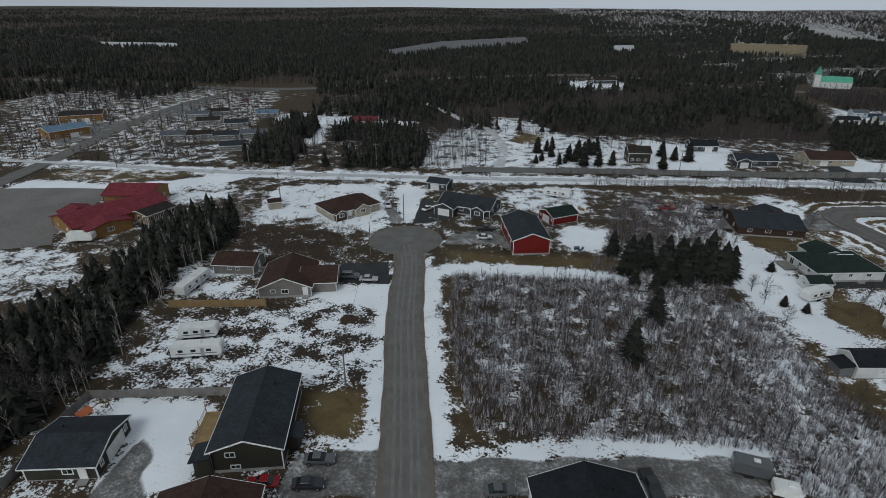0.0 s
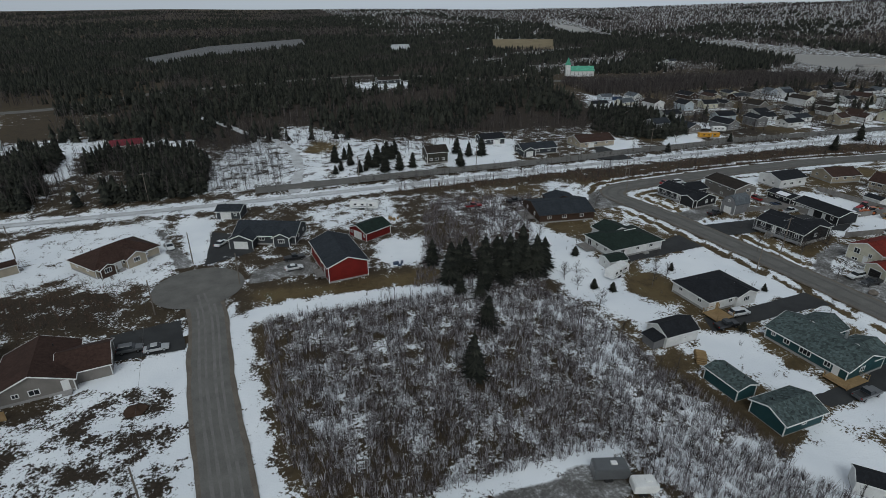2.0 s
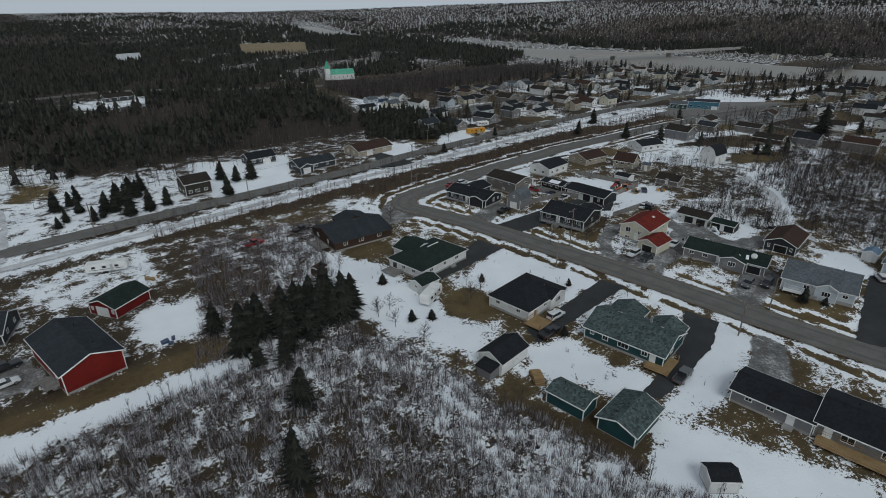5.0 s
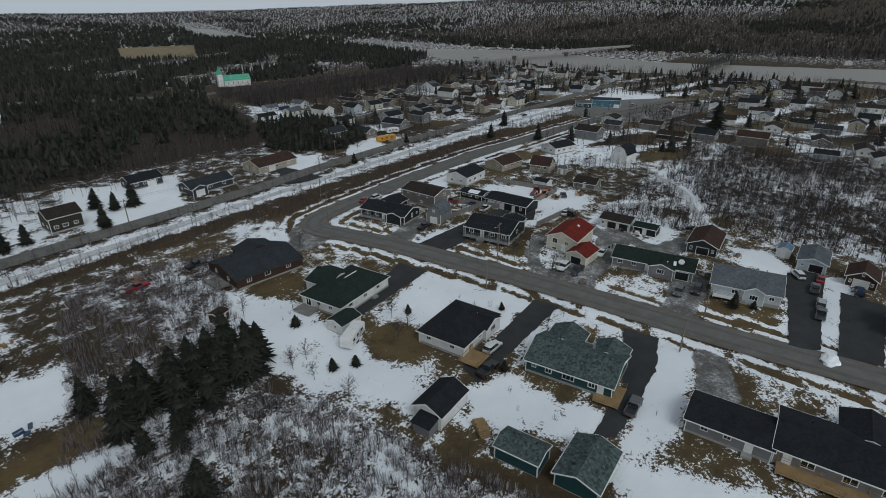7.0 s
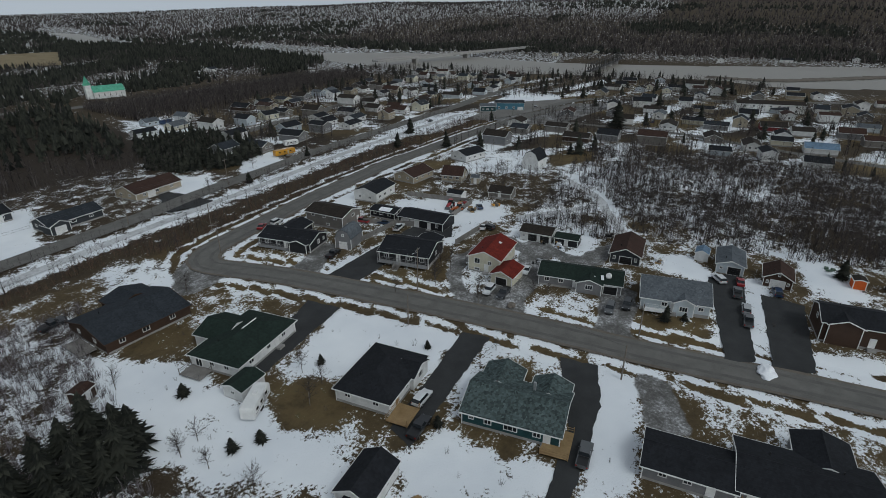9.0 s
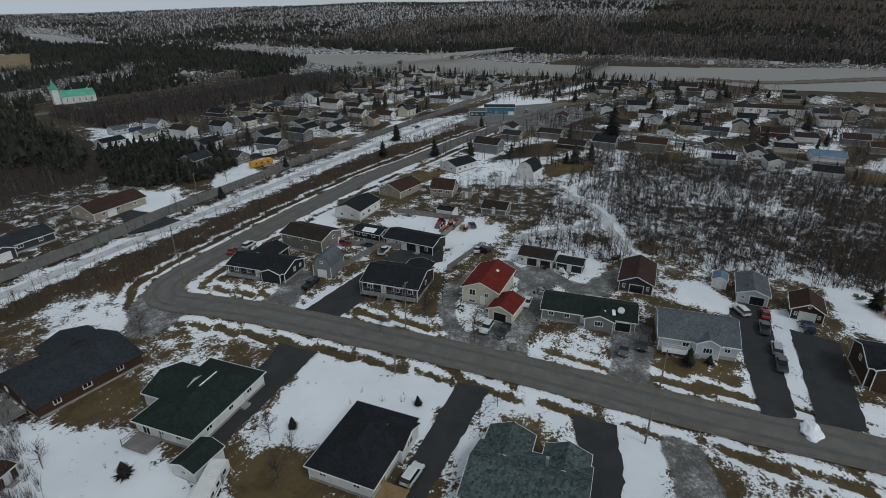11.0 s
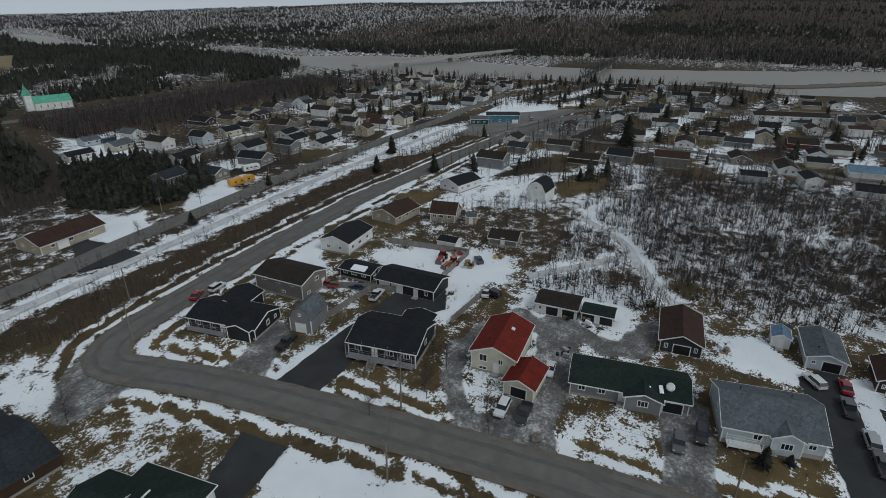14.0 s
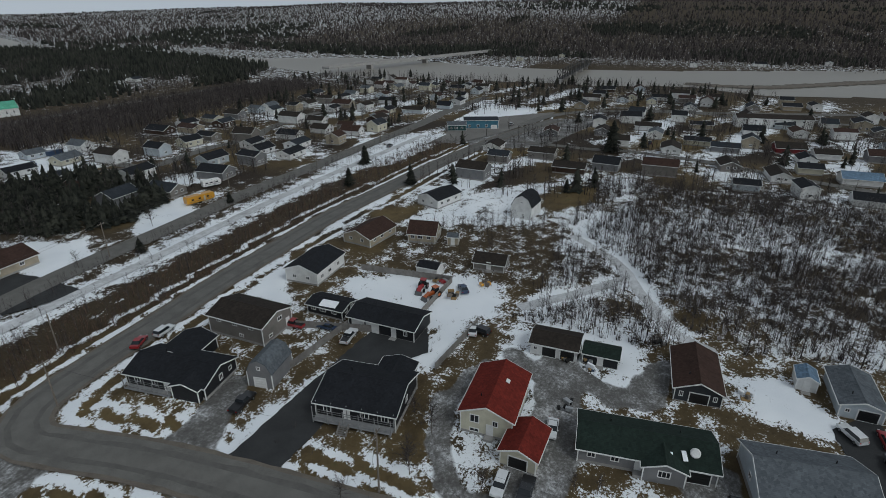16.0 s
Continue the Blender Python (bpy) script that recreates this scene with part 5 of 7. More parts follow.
house("long white two-storey block with a dark roof", 437, 58, -76, 40, 11, 5.5, 0.3, "white", "umber", wins=[("f", u / 4, z, 1.4, 1.2) for u in range(-3, 4) for z in (1.6, 4.2)], vents=0)
house("blue-green commercial hall with a flat gable", 364, 207, -62, 20, 12, 4.8, 0.15, "blue", "slate", wins=[("f", u, 1.8, 1.4, 1.4) for u in (-0.7, -0.2, 0.3)], garages=[("f", 0.75, 3.2)])
house("pale teal annex with a light roof", 351, 216, -62, 11, 9, 3.4, 0.3, "teal", "paleblue" if "paleblue" in ROOFS else "grey", vents=0)
for x, y, roof in ((-166, 243, "grey"), (-154, 246, "umber"), (-141, 247, "slate"), (-130, 253, "grey"), (-127, 228, "slate"), (-168, 278, "umber"), (-184, 294, "grey"), (-146, 304, "steel"), (-176, 304, "umber"), (-150, 275, "slate")):
    house(f"grey rental cottage with a {roof} roof", x, y, 20, 13, 8, 2.7, 0.36, "grey", roof, vents=0, group="rental cottages")
# church: nave, tower and spire
ch = tagged(empty("church", pose(257, 496, 0, 0, 0, -10)), "white wooden church with a mint green roof and steeple", "church")
part("nave_wall", gable_walls(11, 4.6, 5.0, 0.85, "x"), WALLS["white"], ch)
gable_roof(ch, 22.6, 10, 5.0, 0.85, 0.4, ROOFS["mint"])
part("tower", box((-13.2, 0, 5), (4, 4, 10), bevel=0.05), WALLS["white"], ch)
sp = cylinder((-13.2, 0, 10), (-13.2, 0, 17), 2.9, 0.08, 4)
part("spire", sp, ROOFS["mint"], ch)
for i in range(5):
    window(ch, pose(-8 + i * 4, -5.03, 2.6), 0.9, 2.2)


# ---- vegetation ----
rng = np.random.RandomState(4)


def fan(V, F, tip, ring_pts):
    """Triangles from a tip to a closed ring."""
    t = len(V)
    V.append(tip)
    V.extend(ring_pts)
    k = len(ring_pts)
    for i in range(k):
        F.append((t, t + 1 + i, t + 1 + (i + 1) % k))


def spruce_shape(seed, tiers, sides, radius=0.2):
    """A ragged spruce one metre high: uneven drooping skirts round a trunk."""
    r = random.Random(seed)
    V, F = [], []
    bend = r.uniform(-0.03, 0.03), r.uniform(-0.03, 0.03)
    for i in range(tiers):
        u = i / tiers
        z0 = 0.05 + 0.87 * u + r.uniform(-0.2, 0.2) / tiers
        top = min(1.0, z0 + r.uniform(1.3, 1.9) / tiers + 0.03)
        w = (radius * (1 - u) ** 0.75 * r.uniform(0.72, 1.2)) + 0.010
        a0, ex, ey = r.uniform(0, 6), r.uniform(-0.2, 0.2) * w, r.uniform(-0.2, 0.2) * w
        pts = []
        for k in range(sides):
            a = a0 + (k + r.uniform(-0.3, 0.3)) / sides * math.tau
            q = w * (r.uniform(0.75, 1.3) if k % 2 else r.uniform(0.25, 0.6))
            pts.append((q * math.cos(a) + ex + bend[0] * u, q * math.sin(a) + ey + bend[1] * u, z0 + (r.uniform(-0.05, 0.0) if k % 2 else r.uniform(0.0, 0.03)) * 8 / max(tiers, 6)))
        fan(V, F, (bend[0] * u + r.uniform(-0.01, 0.01), bend[1] * u + r.uniform(-0.01, 0.01), top), pts)
    fan(V, F, (0, 0, 0.5), [(0.018, 0, -0.02), (-0.01, 0.015, -0.02), (-0.01, -0.015, -0.02)])
    return np.array(V, float), np.array(F)


def spike(V, F, p, q, w):
    d = Vector(q) - Vector(p)
    s = d.orthogonal().normalized()
    t = d.cross(s).normalized()
    base = [Vector(p) + w * (math.cos(a) * s + math.sin(a) * t) for a in (0, 2.1, 4.2)]
    fan(V, F, tuple(q), [tuple(b) for b in base])


def bare_shape(seed, limbs, twigs, w=0.014, spread=0.22):
    """A leafless tree one metre high: trunk, limbs and twigs."""
    r = random.Random(seed)
    V, F = [], []
    lean = Vector((r.uniform(-0.05, 0.05), r.uniform(-0.05, 0.05), 1))
    spike(V, F, (0, 0, -0.01), tuple(lean * 0.98), w)
    for i in range(limbs):
        h = r.uniform(0.25, 0.85)
        a, s = r.uniform(0, 6.28), spread * r.uniform(0.5, 1.1) * (1.15 - h)
        p = lean * h
        q = p + Vector((math.cos(a) * s, math.sin(a) * s, r.uniform(0.12, 0.3)))
        spike(V, F, tuple(p), tuple(q), w * 0.5)
        for _ in range(twigs):
            u = r.uniform(0.3, 0.95)
            e = p.lerp(q, u)
            b = r.uniform(0, 6.28)
            spike(V, F, tuple(e), tuple(e + Vector((math.cos(b) * 0.06, math.sin(b) * 0.06, r.uniform(0.04, 0.13)))), w * 0.28)
    return np.array(V, float), np.array(F)


def bush_shape(seed, stems, twigs, w=0.016):
    """A thicket clump one metre high: upright whips from one root."""
    r = random.Random(seed)
    V, F = [], []
    for i in range(stems):
        a, s = r.uniform(0, 6.28), r.uniform(0.05, 0.38)
        p = Vector((math.cos(a) * s * 0.4, math.sin(a) * s * 0.4, -0.02))
        q = Vector((math.cos(a) * s, math.sin(a) * s, r.uniform(0.55, 1.0)))
        spike(V, F, tuple(p), tuple(q), w)
        for _ in range(twigs):
            e = p.lerp(q, r.uniform(0.35, 0.85))
            b = r.uniform(0, 6.28)
            spike(V, F, tuple(e), tuple(e + Vector((math.cos(b) * 0.11, math.sin(b) * 0.11, r.uniform(0.08, 0.22)))), w * 0.6)
    return np.array(V, float), np.array(F)


def scatter(name, label, shapes, x, y, height, wide, material, category):
    """Many plants in one mesh of kind stuff."""
    n = len(x)
    pick = rng.randint(0, len(shapes), n)
    z = land(x, y)
    allv, allf, start = [], [], 0
    for k, (V, F) in enumerate(shapes):
        j = np.where(pick == k)[0]
        if not len(j):
            continue
        a = rng.uniform(0, math.tau, len(j))
        c, s = np.cos(a)[:, None], np.sin(a)[:, None]
        h, w = height[j][:, None], (height[j] * wide[j])[:, None]
        vx = (V[:, 0] * c - V[:, 1] * s) * w + x[j][:, None]
        vy = (V[:, 0] * s + V[:, 1] * c) * w + y[j][:, None]
        vz = V[:, 2] * h + z[j][:, None]
        allv.append(np.stack([vx, vy, vz], -1).reshape(-1, 3))
        allf.append((F[None] + (np.arange(len(j)) * len(V))[:, None, None]).reshape(-1, 3) + start)
        start += len(j) * len(V)
    return tagged(new(name, big_mesh(name, np.concatenate(allv), np.concatenate(allf), material)), label, category, kind="stuff")


def fill(poly, count, gap_lines=()):
    """Random places inside a polygon."""
    p = np.array(poly, float)
    lo, hi = p.min(0), p.max(0)
    x, y = rng.uniform(lo[0], hi[0], count * 4), rng.uniform(lo[1], hi[1], count * 4)
    k = inside(x, y, p)
    for line, d in gap_lines:
        k &= near_line(x, y, line) > d
    return x[k][:count], y[k][:count]


def clumps(x, y, size, seed, level):
    """Keeps places in irregular clumps, with open gaps between."""
    return wave(x, y, size, seed) + 0.8 * wave(x, y, size * 0.37, seed + 1) > level


def clear(x, y, spots):
    k = np.ones(len(x), bool)
    for p in FIELDS:
        k &= ~inside(x, y, p)
    for cx, cy, r in spots:
        k &= np.hypot(x - cx, y - cy) > r
    return k


near_spruce = [spruce_shape(i, 11, 10, 0.19) for i in range(9)]
far_spruce = [spruce_shape(20 + i, 4, 7, 0.19) for i in range(5)]
tiny_spruce = [spruce_shape(40 + i, 2, 5, 0.28) for i in range(4)]
near_bare = [bare_shape(i, 12, 2, 0.013) for i in range(6)]
mid_bare = [bare_shape(10 + i, 11, 1, 0.010, 0.36) for i in range(6)]
far_bare = [bare_shape(30 + i, 9, 0, 0.020, 0.40) for i in range(5)]
thin_bare = [bare_shape(50 + i, 4, 0, 0.032, 0.46) for i in range(5)]
bushes = [bush_shape(i, 7, 1, 0.013) for i in range(6)]
low_bushes = [bush_shape(12 + i, 6, 1, 0.02) for i in range(6)]

WEST = [(-73, 62), (-73, 74), (-78, 89), (-81, 104), (-78, 125), (-80, 143), (-97, 145), (-97, 128), (-95, 106), (-92, 86), (-98, 74), (-118, 62), (-112, 20), (-74, 40)]
MID = [(-114, 208), (-60, 207), (-37, 211), (-41, 250), (-52, 270), (-84, 272), (-90, 250), (-98, 240), (-106, 282), (-124, 286), (-118, 240)]
x, y = fill(WEST, 700)
n = len(x)
scatter("spruce_row", "dense row of tall dark spruces beside the houses", near_spruce, x, y, 4.5 + 6 * rng.uniform(0, 1, n) ** 1.2, rng.uniform(1.0, 1.7, n), SPRUCE, "trees")
x, y = fill(WEST, 200)
scatter("bare_trees_west", "leafless grey birches along the spruces", near_bare, x + 3, y, rng.uniform(5, 9, len(x)), rng.uniform(0.8, 1.1, len(x)), BIRCH, "trees")
x, y = fill(MID, 800)
k = wave(x, y, 9, 31) > -0.22
x, y = x[k], y[k]
scatter("spruce_grove", "dark spruce grove north of the trail", near_spruce, x, y, rng.uniform(5, 10.5, len(x)), rng.uniform(1.0, 1.5, len(x)), SPRUCE, "trees")
x, y = fill([(-40, 211), (-6, 214), (-12, 276), (-24, 306), (-45, 262)], 420, [(((-6, 206), (-5, 247), (-17, 296)), 5)])
scatter("bare_thicket", "grey leafless thicket on snow beside the track", mid_bare, x, y, rng.uniform(3, 7, len(x)), rng.uniform(0.9, 1.3, len(x)), BARK, "trees")
x, y = fill(MID, 260)
scatter("bare_grove", "leafless trees mixed into the grove", near_bare, x, y, rng.uniform(6, 11, len(x)), rng.uniform(0.8, 1.2, len(x)), BARK, "trees")
CLEAR = [(72, 486, 26), (62, 456, 22), (257, 494, 26), (250, 476, 22), (238, 462, 16), (60, 470, 16), (-12, 262, 20), (0, 300, 14), (413, 580, 20)]
NORTH = [(-520, 300), (-260, 330), (-235, 420), (-160, 428), (-120, 310), (-30, 290), (20, 284), (90, 288), (150, 296), (172, 330), (186, 385), (214, 470), (240, 508), (350, 497), (470, 490), (540, 520), (560, 950), (-700, 950)]
road_gaps = ((FAR_ROAD, 13), (LEFT_ROAD, 9))
x, y = fill(NORTH, 24000, road_gaps)
k = clear(x, y, CLEAR) & (wave(x, y, 28, 17) + 0.25 * wave(x, y, 7, 18) > np.where(y < 420, -0.16, -0.30) + np.where(x > 190, 0.22, 0)) 
xs, ys = x[k], y[k]
near_k = ys < 500
scatter("spruce_forest", "dark spruce forest north of the trail", far_spruce, xs[near_k], ys[near_k], rng.uniform(5, 10, near_k.sum()), rng.uniform(1.0, 1.6, near_k.sum()), SPRUCE, "forest")
xs, ys = xs[~near_k], ys[~near_k]
scatter("spruce_plain", "dark spruce forest stretching to the hills", tiny_spruce, xs, ys, rng.uniform(5, 9.5, len(xs)), rng.uniform(1.0, 1.5, len(xs)), SPRUCE, "forest")
k = clear(x, y, CLEAR) & ~k
xb, yb = x[k][:8000], y[k][:8000]
scatter("bare_forest", "leafless grey-brown forest between the spruces", thin_bare, xb, yb, rng.uniform(5, 9, len(xb)), rng.uniform(0.9, 1.4, len(xb)), BARK, "forest")
x, y = fill([(212, 380), (470, 405), (470, 462), (347, 470), (257, 478), (216, 462)], 5200, [(FAR_ROAD, 9)])
scatter("roadside_scrub", "dense leafless scrub below the far road", thin_bare, x, y, rng.uniform(3.5, 7.5, len(x)), rng.uniform(1.0, 1.5, len(x)), BARK, "bushes")
x, y = fill([(171.4, 318.5), (199.6, 305.3), (204.8, 258.8), (174.4, 248.2), (156.3, 253.6), (150.3, 275.3)], 330, [(HIGHWAY, 10)])
k = clear(x, y, [(128, 246, 13), (200, 263, 9), (184, 267, 9)])
scatter("spruce_stand", "dark spruce stand beside the highway", near_spruce, x[k], y[k], rng.uniform(5, 10, k.sum()), rng.uniform(1.0, 1.6, k.sum()), SPRUCE, "trees")
# far woods over the hills
a, r = rng.uniform(radians(-62), radians(116), 56000), 850 * np.exp(rng.uniform(0, 1, 56000) * math.log(4300 / 850))
x, y = r * np.sin(a), 60 + r * np.cos(a)
k = ~inside(x, y, RIVER) & (near_line(x, y, [tuple(v) for v in RIVER]) > 14) & ((x < 500) | (x > 745) | (y > 900)) & (np.hypot(x - 200, y - 200) > 640)
k &= clear(x, y, ())
x, y, r = x[k], y[k], r[k]
# the last term adds paler bare trees with distance, standing in for haze
mixed = wave(x, y, 120, 23) + 0.4 * wave(x, y, 35, 24) + np.where(x > 700, 0.30, -0.18) + 0.30 * ss(1400, 2800, r)
k = mixed < 0.02
scatter("far_spruce_woods", "dark conifer woods on the far hills", tiny_spruce, x[k], y[k], rng.uniform(6, 10.5, k.sum()), 1.3 + r[k] / 2000, SPRUCE, "forest")
scatter("far_bare_woods", "grey leafless woods on the far hills, more of them far off in place of haze", [bare_shape(60 + i, 2, 0, 0.16, 0.5) for i in range(4)], x[~k], y[~k], rng.uniform(5, 8.5, (~k).sum()), 1.2 + r[~k] / 2500, BARK, "forest")
x, y = fill([(735, -300), (1500, -500), (1500, 700), (800, 700), (760, 480), (720, 300), (745, 190), (800, 60)], 13000)
k = wave(x, y, 60, 25) + 0.5 * wave(x, y, 20, 26) > 0.34
scatter("riverbank_spruce", "conifers on the slope across the river", tiny_spruce, x[k], y[k], rng.uniform(6, 10, k.sum()), rng.uniform(0.9, 1.3, k.sum()), SPRUCE, "forest")
scatter("riverbank_bare", "leafless woods on the slope across the river", thin_bare, x[~k], y[~k], rng.uniform(5, 8.5, (~k).sum()), rng.uniform(1.0, 1.5, (~k).sum()), BARK, "forest")
x, y = fill([(470, 500), (570, 560), (642, 780), (622, 1000), (605, 1120), (480, 1120)], 2000)
scatter("riverside_spruce", "dark spruces along the near river bank", tiny_spruce, x, y, rng.uniform(6, 11, len(x)), rng.uniform(0.9, 1.3, len(x)), SPRUCE, "forest")
# the overgrown lot
x, y = fill(LOT, 12500)
k = clumps(x, y, 1.6, 211, -0.42 - 0.3 * wave(x, y, 12, 41))
x, y = x[k], y[k]
k = rng.uniform(0, 1, len(x)) < 0.70
scatter("lot_thicket", "dense leafless thicket standing in patchy snow", bushes, x[k], y[k], rng.uniform(1.3, 2.8, k.sum()), rng.uniform(0.8, 1.2, k.sum()), THICKET, "bushes")
k = ~k
scatter("snowy_thicket", "thicket stems laden with clinging snow", low_bushes, x[k], y[k], rng.uniform(1.0, 2.3, k.sum()), rng.uniform(0.8, 1.2, k.sum()), SNOWTWIG, "bushes")
x, y = fill(LOT, 420)
scatter("lot_saplings", "thin leafless saplings in the thicket", near_bare, x, y, rng.uniform(3, 5.5, len(x)), rng.uniform(0.8, 1.2, len(x)), BARK, "bushes")
x, y = fill(STRIP, 2300)
scatter("strip_thicket", "leafless thicket between the yards", bushes, x, y, rng.uniform(1.6, 3.2, len(x)), rng.uniform(0.7, 1.1, len(x)), THICKET, "bushes")
x, y = fill([(-75, 118), (-44, 124), (-40, 140), (-50, 148), (-66, 150), (-80, 148)], 520)
scatter("brush_patch", "dark leafless brush by the turning circle", bushes, x, y, rng.uniform(0.9, 2.2, len(x)), rng.uniform(0.7, 1.0, len(x)), REDBRUSH, "bushes")
# woods behind the gardens
paths = [(((228, 118), (214, 102), (198, 93), (184, 84), (180, 74)), 3.5), (((206, 98), (192, 108), (180, 118)), 3.0), (((230, 82), (245, 60), (250, 20)), 2.5), (((228, 118), (272, 109)), 2.5)]
x, y = fill(WOODS_EAST, 11000, paths)
k = clumps(x, y, 3.0, 203, -0.3)
x, y = x[k][:7600], y[k][:7600]
scatter("garden_woods_snow", "undergrowth laden with clinging snow", low_bushes, x[6000:], y[6000:], rng.uniform(1.0, 2.4, len(x[6000:])), rng.uniform(0.9, 1.4, len(x[6000:])), SNOWTWIG, "bushes")
x, y = x[:6000], y[:6000]
scatter("garden_woods_brush", "leafless undergrowth in snowy woods", low_bushes, x, y, rng.uniform(1.2, 2.8, len(x)), rng.uniform(0.9, 1.4, len(x)), BARK, "bushes")
x, y = fill(WOODS_EAST, 9000, paths)
k = clumps(x, y, 4.5, 201, -0.25)
x, y = x[k][:4300], y[k][:4300]
scatter("garden_woods", "leafless young trees in snowy woods", mid_bare, x, y, rng.uniform(4, 8, len(x)), rng.uniform(0.9, 1.4, len(x)), BARK, "trees")
x, y = fill([(188, 150), (214, 162), (238, 130), (236, 121), (200, 118), (186, 122)], 420)
k = clear(x, y, [(o.location.x, o.location.y, 8.0) for o in scene.objects if o.get("category") in ("house", "garage", "shed", "barn")])
scatter("garden_fringe", "leafless young trees behind the junk yard", mid_bare, x[k], y[k], rng.uniform(2, 5.5, k.sum()), rng.uniform(1.0, 1.5, k.sum()), BARK, "trees")
x, y = fill(BRUSH, 2800)
scatter("trail_brush", "rusty leafless brush between street and trail", low_bushes, x, y, rng.uniform(0.8, 2.4, len(x)), rng.uniform(0.6, 0.9, len(x)), REDBRUSH, "bushes")
x, y = fill([(20, 203), (96, 210), (145, 214), (225, 221), (330, 223), (330, 239), (225, 236), (145, 228), (20, 214)], 900, [(HIGHWAY, 4.6), (TRAIL, 2.6)])
scatter("verge_brush", "sparse leafless saplings beside the snowy trail", mid_bare, x, y, rng.uniform(1.5, 4.5, len(x)), rng.uniform(0.9, 1.3, len(x)), BARK, "bushes")
x, y = fill(BRUSH, 700)
scatter("trail_saplings", "leafless saplings between street and trail", mid_bare, x, y, rng.uniform(2, 6, len(x)), rng.uniform(0.9, 1.3, len(x)), BARK, "trees")
# trees through the village
HOUSES = [(o.location.x, o.location.y, 9.0) for o in scene.objects if o.get("category") in ("house", "garage", "shed", "barn")]
HOUSES += [(360, 210, 20), (385, 205, 22), (410, 195, 18), (335, 210, 16)]
VILLAGE = [(190, 252), (320, 252), (460, 252), (470, 400), (215, 378), (170, 292)]
RIVERSIDE = [(300, 195), (375, 180), (430, 160), (500, 40), (560, 60), (590, 120), (560, 300), (540, 460), (470, 460), (465, 252), (390, 235)]
SOUTHEAST = [(255, 195), (330, 195), (380, 175), (440, 150), (480, 0), (400, -120), (292, -60), (295, 118), (250, 125)]
gaps = [(VILLAGE_LANE, 5), (HILL_LANE, 5), (HIGHWAY, 7), (BACK_STREET, 6), (EAST_ROAD, 6), (LANE, 5), (FAR_ROAD, 10), (TRAIL, 4)]
bx, by, sx, sy = [], [], [], []
for poly, nb, ns in ((VILLAGE, 5200, 80), (RIVERSIDE, 4400, 150), (SOUTHEAST, 5200, 60)):
    x, y = fill(poly, nb, gaps)
    k = clear(x, y, HOUSES) & clumps(x, y, 6.0, 221, 0.05)
    bx.append(x[k]), by.append(y[k])
    x, y = fill(poly, ns, gaps)
    k = clear(x, y, HOUSES)
    sx.append(x[k]), sy.append(y[k])
bx, by, sx, sy = (np.concatenate(v) for v in (bx, by, sx, sy))
scatter("village_bare_trees", "leafless trees and hedges among the village houses", far_bare, bx, by, rng.uniform(3.5, 8.5, len(bx)), rng.uniform(0.9, 1.4, len(bx)), BARK, "trees")
scatter("village_spruces", "dark conifers among the village houses", near_spruce, sx, sy, rng.uniform(4, 10, len(sx)), rng.uniform(1.2, 1.8, len(sx)), SPRUCE, "trees")


YARDS = [(60, 40), (108, 45), (104, 160), (60, 178), (56, 120)], [(118, 30), (190, 25), (185, 118), (190, 160), (165, 190), (116, 186), (122, 130)], [(-80, 98), (-30, 100), (-40, 180), (-85, 185)], [(-10, 150), (30, 140), (40, 195), (-20, 195)]
bx, by = [], []
roads = [(BACK_STREET, 6.5), (MAIN_ROAD, 6), (((78, 120), (106, 134)), 5), (((78, 93), (113, 97)), 4.5), (((82, 66), (115, 76)), 5), (((118, 145), (160, 140)), 5)]
for poly in YARDS:
    x, y = fill(poly, 260, roads)
    k = clear(x, y, HOUSES) & (wave(x, y, 6, 61) > 0.05)
    bx.append(x[k]), by.append(y[k])
bx, by = np.concatenate(bx), np.concatenate(by)
scatter("garden_shrubs", "leafless shrubs and weeds along the gardens", bushes, bx, by, rng.uniform(0.5, 1.9, len(bx)), rng.uniform(0.9, 1.3, len(bx)), BARK, "bushes")


def tree_thing(name, label, shape, x, y, height, wide, material, trunk=0.12):
    t = tagged(empty(name, pose(x, y, 0, 0, 0, (x * 37 + y * 17) % 360)), label, "tree")
    V, F = shape
    ob = new("crown", big_mesh("crown", V * (height * wide, height * wide, height), F, material))
    ob.parent = t
    part("trunk", cylinder((0, 0, -0.1), (0, 0, height * 0.5), trunk, trunk * 0.5, 7), POLEWOOD, t)


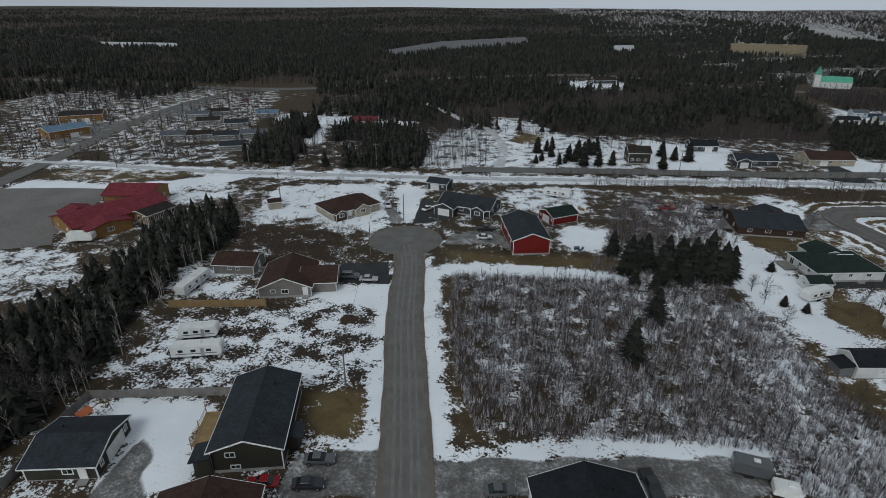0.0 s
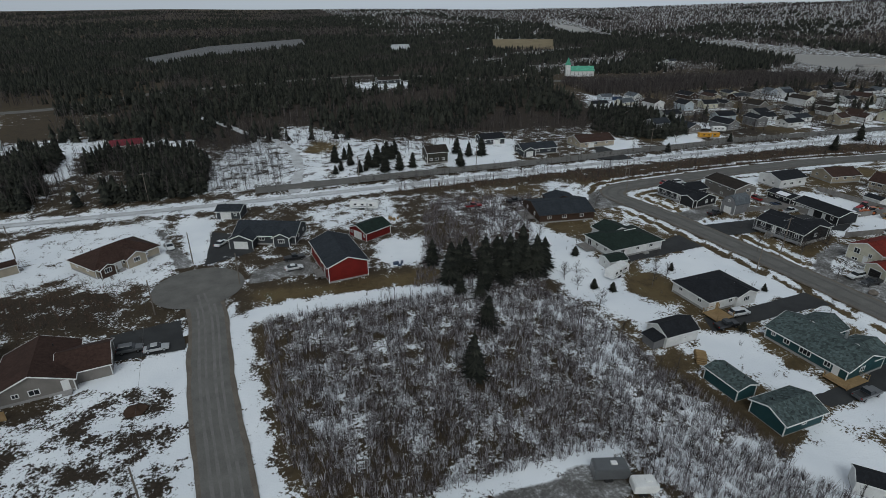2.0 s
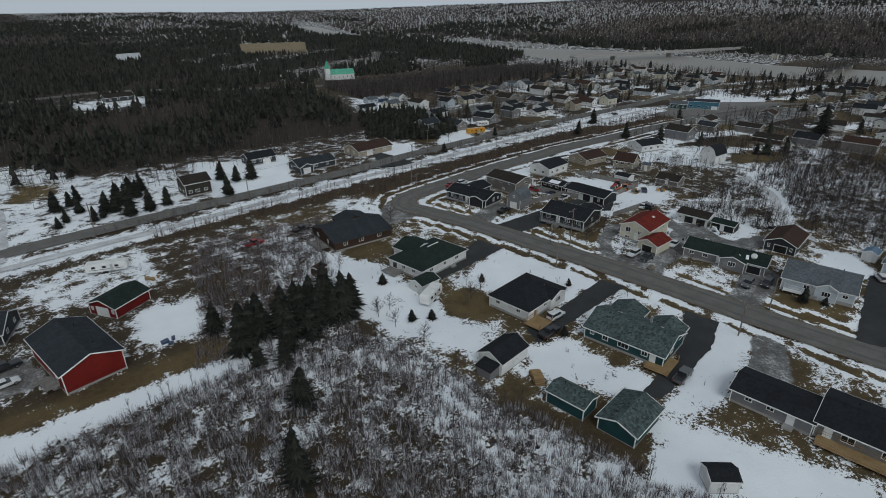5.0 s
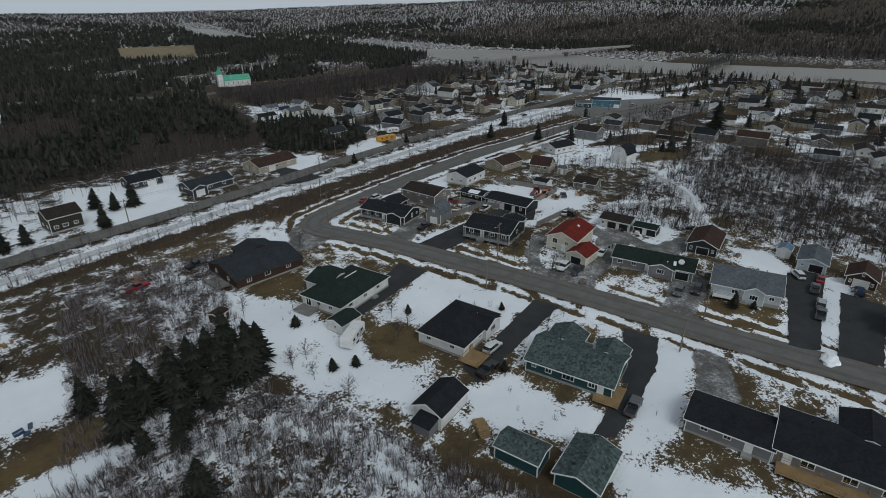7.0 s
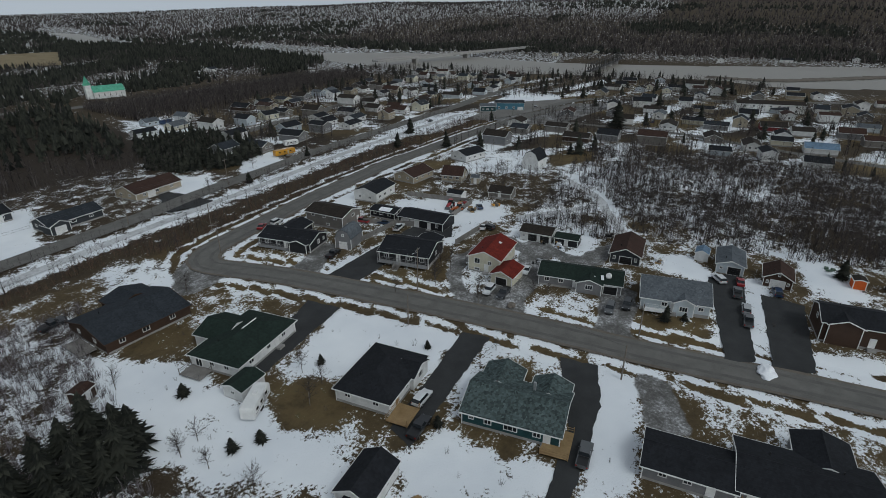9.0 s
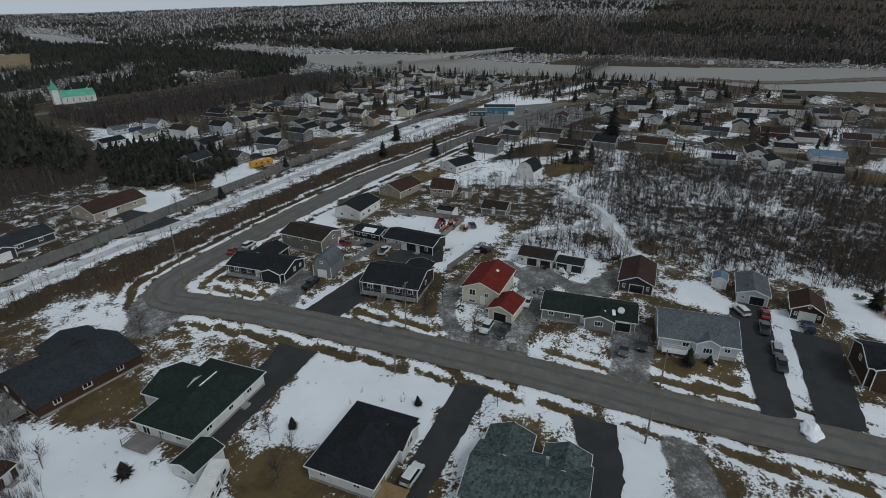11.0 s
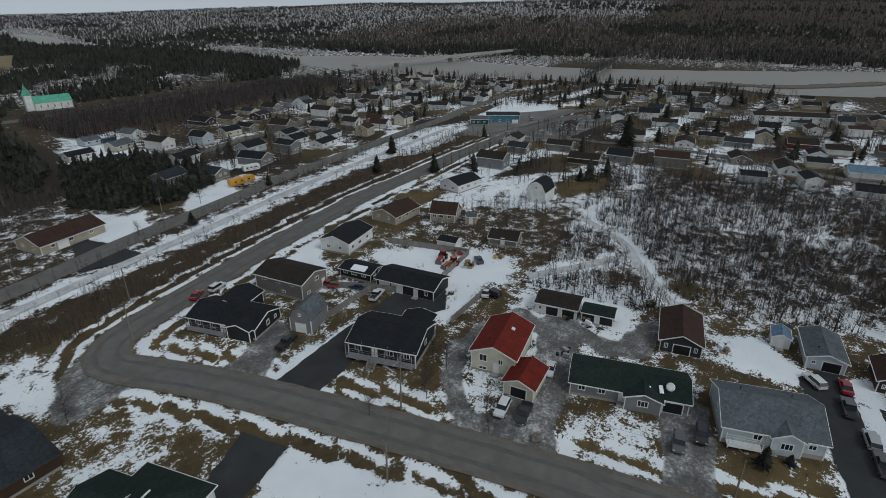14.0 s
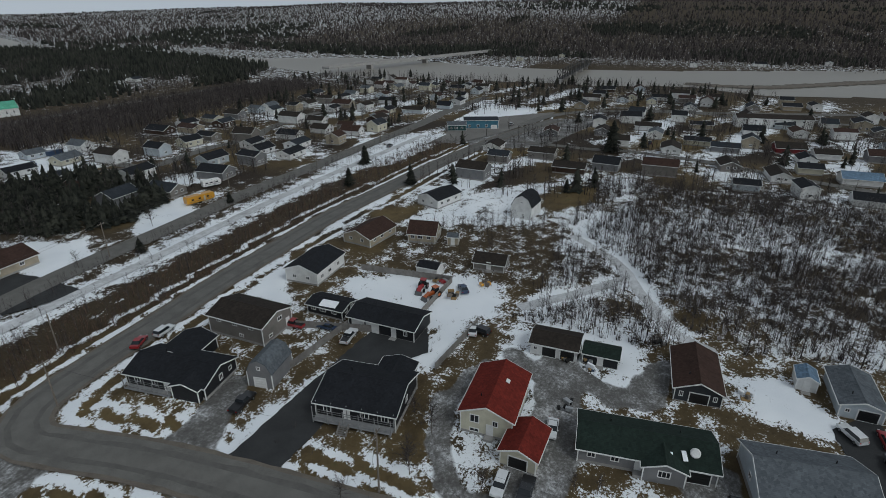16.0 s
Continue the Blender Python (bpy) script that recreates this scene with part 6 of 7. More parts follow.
full_spruce = [spruce_shape(80 + i, 24, 18, 0.21) for i in range(7)]
full_bare = [bare_shape(90 + i, 38, 5, 0.010, 0.46) for i in range(5)]
SPRUCES = ((31, 125, 10), (33, 131, 9), (36, 128, 8), (40, 126, 9), (42, 131, 10), (45, 128, 10), (47, 124, 8), (50, 129, 9), (53, 124, 11), (56, 130, 9), (38, 134, 7), (34, 104, 8.5), (26, 88, 9), (27, 93, 7), (29, 136, 8), (36, 116, 6), (50, 135, 8),
           (85.2, 89.5, 2.6), (268, 221, 9), (238, 208, 8), (250, 187, 9), (203, 234, 5), (337, 128, 16), (161, 224, 5), (138.5, 64, 4.4), (141, 60.5, 2.2), (62, 213 + 12, 8), (30, 224, 9), (36, 226, 8), (42, 228, 7), (66, 246, 8), (70, 240, 7), (76, 240, 9),
           *[(10 + 30 * ((i * 0.618) % 1), 226 + 26 * ((i * 0.382 + i * i * 0.17) % 1), 4 + 4.5 * abs(math.sin(i * 1.3))) for i in range(16)], *[(32 + 26 * ((i * 0.618) % 1), 119 + 17 * ((i * 0.27 + i * i * 0.13) % 1), 6 + 4 * abs(math.sin(i * 1.7))) for i in range(12)], (180, 20, 7), (184, 12, 8), (186, 0, 9), (190, 8, 7), (182, 30, 6), (64, 114, 3), (68, 112, 2.6), (88, 118, 2.4), (103, 103, 2.2))
for i, (x, y, hgt) in enumerate(SPRUCES):
    tree_thing("spruce_tree", "dark green spruce with drooping branches" if hgt > 4 else "small dark garden conifer", full_spruce[i % 7], x, y, hgt, 1.5 if hgt > 4 else 1.9, SPRUCE)
tree_thing("spruce_tree", "squat blue spruce standing in the snow", full_spruce[0], 68.3, 132.5, 3.0, 2.2, SPRUCE)
BARES = ((78.1, 111.3, 6), (83.6, 113.6, 5), (84.1, 119.1, 5.5), (56.5, 156.9, 5), (63.0, 144.6, 5), (118.2, 122.1, 5), (91.9, 164.9, 6), (135.6, 117.0, 7), (128.2, 117.4, 6), (137.0, 120.9, 6),
         (126.7, 116.0, 6), (223.6, 144.5, 6), (59.7, 121.4, 4), (62.6, 120.6, 4), (59.1, 119.9, 4.5), (59.9, 114.3, 4), (60.6, 105.2, 5), (-76.2, 57.0, 9), (-78.9, 62.3, 10), (-72.1, 57.6, 9), (-70.4, 65.1, 9), (109.5, 90.9, 3), (57.3, 127.4, 4),
         (134.7, 93.4, 3.5), (135.7, 90.3, 3.5), (128.1, 105.1, 5), (146.9, 229.8, 5), (176.1, 239.5, 6), (143.6, 193.0, 5), (220.4, 277.7, 6), (124.3, 102.8, 4))
for i, (x, y, hgt) in enumerate(BARES):
    tree_thing("bare_tree", "leafless grey garden tree with thin branches", full_bare[i % 5], x, y, hgt, 1.3, BARK, 0.07)


# ---- vehicles ----
PAINT = {k: gloss(k + "_car_paint", c, 0.28, 0.1, 0.6) for k, c in dict(white=(0.72, 0.73, 0.74), black=(0.018, 0.019, 0.022), grey=(0.10, 0.105, 0.11), silver=(0.42, 0.43, 0.44),
         red=(0.32, 0.02, 0.025), blue=(0.02, 0.045, 0.10), yellow=(0.62, 0.30, 0.03), orange=(0.50, 0.12, 0.03), green=(0.05, 0.10, 0.06)).items()}


def car(label, x, y, yaw, kind, paint):
    """A car with its nose along its own x."""
    c = tagged(empty("car" if kind != "pickup" else "pickup_truck", pose(x, y, 0.06, 0, 0, yaw)), label, "car" if kind != "pickup" else "truck")
    L, W = {"sedan": (4.6, 1.8), "suv": (4.6, 1.9), "pickup": (5.6, 1.95)}[kind]
    a = L / 2
    if kind == "sedan":
        low = [(-a, 0.35), (a, 0.35), (a, 0.62), (a - 0.25, 0.78), (a * 0.42, 0.92), (-a * 0.62, 0.98), (-a + 0.05, 0.92)]
        cab = [(a * 0.42, 0.9), (a * 0.1, 1.38), (-a * 0.38, 1.42), (-a * 0.72, 0.96)]
    elif kind == "suv":
        low = [(-a, 0.4), (a, 0.4), (a, 0.75), (a - 0.2, 0.95), (a * 0.45, 1.05), (-a + 0.03, 1.08)]
        cab = [(a * 0.45, 1.02), (a * 0.2, 1.62), (-a * 0.82, 1.66), (-a + 0.06, 1.06)]
    else:
        low = [(-a, 0.5), (a, 0.5), (a, 0.9), (a - 0.2, 1.08), (a * 0.35, 1.12), (-a * 0.2, 1.15), (-a, 1.15)]
        cab = [(a * 0.38, 1.1), (a * 0.18, 1.75), (-a * 0.22, 1.78), (-a * 0.28, 1.12)]
    def body_bm():
        bm = prism(low, "y", -W / 2, W / 2)
        bmesh.ops.bevel(bm, geom=bm.edges[:], offset=0.07, segments=2, affect="EDGES")
        return bm
    def cab_bm(k, rise):
        bm = prism(cab, "y", -W / 2 + 0.08, W / 2 - 0.08)
        for v in bm.verts:
            if v.co.z > 1.2:
                v.co.y *= 0.84
            v.co.x *= k
            v.co.z += rise
        return bm
    def add(name, key, make, material, m=None, label_=""):
        ob = new(name, shared((name, kind, key), make, material))
        ob.parent = c
        if m:
            ob.matrix_basis = m
        return ob
    add("body", paint, body_bm, PAINT[paint])
    add("glasshouse", "g", lambda: cab_bm(1.0, 0.0), GLASS)
    rx0, rx1, rz = cab[2][0], cab[1][0], max(cab[1][1], cab[2][1])
    add("roof_panel", paint, lambda: box(((rx0 + rx1) / 2, 0, rz - 0.0), (rx1 - rx0 + 0.12, W * 0.78, 0.07), bevel=0.03), PAINT[paint])
    for s in (-1, 1):
        for q in (-0.62, 0.62):
            w = add("wheel", "w", lambda: cylinder((0, -0.11, 0), (0, 0.11, 0), 0.34, 0.34, 14), RUBBER, pose(q * a, s * (W / 2 - 0.1), 0.34))
            rim = new("rim", shared(("rim", kind), lambda: cylinder((0, -0.12, 0), (0, 0.12, 0), 0.21, 0.21, 10), CHROME))
            rim.parent = w
        add("headlight", "h", lambda: box((0, 0, 0), (0.08, 0.36, 0.16), bevel=0.03), LAMP_CLEAR, pose(a - 0.02, s * W * 0.36, 0.7 if kind == "sedan" else 0.85))
        add("tail_lamp", "t", lambda: box((0, 0, 0), (0.08, 0.26, 0.2), bevel=0.03), LAMP_RED, pose(-a, s * W * 0.4, 0.78 if kind == "sedan" else 0.95))
        add("mirror", paint, lambda: box((0, 0, 0), (0.14, 0.2, 0.13), bevel=0.03), PAINT[paint], pose(a * 0.3, s * (W / 2 + 0.08), cab[0][1] + 0.1))
    if kind == "pickup":
        add("cargo_bed", "b", lambda: box((-a * 0.64, 0, 1.13), (a * 0.66, W - 0.35, 0.08)), BLACKPAINT)
        add("bumper", "b", lambda: box((a + 0.04, 0, 0.6), (0.12, W * 0.95, 0.2), bevel=0.03), CHROME)
    return c


for lab, x, y, yaw, kind, paint in (
        ("dark grey sedan parked on gravel", -24.7, 55.1, 10, "sedan", "grey"), ("black sedan parked on gravel", -24.7, 50.5, 10, "sedan", "black"), ("red sedan beside the dark house", -31.2, 49.8, 190, "sedan", "red"),
        ("dark grey sedan on the icy yard", 2.2, 53.2, 10, "sedan", "grey"), ("grey car in the asphalt driveway", -37.4, 112.8, 8, "suv", "grey"), ("silver car in the asphalt driveway", -32.5, 112.0, 8, "sedan", "silver"),
        ("white car in the gravel drive", -6.1, 142.1, 12, "sedan", "white"), ("dark pickup in the gravel drive", -6.0, 148.1, 12, "pickup", "black"), ("silver car beside the bungalow", -54.9, 107.8, 0, "sedan", "silver"),
        ("black pickup beside the black-roofed house", 23.4, 57.1, -78, "pickup", "black"), ("white car beside the garage", -26.2, 163.1, 60, "sedan", "white"), ("white car on the bungalow's drive", -39.9, 164.2, -70, "sedan", "white"),
        ("white car in the asphalt driveway", 89.2, 95.3, 3, "suv", "white"), ("black pickup in the asphalt driveway", 82.9, 91.7, 5, "pickup", "black"), ("grey pickup in the driveway of the teal house", 91.0, 66.8, 8, "pickup", "grey"),
        ("white car before the red-roofed garage", 130.4, 103.1, 185, "suv", "white"), ("black pickup before the red-roofed garage", 130.8, 99.4, 185, "pickup", "black"), ("white sedan on the gravel loop", 144.9, 99.7, 190, "sedan", "white"),
        ("white car before the pale blue garage", 165.2, 56.4, 35, "suv", "white"), ("red car in the long driveway", 166.1, 51.6, 6, "sedan", "red"), ("dark pickup in the long driveway", 159.5, 51.7, 5, "pickup", "grey"),
        ("silver car in the long driveway", 152.2, 49.3, 5, "suv", "silver"), ("dark grey pickup in the long driveway", 146.8, 48.5, 5, "pickup", "grey"), ("dark blue car before the brown garage", 164.7, 43.6, 10, "suv", "blue"),
        ("dark car with a frosted roof", 136.7, 75.7, 186, "suv", "grey"), ("black jeep with a snowy hood", 140.4, 72.8, 186, "suv", "black"), ("white pickup in the asphalt yard", 151.9, 145.3, 12, "pickup", "white"),
        ("dark green pickup beside the barn", 126.7, 149.6, 10, "pickup", "black"), ("black pickup on the snowy yard", 67.9, 177.3, 14, "pickup", "black"), ("red pickup behind the brown house", 150.4, 159.0, 95, "pickup", "red"),
        ("white van beside the corner house", 136.0, 181.8, 8, "suv", "white"), ("red car beside the corner house", 130.8, 182.8, 30, "sedan", "red"), ("blue car in the junk yard", 181.6, 132.8, 40, "sedan", "blue"),
        ("dark car in the yard", 153.0, 151.8, 95, "sedan", "blue"), ("old dark car behind the fence", 166.3, 121.7, 80, "suv", "black"), ("white car among snowy junk", 165.9, 123.2, 20, "sedan", "white"),
        ("red car in the snowy yard", 52.4, 175.3, 5, "pickup", "red"), ("dark pickup in the snowy yard", 67.5, 176.5, 5, "pickup", "black"), ("dark car on the highway lot", 299.9, 228.3, 10, "sedan", "grey"),
        ("blue car by the river road", 363.1, 113.9, 10, "sedan", "blue"), ("dark car by the town hall", 376.4, 192.8, 10, "suv", "silver"), ("white car at the junction", -179.8, 340.6, 10, "suv", "white"), ("red truck at the junction", -183.1, 351.3, 0, "pickup", "red")):
    car(lab, x, y, yaw, kind, paint)


def camper(label, x, y, yaw, L, W=2.5, H=2.9, name="camper", stripe=True, paint=WHITE):
    """A travel trailer with windows, wheels and hitch."""
    c = tagged(empty(name, pose(x, y, 0, 0, 0, yaw)), label, "trailer")
    a = L / 2
    prof = [(-a, 0.6), (a - 0.5, 0.6), (a, 1.1), (a, H - 0.5), (a - 0.4, H), (-a + 0.2, H), (-a, H - 0.25)]
    bm = prism(prof, "y", -W / 2, W / 2)
    bmesh.ops.bevel(bm, geom=bm.edges[:], offset=0.08, segments=2, affect="EDGES")
    part("body", bm, paint, c)
    for s in (-1, 1):
        for u in (-0.3, 0.3):
            w = part("wheel", cylinder((u - 0.4, s * (W / 2 - 0.25), 0.36), (u - 0.4, s * (W / 2 - 0.02), 0.36), 0.36, 0.36, 12), RUBBER, c)
        if stripe:
            for u in (-0.6, -0.1, 0.5):
                part("window", box((u * a, s * (W / 2 + 0.01), 1.9), (0.9, 0.04, 0.55)), GLASS, c)
            part("stripe", box((0, s * (W / 2 + 0.008), 1.25), (L * 0.8, 0.03, 0.14)), PAINT["grey"], c)
            part("door", box((a * 0.25, s * (W / 2 + 0.012), 1.55), (0.65, 0.03, 1.7)), GALV, c)
    part("hitch", box((a + 0.6, 0, 0.55), (1.3, 0.12, 0.1)), BLACKPAINT, c)
    part("roof_unit", box((0.4, 0, H + 0.13), (0.9, 0.7, 0.26), bevel=0.05), WHITE, c)
    return c


camper("white travel trailer parked on patchy snow", -57.0, 77.4, 15, 9.4)
camper("white travel trailer parked on patchy snow", -60.2, 83.4, 17, 7.6)
camper("white fifth-wheel trailer beside a fence", -73.0, 102.8, 87, 10.5)
camper("white travel trailer near the trail", 16.8, 183.0, -20, 9.6)
camper("white box trailer beside the hall", -119.2, 123.2, 12, 7.0, stripe=False)
camper("dark enclosed trailer with a pale roof on the icy yard", 38.4, 62.1, -12, 5.2, 2.4, 2.5, stripe=False, paint=PAINT["grey"])
camper("small pale trailer at the yard's edge", 41.8, 58.6, -12, 3.6, 2.2, 2.0, stripe=False)
camper("white travel trailer beside the green shed", 72.9, 118.8, 28, 7.4)
camper("white travel trailer by the highway", 214.1, 255.8, -20, 7.0)
camper("white travel trailer in the salvage yard", 212.3, 342.5, 4, 7.5)
camper("long white coach on the far road", 452.0, 469.7, -8, 12.0, 2.6, 3.2)
bus = camper("yellow school bus parked beside the highway", 199, 244.6, -10, 10.5, 2.5, 3.0, "school_bus", True, PAINT["yellow"])
camper("blue box body in the salvage yard", 214.9, 360.0, 6, 7.0, 2.5, 2.8, "truck_body", False, PAINT["blue"])


# ---- poles and wires ----
def utility_pole(x, y, height=10.5, lean=0.0, arm=True, lamp=False):
    p = tagged(empty("utility_pole", pose(x, y, 0, lean, lean / 2, 8)), "weathered wooden utility pole" + (" with a street lamp" if lamp else " with a crossarm" if arm else ""), "pole")
    part("post", cylinder((0, 0, -0.2), (0, 0, height), 0.16, 0.11, 9), POLEWOOD, p)
    if arm:
        part("crossarm", box((0, 0, height - 0.6), (2.2, 0.11, 0.13)), POLEWOOD, p)
        for u in (-1, -0.45, 0.45, 1):
            part("insulator", cylinder((u, 0, height - 0.53), (u, 0, height - 0.33), 0.05, 0.03, 6), GALV, p)
    if lamp:
        part("lamp_arm", cylinder((0, 0, height - 1.2), (-2.0, 0, height - 0.6), 0.04, 0.03, 6), GALV, p)
        part("lamp_head", box((-2.3, 0, height - 0.58), (0.6, 0.25, 0.14), bevel=0.04), GALV, p)
    return p


for x, y, hh, lamp in ((122, 118.3, 11.5, True), (112, 178.5, 9.5, True), (108.3, 111.5, 7.5, False), (113.3, 67, 7.5, False), (129, 67.5, 8, False), (-25.8, 71.7, 8.5, False), (-36, 127, 8.5, False), (-19, 137, 8.5, True), (-32, 152, 9, False), (-79, 167, 9.5, False), (122, 195.5, 8.5, False)):
    utility_pole(x, y, hh, 1.0 if lamp else 0.5, hh > 9, lamp)
trail_poles = [(-160, 192), (-108, 203), (-55, 208), (18, 212), (66, 216), (111, 222), (155, 229), (205, 235.5), (255, 237.5), (305, 237)]
for x, y in trail_poles:
    utility_pole(x, y, 10.5, 0.4)


def wire(a, b, sag=0.8, r=0.018):
    bm = bmesh.new()
    a, b = Vector(a), Vector(b)
    pts = [a.lerp(b, i / 8) - Vector((0, 0, sag * 4 * (i / 8) * (1 - i / 8))) for i in range(9)]
    side = (b - a).cross(Vector((0, 0, 1))).normalized() * r
    up = Vector((0, 0, r))
    rows = [[bm.verts.new(p + v) for v in (side, up, -side, -up)] for p in pts]
    for p, q in zip(rows, rows[1:]):
        for k in range(4):
            bm.faces.new((p[k], p[(k + 1) % 4], q[(k + 1) % 4], q[k]))
    return tagged(part("cable", bm, BLACKPAINT), "thin black overhead cable slung between poles", "cable", "overhead cables")


for (x0, y0), (x1, y1) in zip(trail_poles, trail_poles[1:]):
    for u in (-0.9, 0.9):
        wire((x0 + u * 0.2, y0 + u, 10.2), (x1 + u * 0.2, y1 + u, 10.2))
for (x0, y0, z0), (x1, y1, z1) in (((112, 178.5, 8.8), (122, 118.3, 10.8)), ((122, 118.3, 10.8), (129, 67.5, 7.6)), ((-25.8, 71.7, 8.2), (-36, 127, 8.2)), ((-36, 127, 8.2), (-32, 152, 8.7)), ((122, 118.3, 10.5), (108.3, 111.5, 7.2)), ((122, 118.3, 10.0), (113.3, 67, 7.2)), ((112, 178.5, 8.6), (111, 222, 10))):
    wire((x0, y0, z0), (x1, y1, z1), 1.0)


# ---- fences, decks and garden things ----
def fence(label, points, height, material, panel=2.4):
    f = tagged(empty("fence", pose(*points[0], 0)), label, "fence")
    o = Vector((*points[0], 0))
    for (x0, y0), (x1, y1) in zip(points, points[1:]):
        d = Vector((x1 - x0, y1 - y0, 0))
        k = max(1, round(d.length / panel))
        ang = math.degrees(math.atan2(d.y, d.x))
        for i in range(k):
            c = Vector((x0, y0, 0)) + d * ((i + 0.5) / k) - o
            ob = new("panel", shared(("panel", round(d.length / k, 2), height, material.name), lambda: fence_panel(d.length / k, height), material))
            ob.parent, ob.matrix_basis = f, pose(c.x, c.y, random.uniform(-0.04, 0.03), 0, random.uniform(-0.6, 0.6), ang)
            c = Vector((x0, y0, 0)) + d * (i / k) - o
            p = new("post", shared(("post", height, material.name), lambda: box((0, 0, height / 2), (0.11, 0.11, height + 0.15)), material))
            p.parent, p.matrix_basis = f, pose(c.x, c.y, 0)
    return f


def fence_panel(length, height):
    """Overlapping upright boards as one folded sheet."""
    k = int(length / 0.16)
    front = [(-length / 2 + length * i / k + d, 0.012 if i % 2 else -0.018) for i in range(k) for d in (0.0, length / k - 0.02)]
    loop = front + [(u, v - 0.03) for u, v in front[::-1]]
    bm = bmesh.new()
    lo, hi = [bm.verts.new((u, v, 0.05)) for u, v in loop], [bm.verts.new((u, v, height)) for u, v in loop]
    for i in range(len(loop)):
        bm.faces.new((lo[i], lo[(i + 1) % len(loop)], hi[(i + 1) % len(loop)], hi[i]))
    bm.faces.new(hi)
    bmesh.ops.recalc_face_normals(bm, faces=bm.faces[:])
    return bm


fence("new cedar plank fence behind the brown-roofed house", [(-73.2, 92.9), (-52.0, 96.6)], 1.9, PLANK)
fence("grey weathered board fence round the snowy yard", [(-44.8, 67.3), (-68.6, 62.9), (-68.5, 56.2), (-66.7, 43.7)], 1.8, GREYWOOD)
fence("grey weathered board fence round the junk yard", [(149.6, 160.6), (158.6, 135.9), (184.3, 137.2), (179.9, 161.7)], 1.8, GREYWOOD)
fence("dark board fence beside the asphalt yard", [(150.7, 124.3), (169.1, 123.5)], 1.7, GREYWOOD)
fence("dark board fence beside the barn", [(138.1, 149.3), (156.5, 148.4)], 1.7, GREYWOOD)


def lumps(name, label, cat, x, y, items, material):
    """A heap of bevelled pieces as one thing with parts."""
    h = tagged(empty(name, pose(x, y, 0)), label, cat)
    r = random.Random(int(x * 13 + y))
    for i in range(items):
        s = (r.uniform(0.5, 1.6), r.uniform(0.4, 1.0), r.uniform(0.3, 0.9))
        part("piece", box((r.uniform(-1.6, 1.6), r.uniform(-1.2, 1.2), s[2] / 2 + 0.25 * (i // 3)), s, pose(0, 0, 0, r.uniform(-8, 8), r.uniform(-8, 8), r.uniform(0, 180)), 0.06), material if not isinstance(material, tuple) else material[i % len(material)], h)
    return h


def mound(name, label, cat, x, y, rx, ry, hgt, material):
    """A low uneven heap."""
    bm = bmesh.new()
    bmesh.ops.create_icosphere(bm, subdivisions=4, radius=1)
    for v in bm.verts:
        c = v.co.copy()
        k = 1 + 0.35 * noise.noise(c * 1.6 + Vector((x, y, 0))) + 0.18 * noise.noise(c * 4.5 + Vector((y, x, 3)))
        v.co = Vector((c.x * rx * k, c.y * ry * k, max(-0.1, c.z * hgt * k)))
    for f in bm.faces:
        f.smooth = True
    ob = part(name, bm, material)
    ob.location = (x, y, 0)
    return tagged(ob, label, cat)


def log_pile(x, y, yaw):
    h = tagged(empty("woodpile", pose(x, y, 0, 0, 0, yaw)), "pile of split brown logs on the grass", "logs")
    r = random.Random(3)
    for row in range(4):
        for i in range(11 - row):
            q = new("log", shared(("log", i % 3), lambda: cylinder((0, -0.9, 0), (0, 0.9, 0), 0.19, 0.17, 7), PLANK))
            q.parent, q.matrix_basis = h, pose((i - 5 + row / 2) * 0.38, r.uniform(-0.15, 0.15), 0.18 + row * 0.31, 0, 0, r.uniform(-5, 5))


log_pile(70.1, 83.3, 60)
lumps("scrap_heap", "heap of boats, tarps and scrap under snow", "scrap", 164.8, 98.1, 9, (SNOW, GALV, PAINT["blue"], PLANK))
lumps("scrap_heap", "rusty scrap and lumber on the snow", "scrap", 165.8, 103.5, 7, (GREYWOOD, PLANK, RUBBER))
lumps("firewood_heap", "snow-dusted firewood by the path", "logs", 179.3, 87.1, 8, (GREYWOOD, RUBBER))
lumps("scrap_heap", "junk and tyres behind the sheds", "scrap", 183.1, 139.8, 10, (PAINT["red"], RUBBER, GALV, PLANK))
lumps("scrap_heap", "rust-brown wagon parts on the snow", "scrap", 177.8, 134.0, 10, (POLEWOOD, RUBBER, PLANK))
lumps("scrap_heap", "yellow machine parts by the fence", "scrap", 186.8, 129.0, 6, (PAINT["yellow"], POLEWOOD))
lumps("scrap_heap", "salvage cars and scrap under snow", "scrap", 201.2, 352.0, 14, (PAINT["blue"], PAINT["grey"], RUBBER, SNOW))
lumps("scrap_heap", "scrap metal in the salvage yard", "scrap", 220.0, 329.1, 8, (PAINT["grey"], GALV, RUBBER))
lumps("lumber_stack", "fresh tan lumber on the snow", "lumber", 54.1, 181.1, 7, PLANK)
lumps("lumber_stack", "lumber and debris beside the trailer", "lumber", 25.1, 170.7, 6, PLANK)
lumps("garden_clutter", "bins and garden clutter on patchy snow", "clutter", 168.0, 71.1, 6, (PLANK, POLEWOOD, SNOW))
lumps("garden_clutter", "grey bins and clutter by the wall", "clutter", 151.7, 99.4, 5, (RUBBER, GALV))
for dx, dy, q in ((0, 0, 0.6), (1.4, 0.8, 0.5), (-1.2, 1.0, 0.45), (0.6, -1.3, 0.4)):
    bx0, by0 = 57.2, 73.2
    mound("boulder", "dark boulder in the snow", "rock", bx0 + dx, by0 + dy, q, q * 0.8, q * 0.7, RUBBER)
mound("boulder", "brown boulder beside the driveway", "rock", 127.2, 95.7, 1.0, 0.8, 0.9, POLEWOOD)
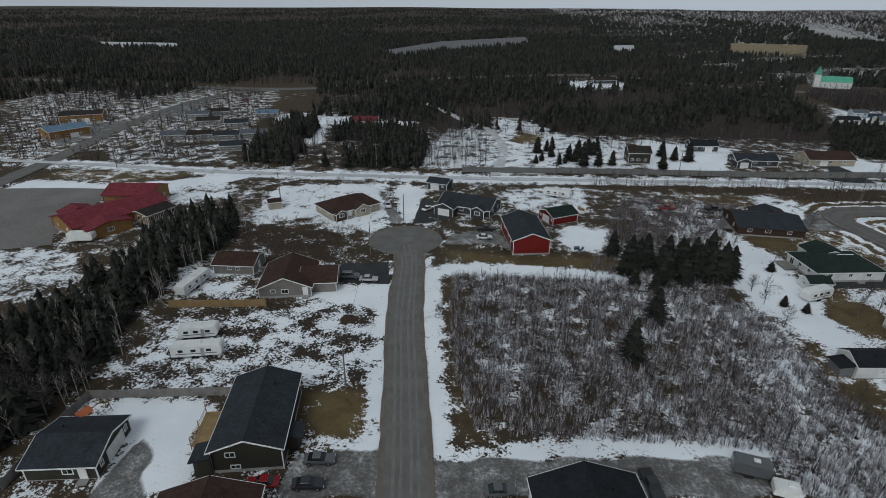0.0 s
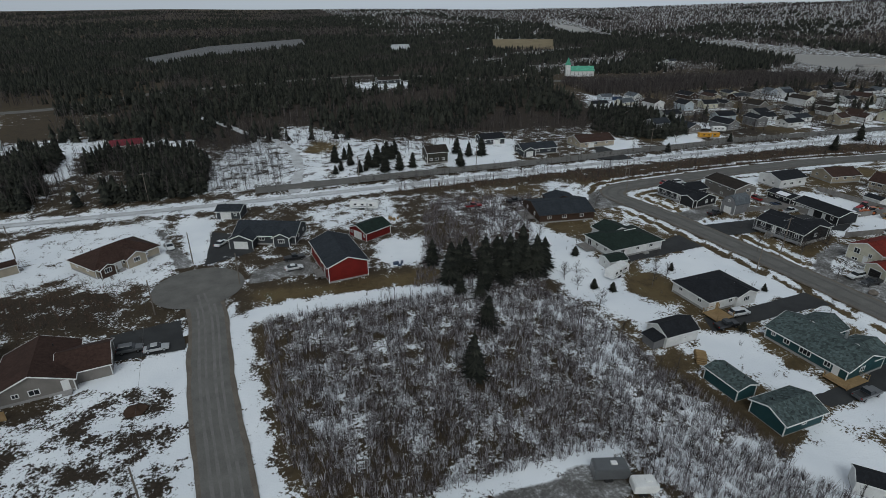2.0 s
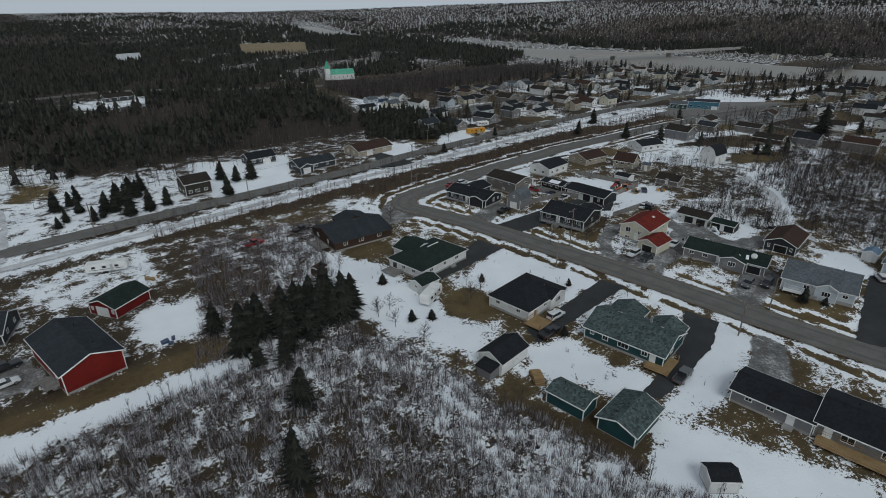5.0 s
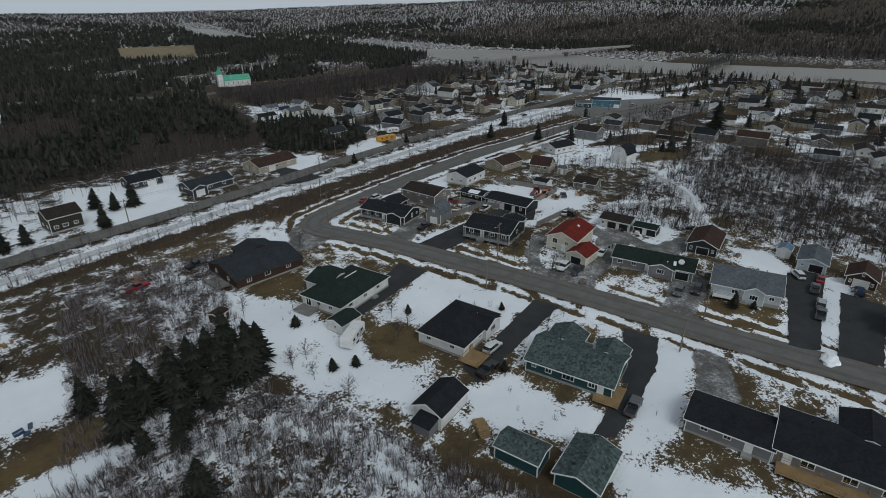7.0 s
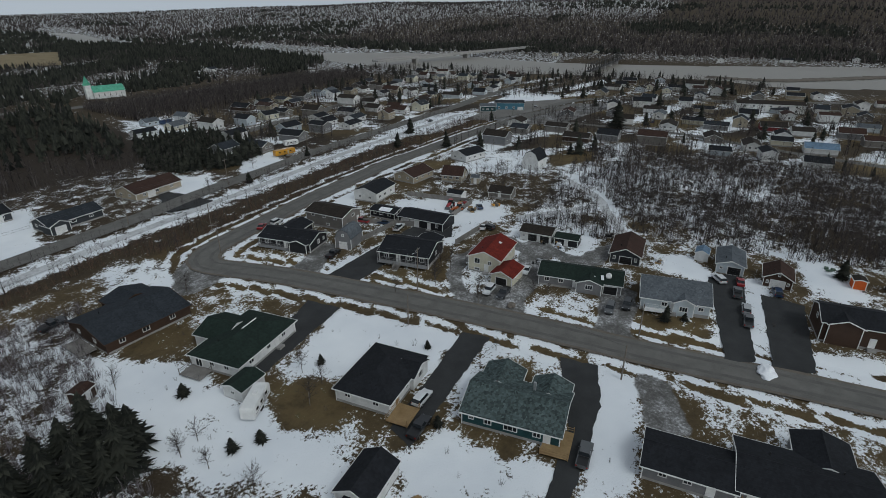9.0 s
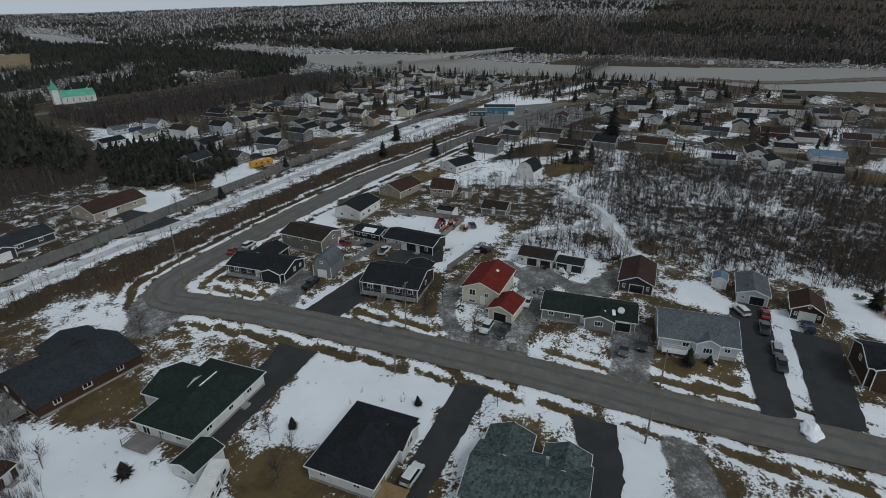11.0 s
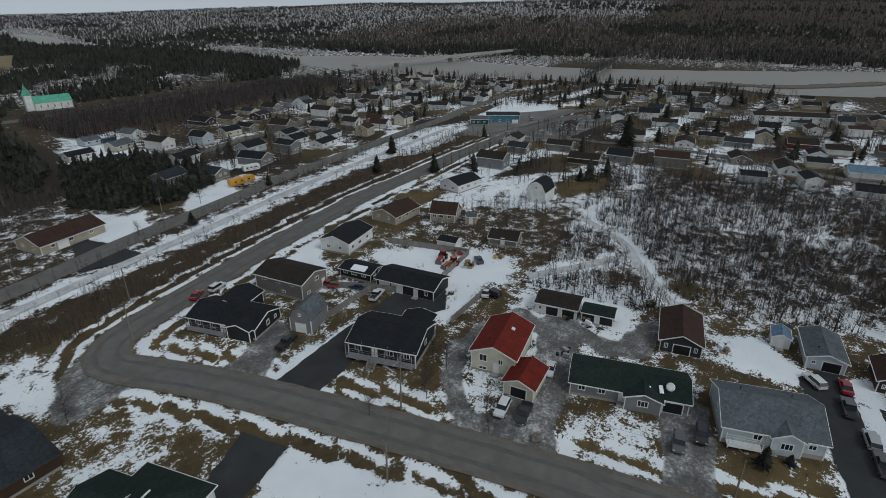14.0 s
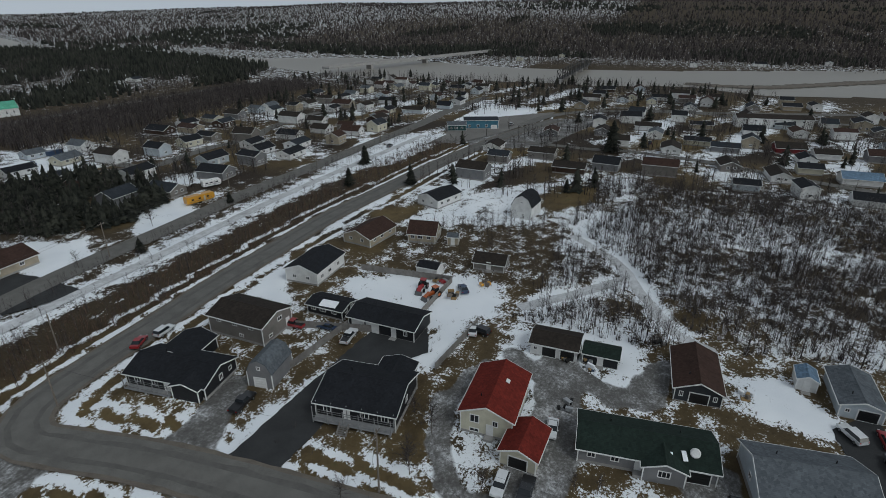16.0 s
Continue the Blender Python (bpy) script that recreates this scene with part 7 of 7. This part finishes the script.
mound("snow_heap", "ploughed heap of dirty snow", "snow", 129.3, 44.2, 2.6, 1.6, 0.8, SNOW)
mound("earth_mound", "dark earth heap on the snowy lot", "earth", -32.1, 94.0, 1.8, 1.5, 0.9, REDBRUSH)
lumps("tarp_heap", "blue tarp on the lawn", "tarp", 21.4, 139.0, 3, PAINT["blue"])
lumps("canoe_rack", "green canoes lying on the snow", "boat", 185.5, 32.1, 4, PAINT["green"])


def tractor(label, x, y, yaw, paint):
    t = tagged(empty("tractor", pose(x, y, 0, 0, 0, yaw)), label, "tractor")
    part("hood", box((1.0, 0, 1.2), (1.9, 0.8, 0.8), bevel=0.1), PAINT[paint], t)
    part("cab", box((-0.5, 0, 1.8), (1.3, 1.3, 1.4), bevel=0.08), GLASS, t)
    part("cab_roof", box((-0.5, 0, 2.55), (1.5, 1.5, 0.12), bevel=0.04), PAINT[paint], t)
    for s in (-1, 1):
        w = part("wheel", cylinder((-0.7, s * 0.75, 0.8), (-0.7, s * 1.15, 0.8), 0.8, 0.8, 16), RUBBER, t)
        part("rim", cylinder((-0.7, s * 0.8, 0.8), (-0.7, s * 1.17, 0.8), 0.42, 0.42, 10), PAINT[paint], w)
        part("wheel", cylinder((1.5, s * 0.7, 0.5), (1.5, s * 1.0, 0.5), 0.5, 0.5, 14), RUBBER, t)
    part("loader_arm", box((2.2, 0, 1.3), (1.8, 1.0, 0.16), pose(0, 0, 0, 0, 25, 0)), PAINT[paint], t)
    part("bucket", prism([(2.9, 0.1), (3.6, 0.1), (3.4, 0.3), (3.0, 0.9), (2.9, 0.9)], "y", -0.9, 0.9), PAINT["grey"], t)


tractor("red tractor in the junk yard", 177.9, 142.1, 190, "red")
tractor("orange tractor in the junk yard", 175.9, 137.9, 160, "orange")


def play_set(x, y, yaw):
    p = tagged(empty("play_set", pose(x, y, 0, 0, 0, yaw)), "wooden play tower with a yellow slide in the snow", "playground")
    for sx in (-0.7, 0.7):
        for sy in (-0.7, 0.7):
            part("post", box((sx, sy, 1.5), (0.12, 0.12, 3.0)), PAINT["orange"], p)
    part("platform", box((0, 0, 1.4), (1.6, 1.6, 0.12)), PLANK, p)
    part("roof", prism([(-1.0, 2.7), (0, 3.5), (1.0, 2.7)], "x", -1, 1), PAINT["orange"], p)
    part("slide", box((-1.9, 0, 0.75), (2.8, 0.6, 0.1), pose(0, 0, 0, 0, -30, 0), 0.03), PAINT["yellow"], p)
    part("slide", box((-0.2, -1.9, 0.75), (0.8, 2.8, 0.3), pose(0, 0, 0, 30, 0, 0), 0.08), PAINT["yellow"], p)
    part("swing_beam", cylinder((0.7, 0, 2.4), (4.0, 0.4, 2.4), 0.07, 0.07, 6), PLANK, p)
    part("swing_leg", cylinder((4.0, 1.2, 0), (4.0, 0.4, 2.4), 0.06, 0.06, 6), PLANK, p)
    part("swing_leg", cylinder((4.0, -0.6, 0), (4.0, 0.4, 2.4), 0.06, 0.06, 6), PLANK, p)


play_set(-64.3, 57.0, 75)

strip("sandbar", ((626, 118), (622, 84), (632, 50), (668, 10), (710, -36), (760, -90)), 20, -0.5, RUT, "low brown sandbar with reeds in the river", 7.0, crown=0.8)
x, y = fill([(618, 112), (630, 112), (632, 60), (672, 18), (760, -80), (750, -92), (660, 0), (614, 60)], 900)
scatter("reeds", "brown reeds and brush on the sandbar", low_bushes, x, y, rng.uniform(1.5, 3, len(x)), rng.uniform(0.8, 1.2, len(x)), REDBRUSH, "reeds")
x, y = fill([(-128, 290), (-34, 264), (-14, 250), (20, 250), (165, 262), (165, 296), (20, 288), (-30, 294)], 900, [(HIGHWAY, 9)])
k = clear(x, y, HOUSES + [(-8, 262, 16), (20, 262, 14), (70, 252, 12), (95, 250, 14)])
scatter("fringe_trees", "leafless trees along the forest's edge", mid_bare, x[k], y[k], rng.uniform(4, 9, k.sum()), rng.uniform(0.9, 1.3, k.sum()), BARK, "trees")
x, y = fill([(-260, 175), (-130, 200), (-130, 300), (-200, 400), (-300, 400), (-320, 220)], 2400, [(LEFT_ROAD, 9), (FAR_ROAD, 12), (TRAIL, 4)])
k = clear(x, y, HOUSES)
scatter("roadside_brush", "leafless brush along the western road", thin_bare, x[k], y[k], rng.uniform(2, 7, k.sum()), rng.uniform(0.9, 1.4, k.sum()), BARK, "bushes")

# ---- bridges over the river ----
b = tagged(empty("road_bridge", pose(0, 0, 0)), "long grey highway bridge on piers", "bridge")
line = [(548, 463), (610, 450), (700, 428), (790, 408), (850, 396)]
for (x0, y0), (x1, y1) in zip(line, line[1:]):
    d = Vector((x1 - x0, y1 - y0, 0))
    c = (Vector((x0, y0, 5)) + Vector((x1, y1, 5))) / 2
    ang = math.degrees(math.atan2(d.y, d.x))
    part("deck", box(c, (d.length + 1, 11, 1.6), pose(0, 0, 0, 0, 0, ang)), CONCRETE, b)
    for s in (-5.3, 5.3):
        part("parapet", box(c + Vector((0, 0, 1.2)) + Matrix.Rotation(radians(ang), 3, "Z") @ Vector((0, s, 0)), (d.length + 1, 0.3, 0.9), pose(0, 0, 0, 0, 0, ang)), CONCRETE, b)
    part("pier", box((x1, y1, 1), (3, 8, 7), pose(0, 0, 0, 0, 0, ang)), CONCRETE, b)
t = tagged(empty("truss_bridge", pose(0, 0, 0)), "dark steel truss bridge over the river", "bridge")
p0, p1 = Vector((580, 222, 3)), Vector((745, 232, 3))
bm = bmesh.new()
STEEL = rough_mat("dark_steel", (0.03, 0.03, 0.032), (0.07, 0.066, 0.062), 0.7)
for s in (-2.5, 2.5):
    off = Vector((0, s, 0))
    up = Vector((0, 0, 7))
    chord = bmesh.new()
    k = 14
    for i in range(k):
        a, c = p0.lerp(p1, i / k) + off, p0.lerp(p1, (i + 1) / k) + off
        for q, r_ in ((a, c), (a + up, c + up), (a, a + up), (a, c + up) if i % 2 else (a + up, c)):
            cylinder(q, r_, 0.3, 0.3, 4, chord)
    part("truss", chord, STEEL, t)
bm.free()
part("deck", box((p0 + p1) / 2, ((p1 - p0).length, 5, 0.5), pose(0, 0, 0, 0, 0, 3.5)), STEEL, t)
for i in range(1, 5):
    c = p0.lerp(p1, i / 5)
    part("pier", box((c.x, c.y, 0), (2.5, 6, 6)), CONCRETE, t)
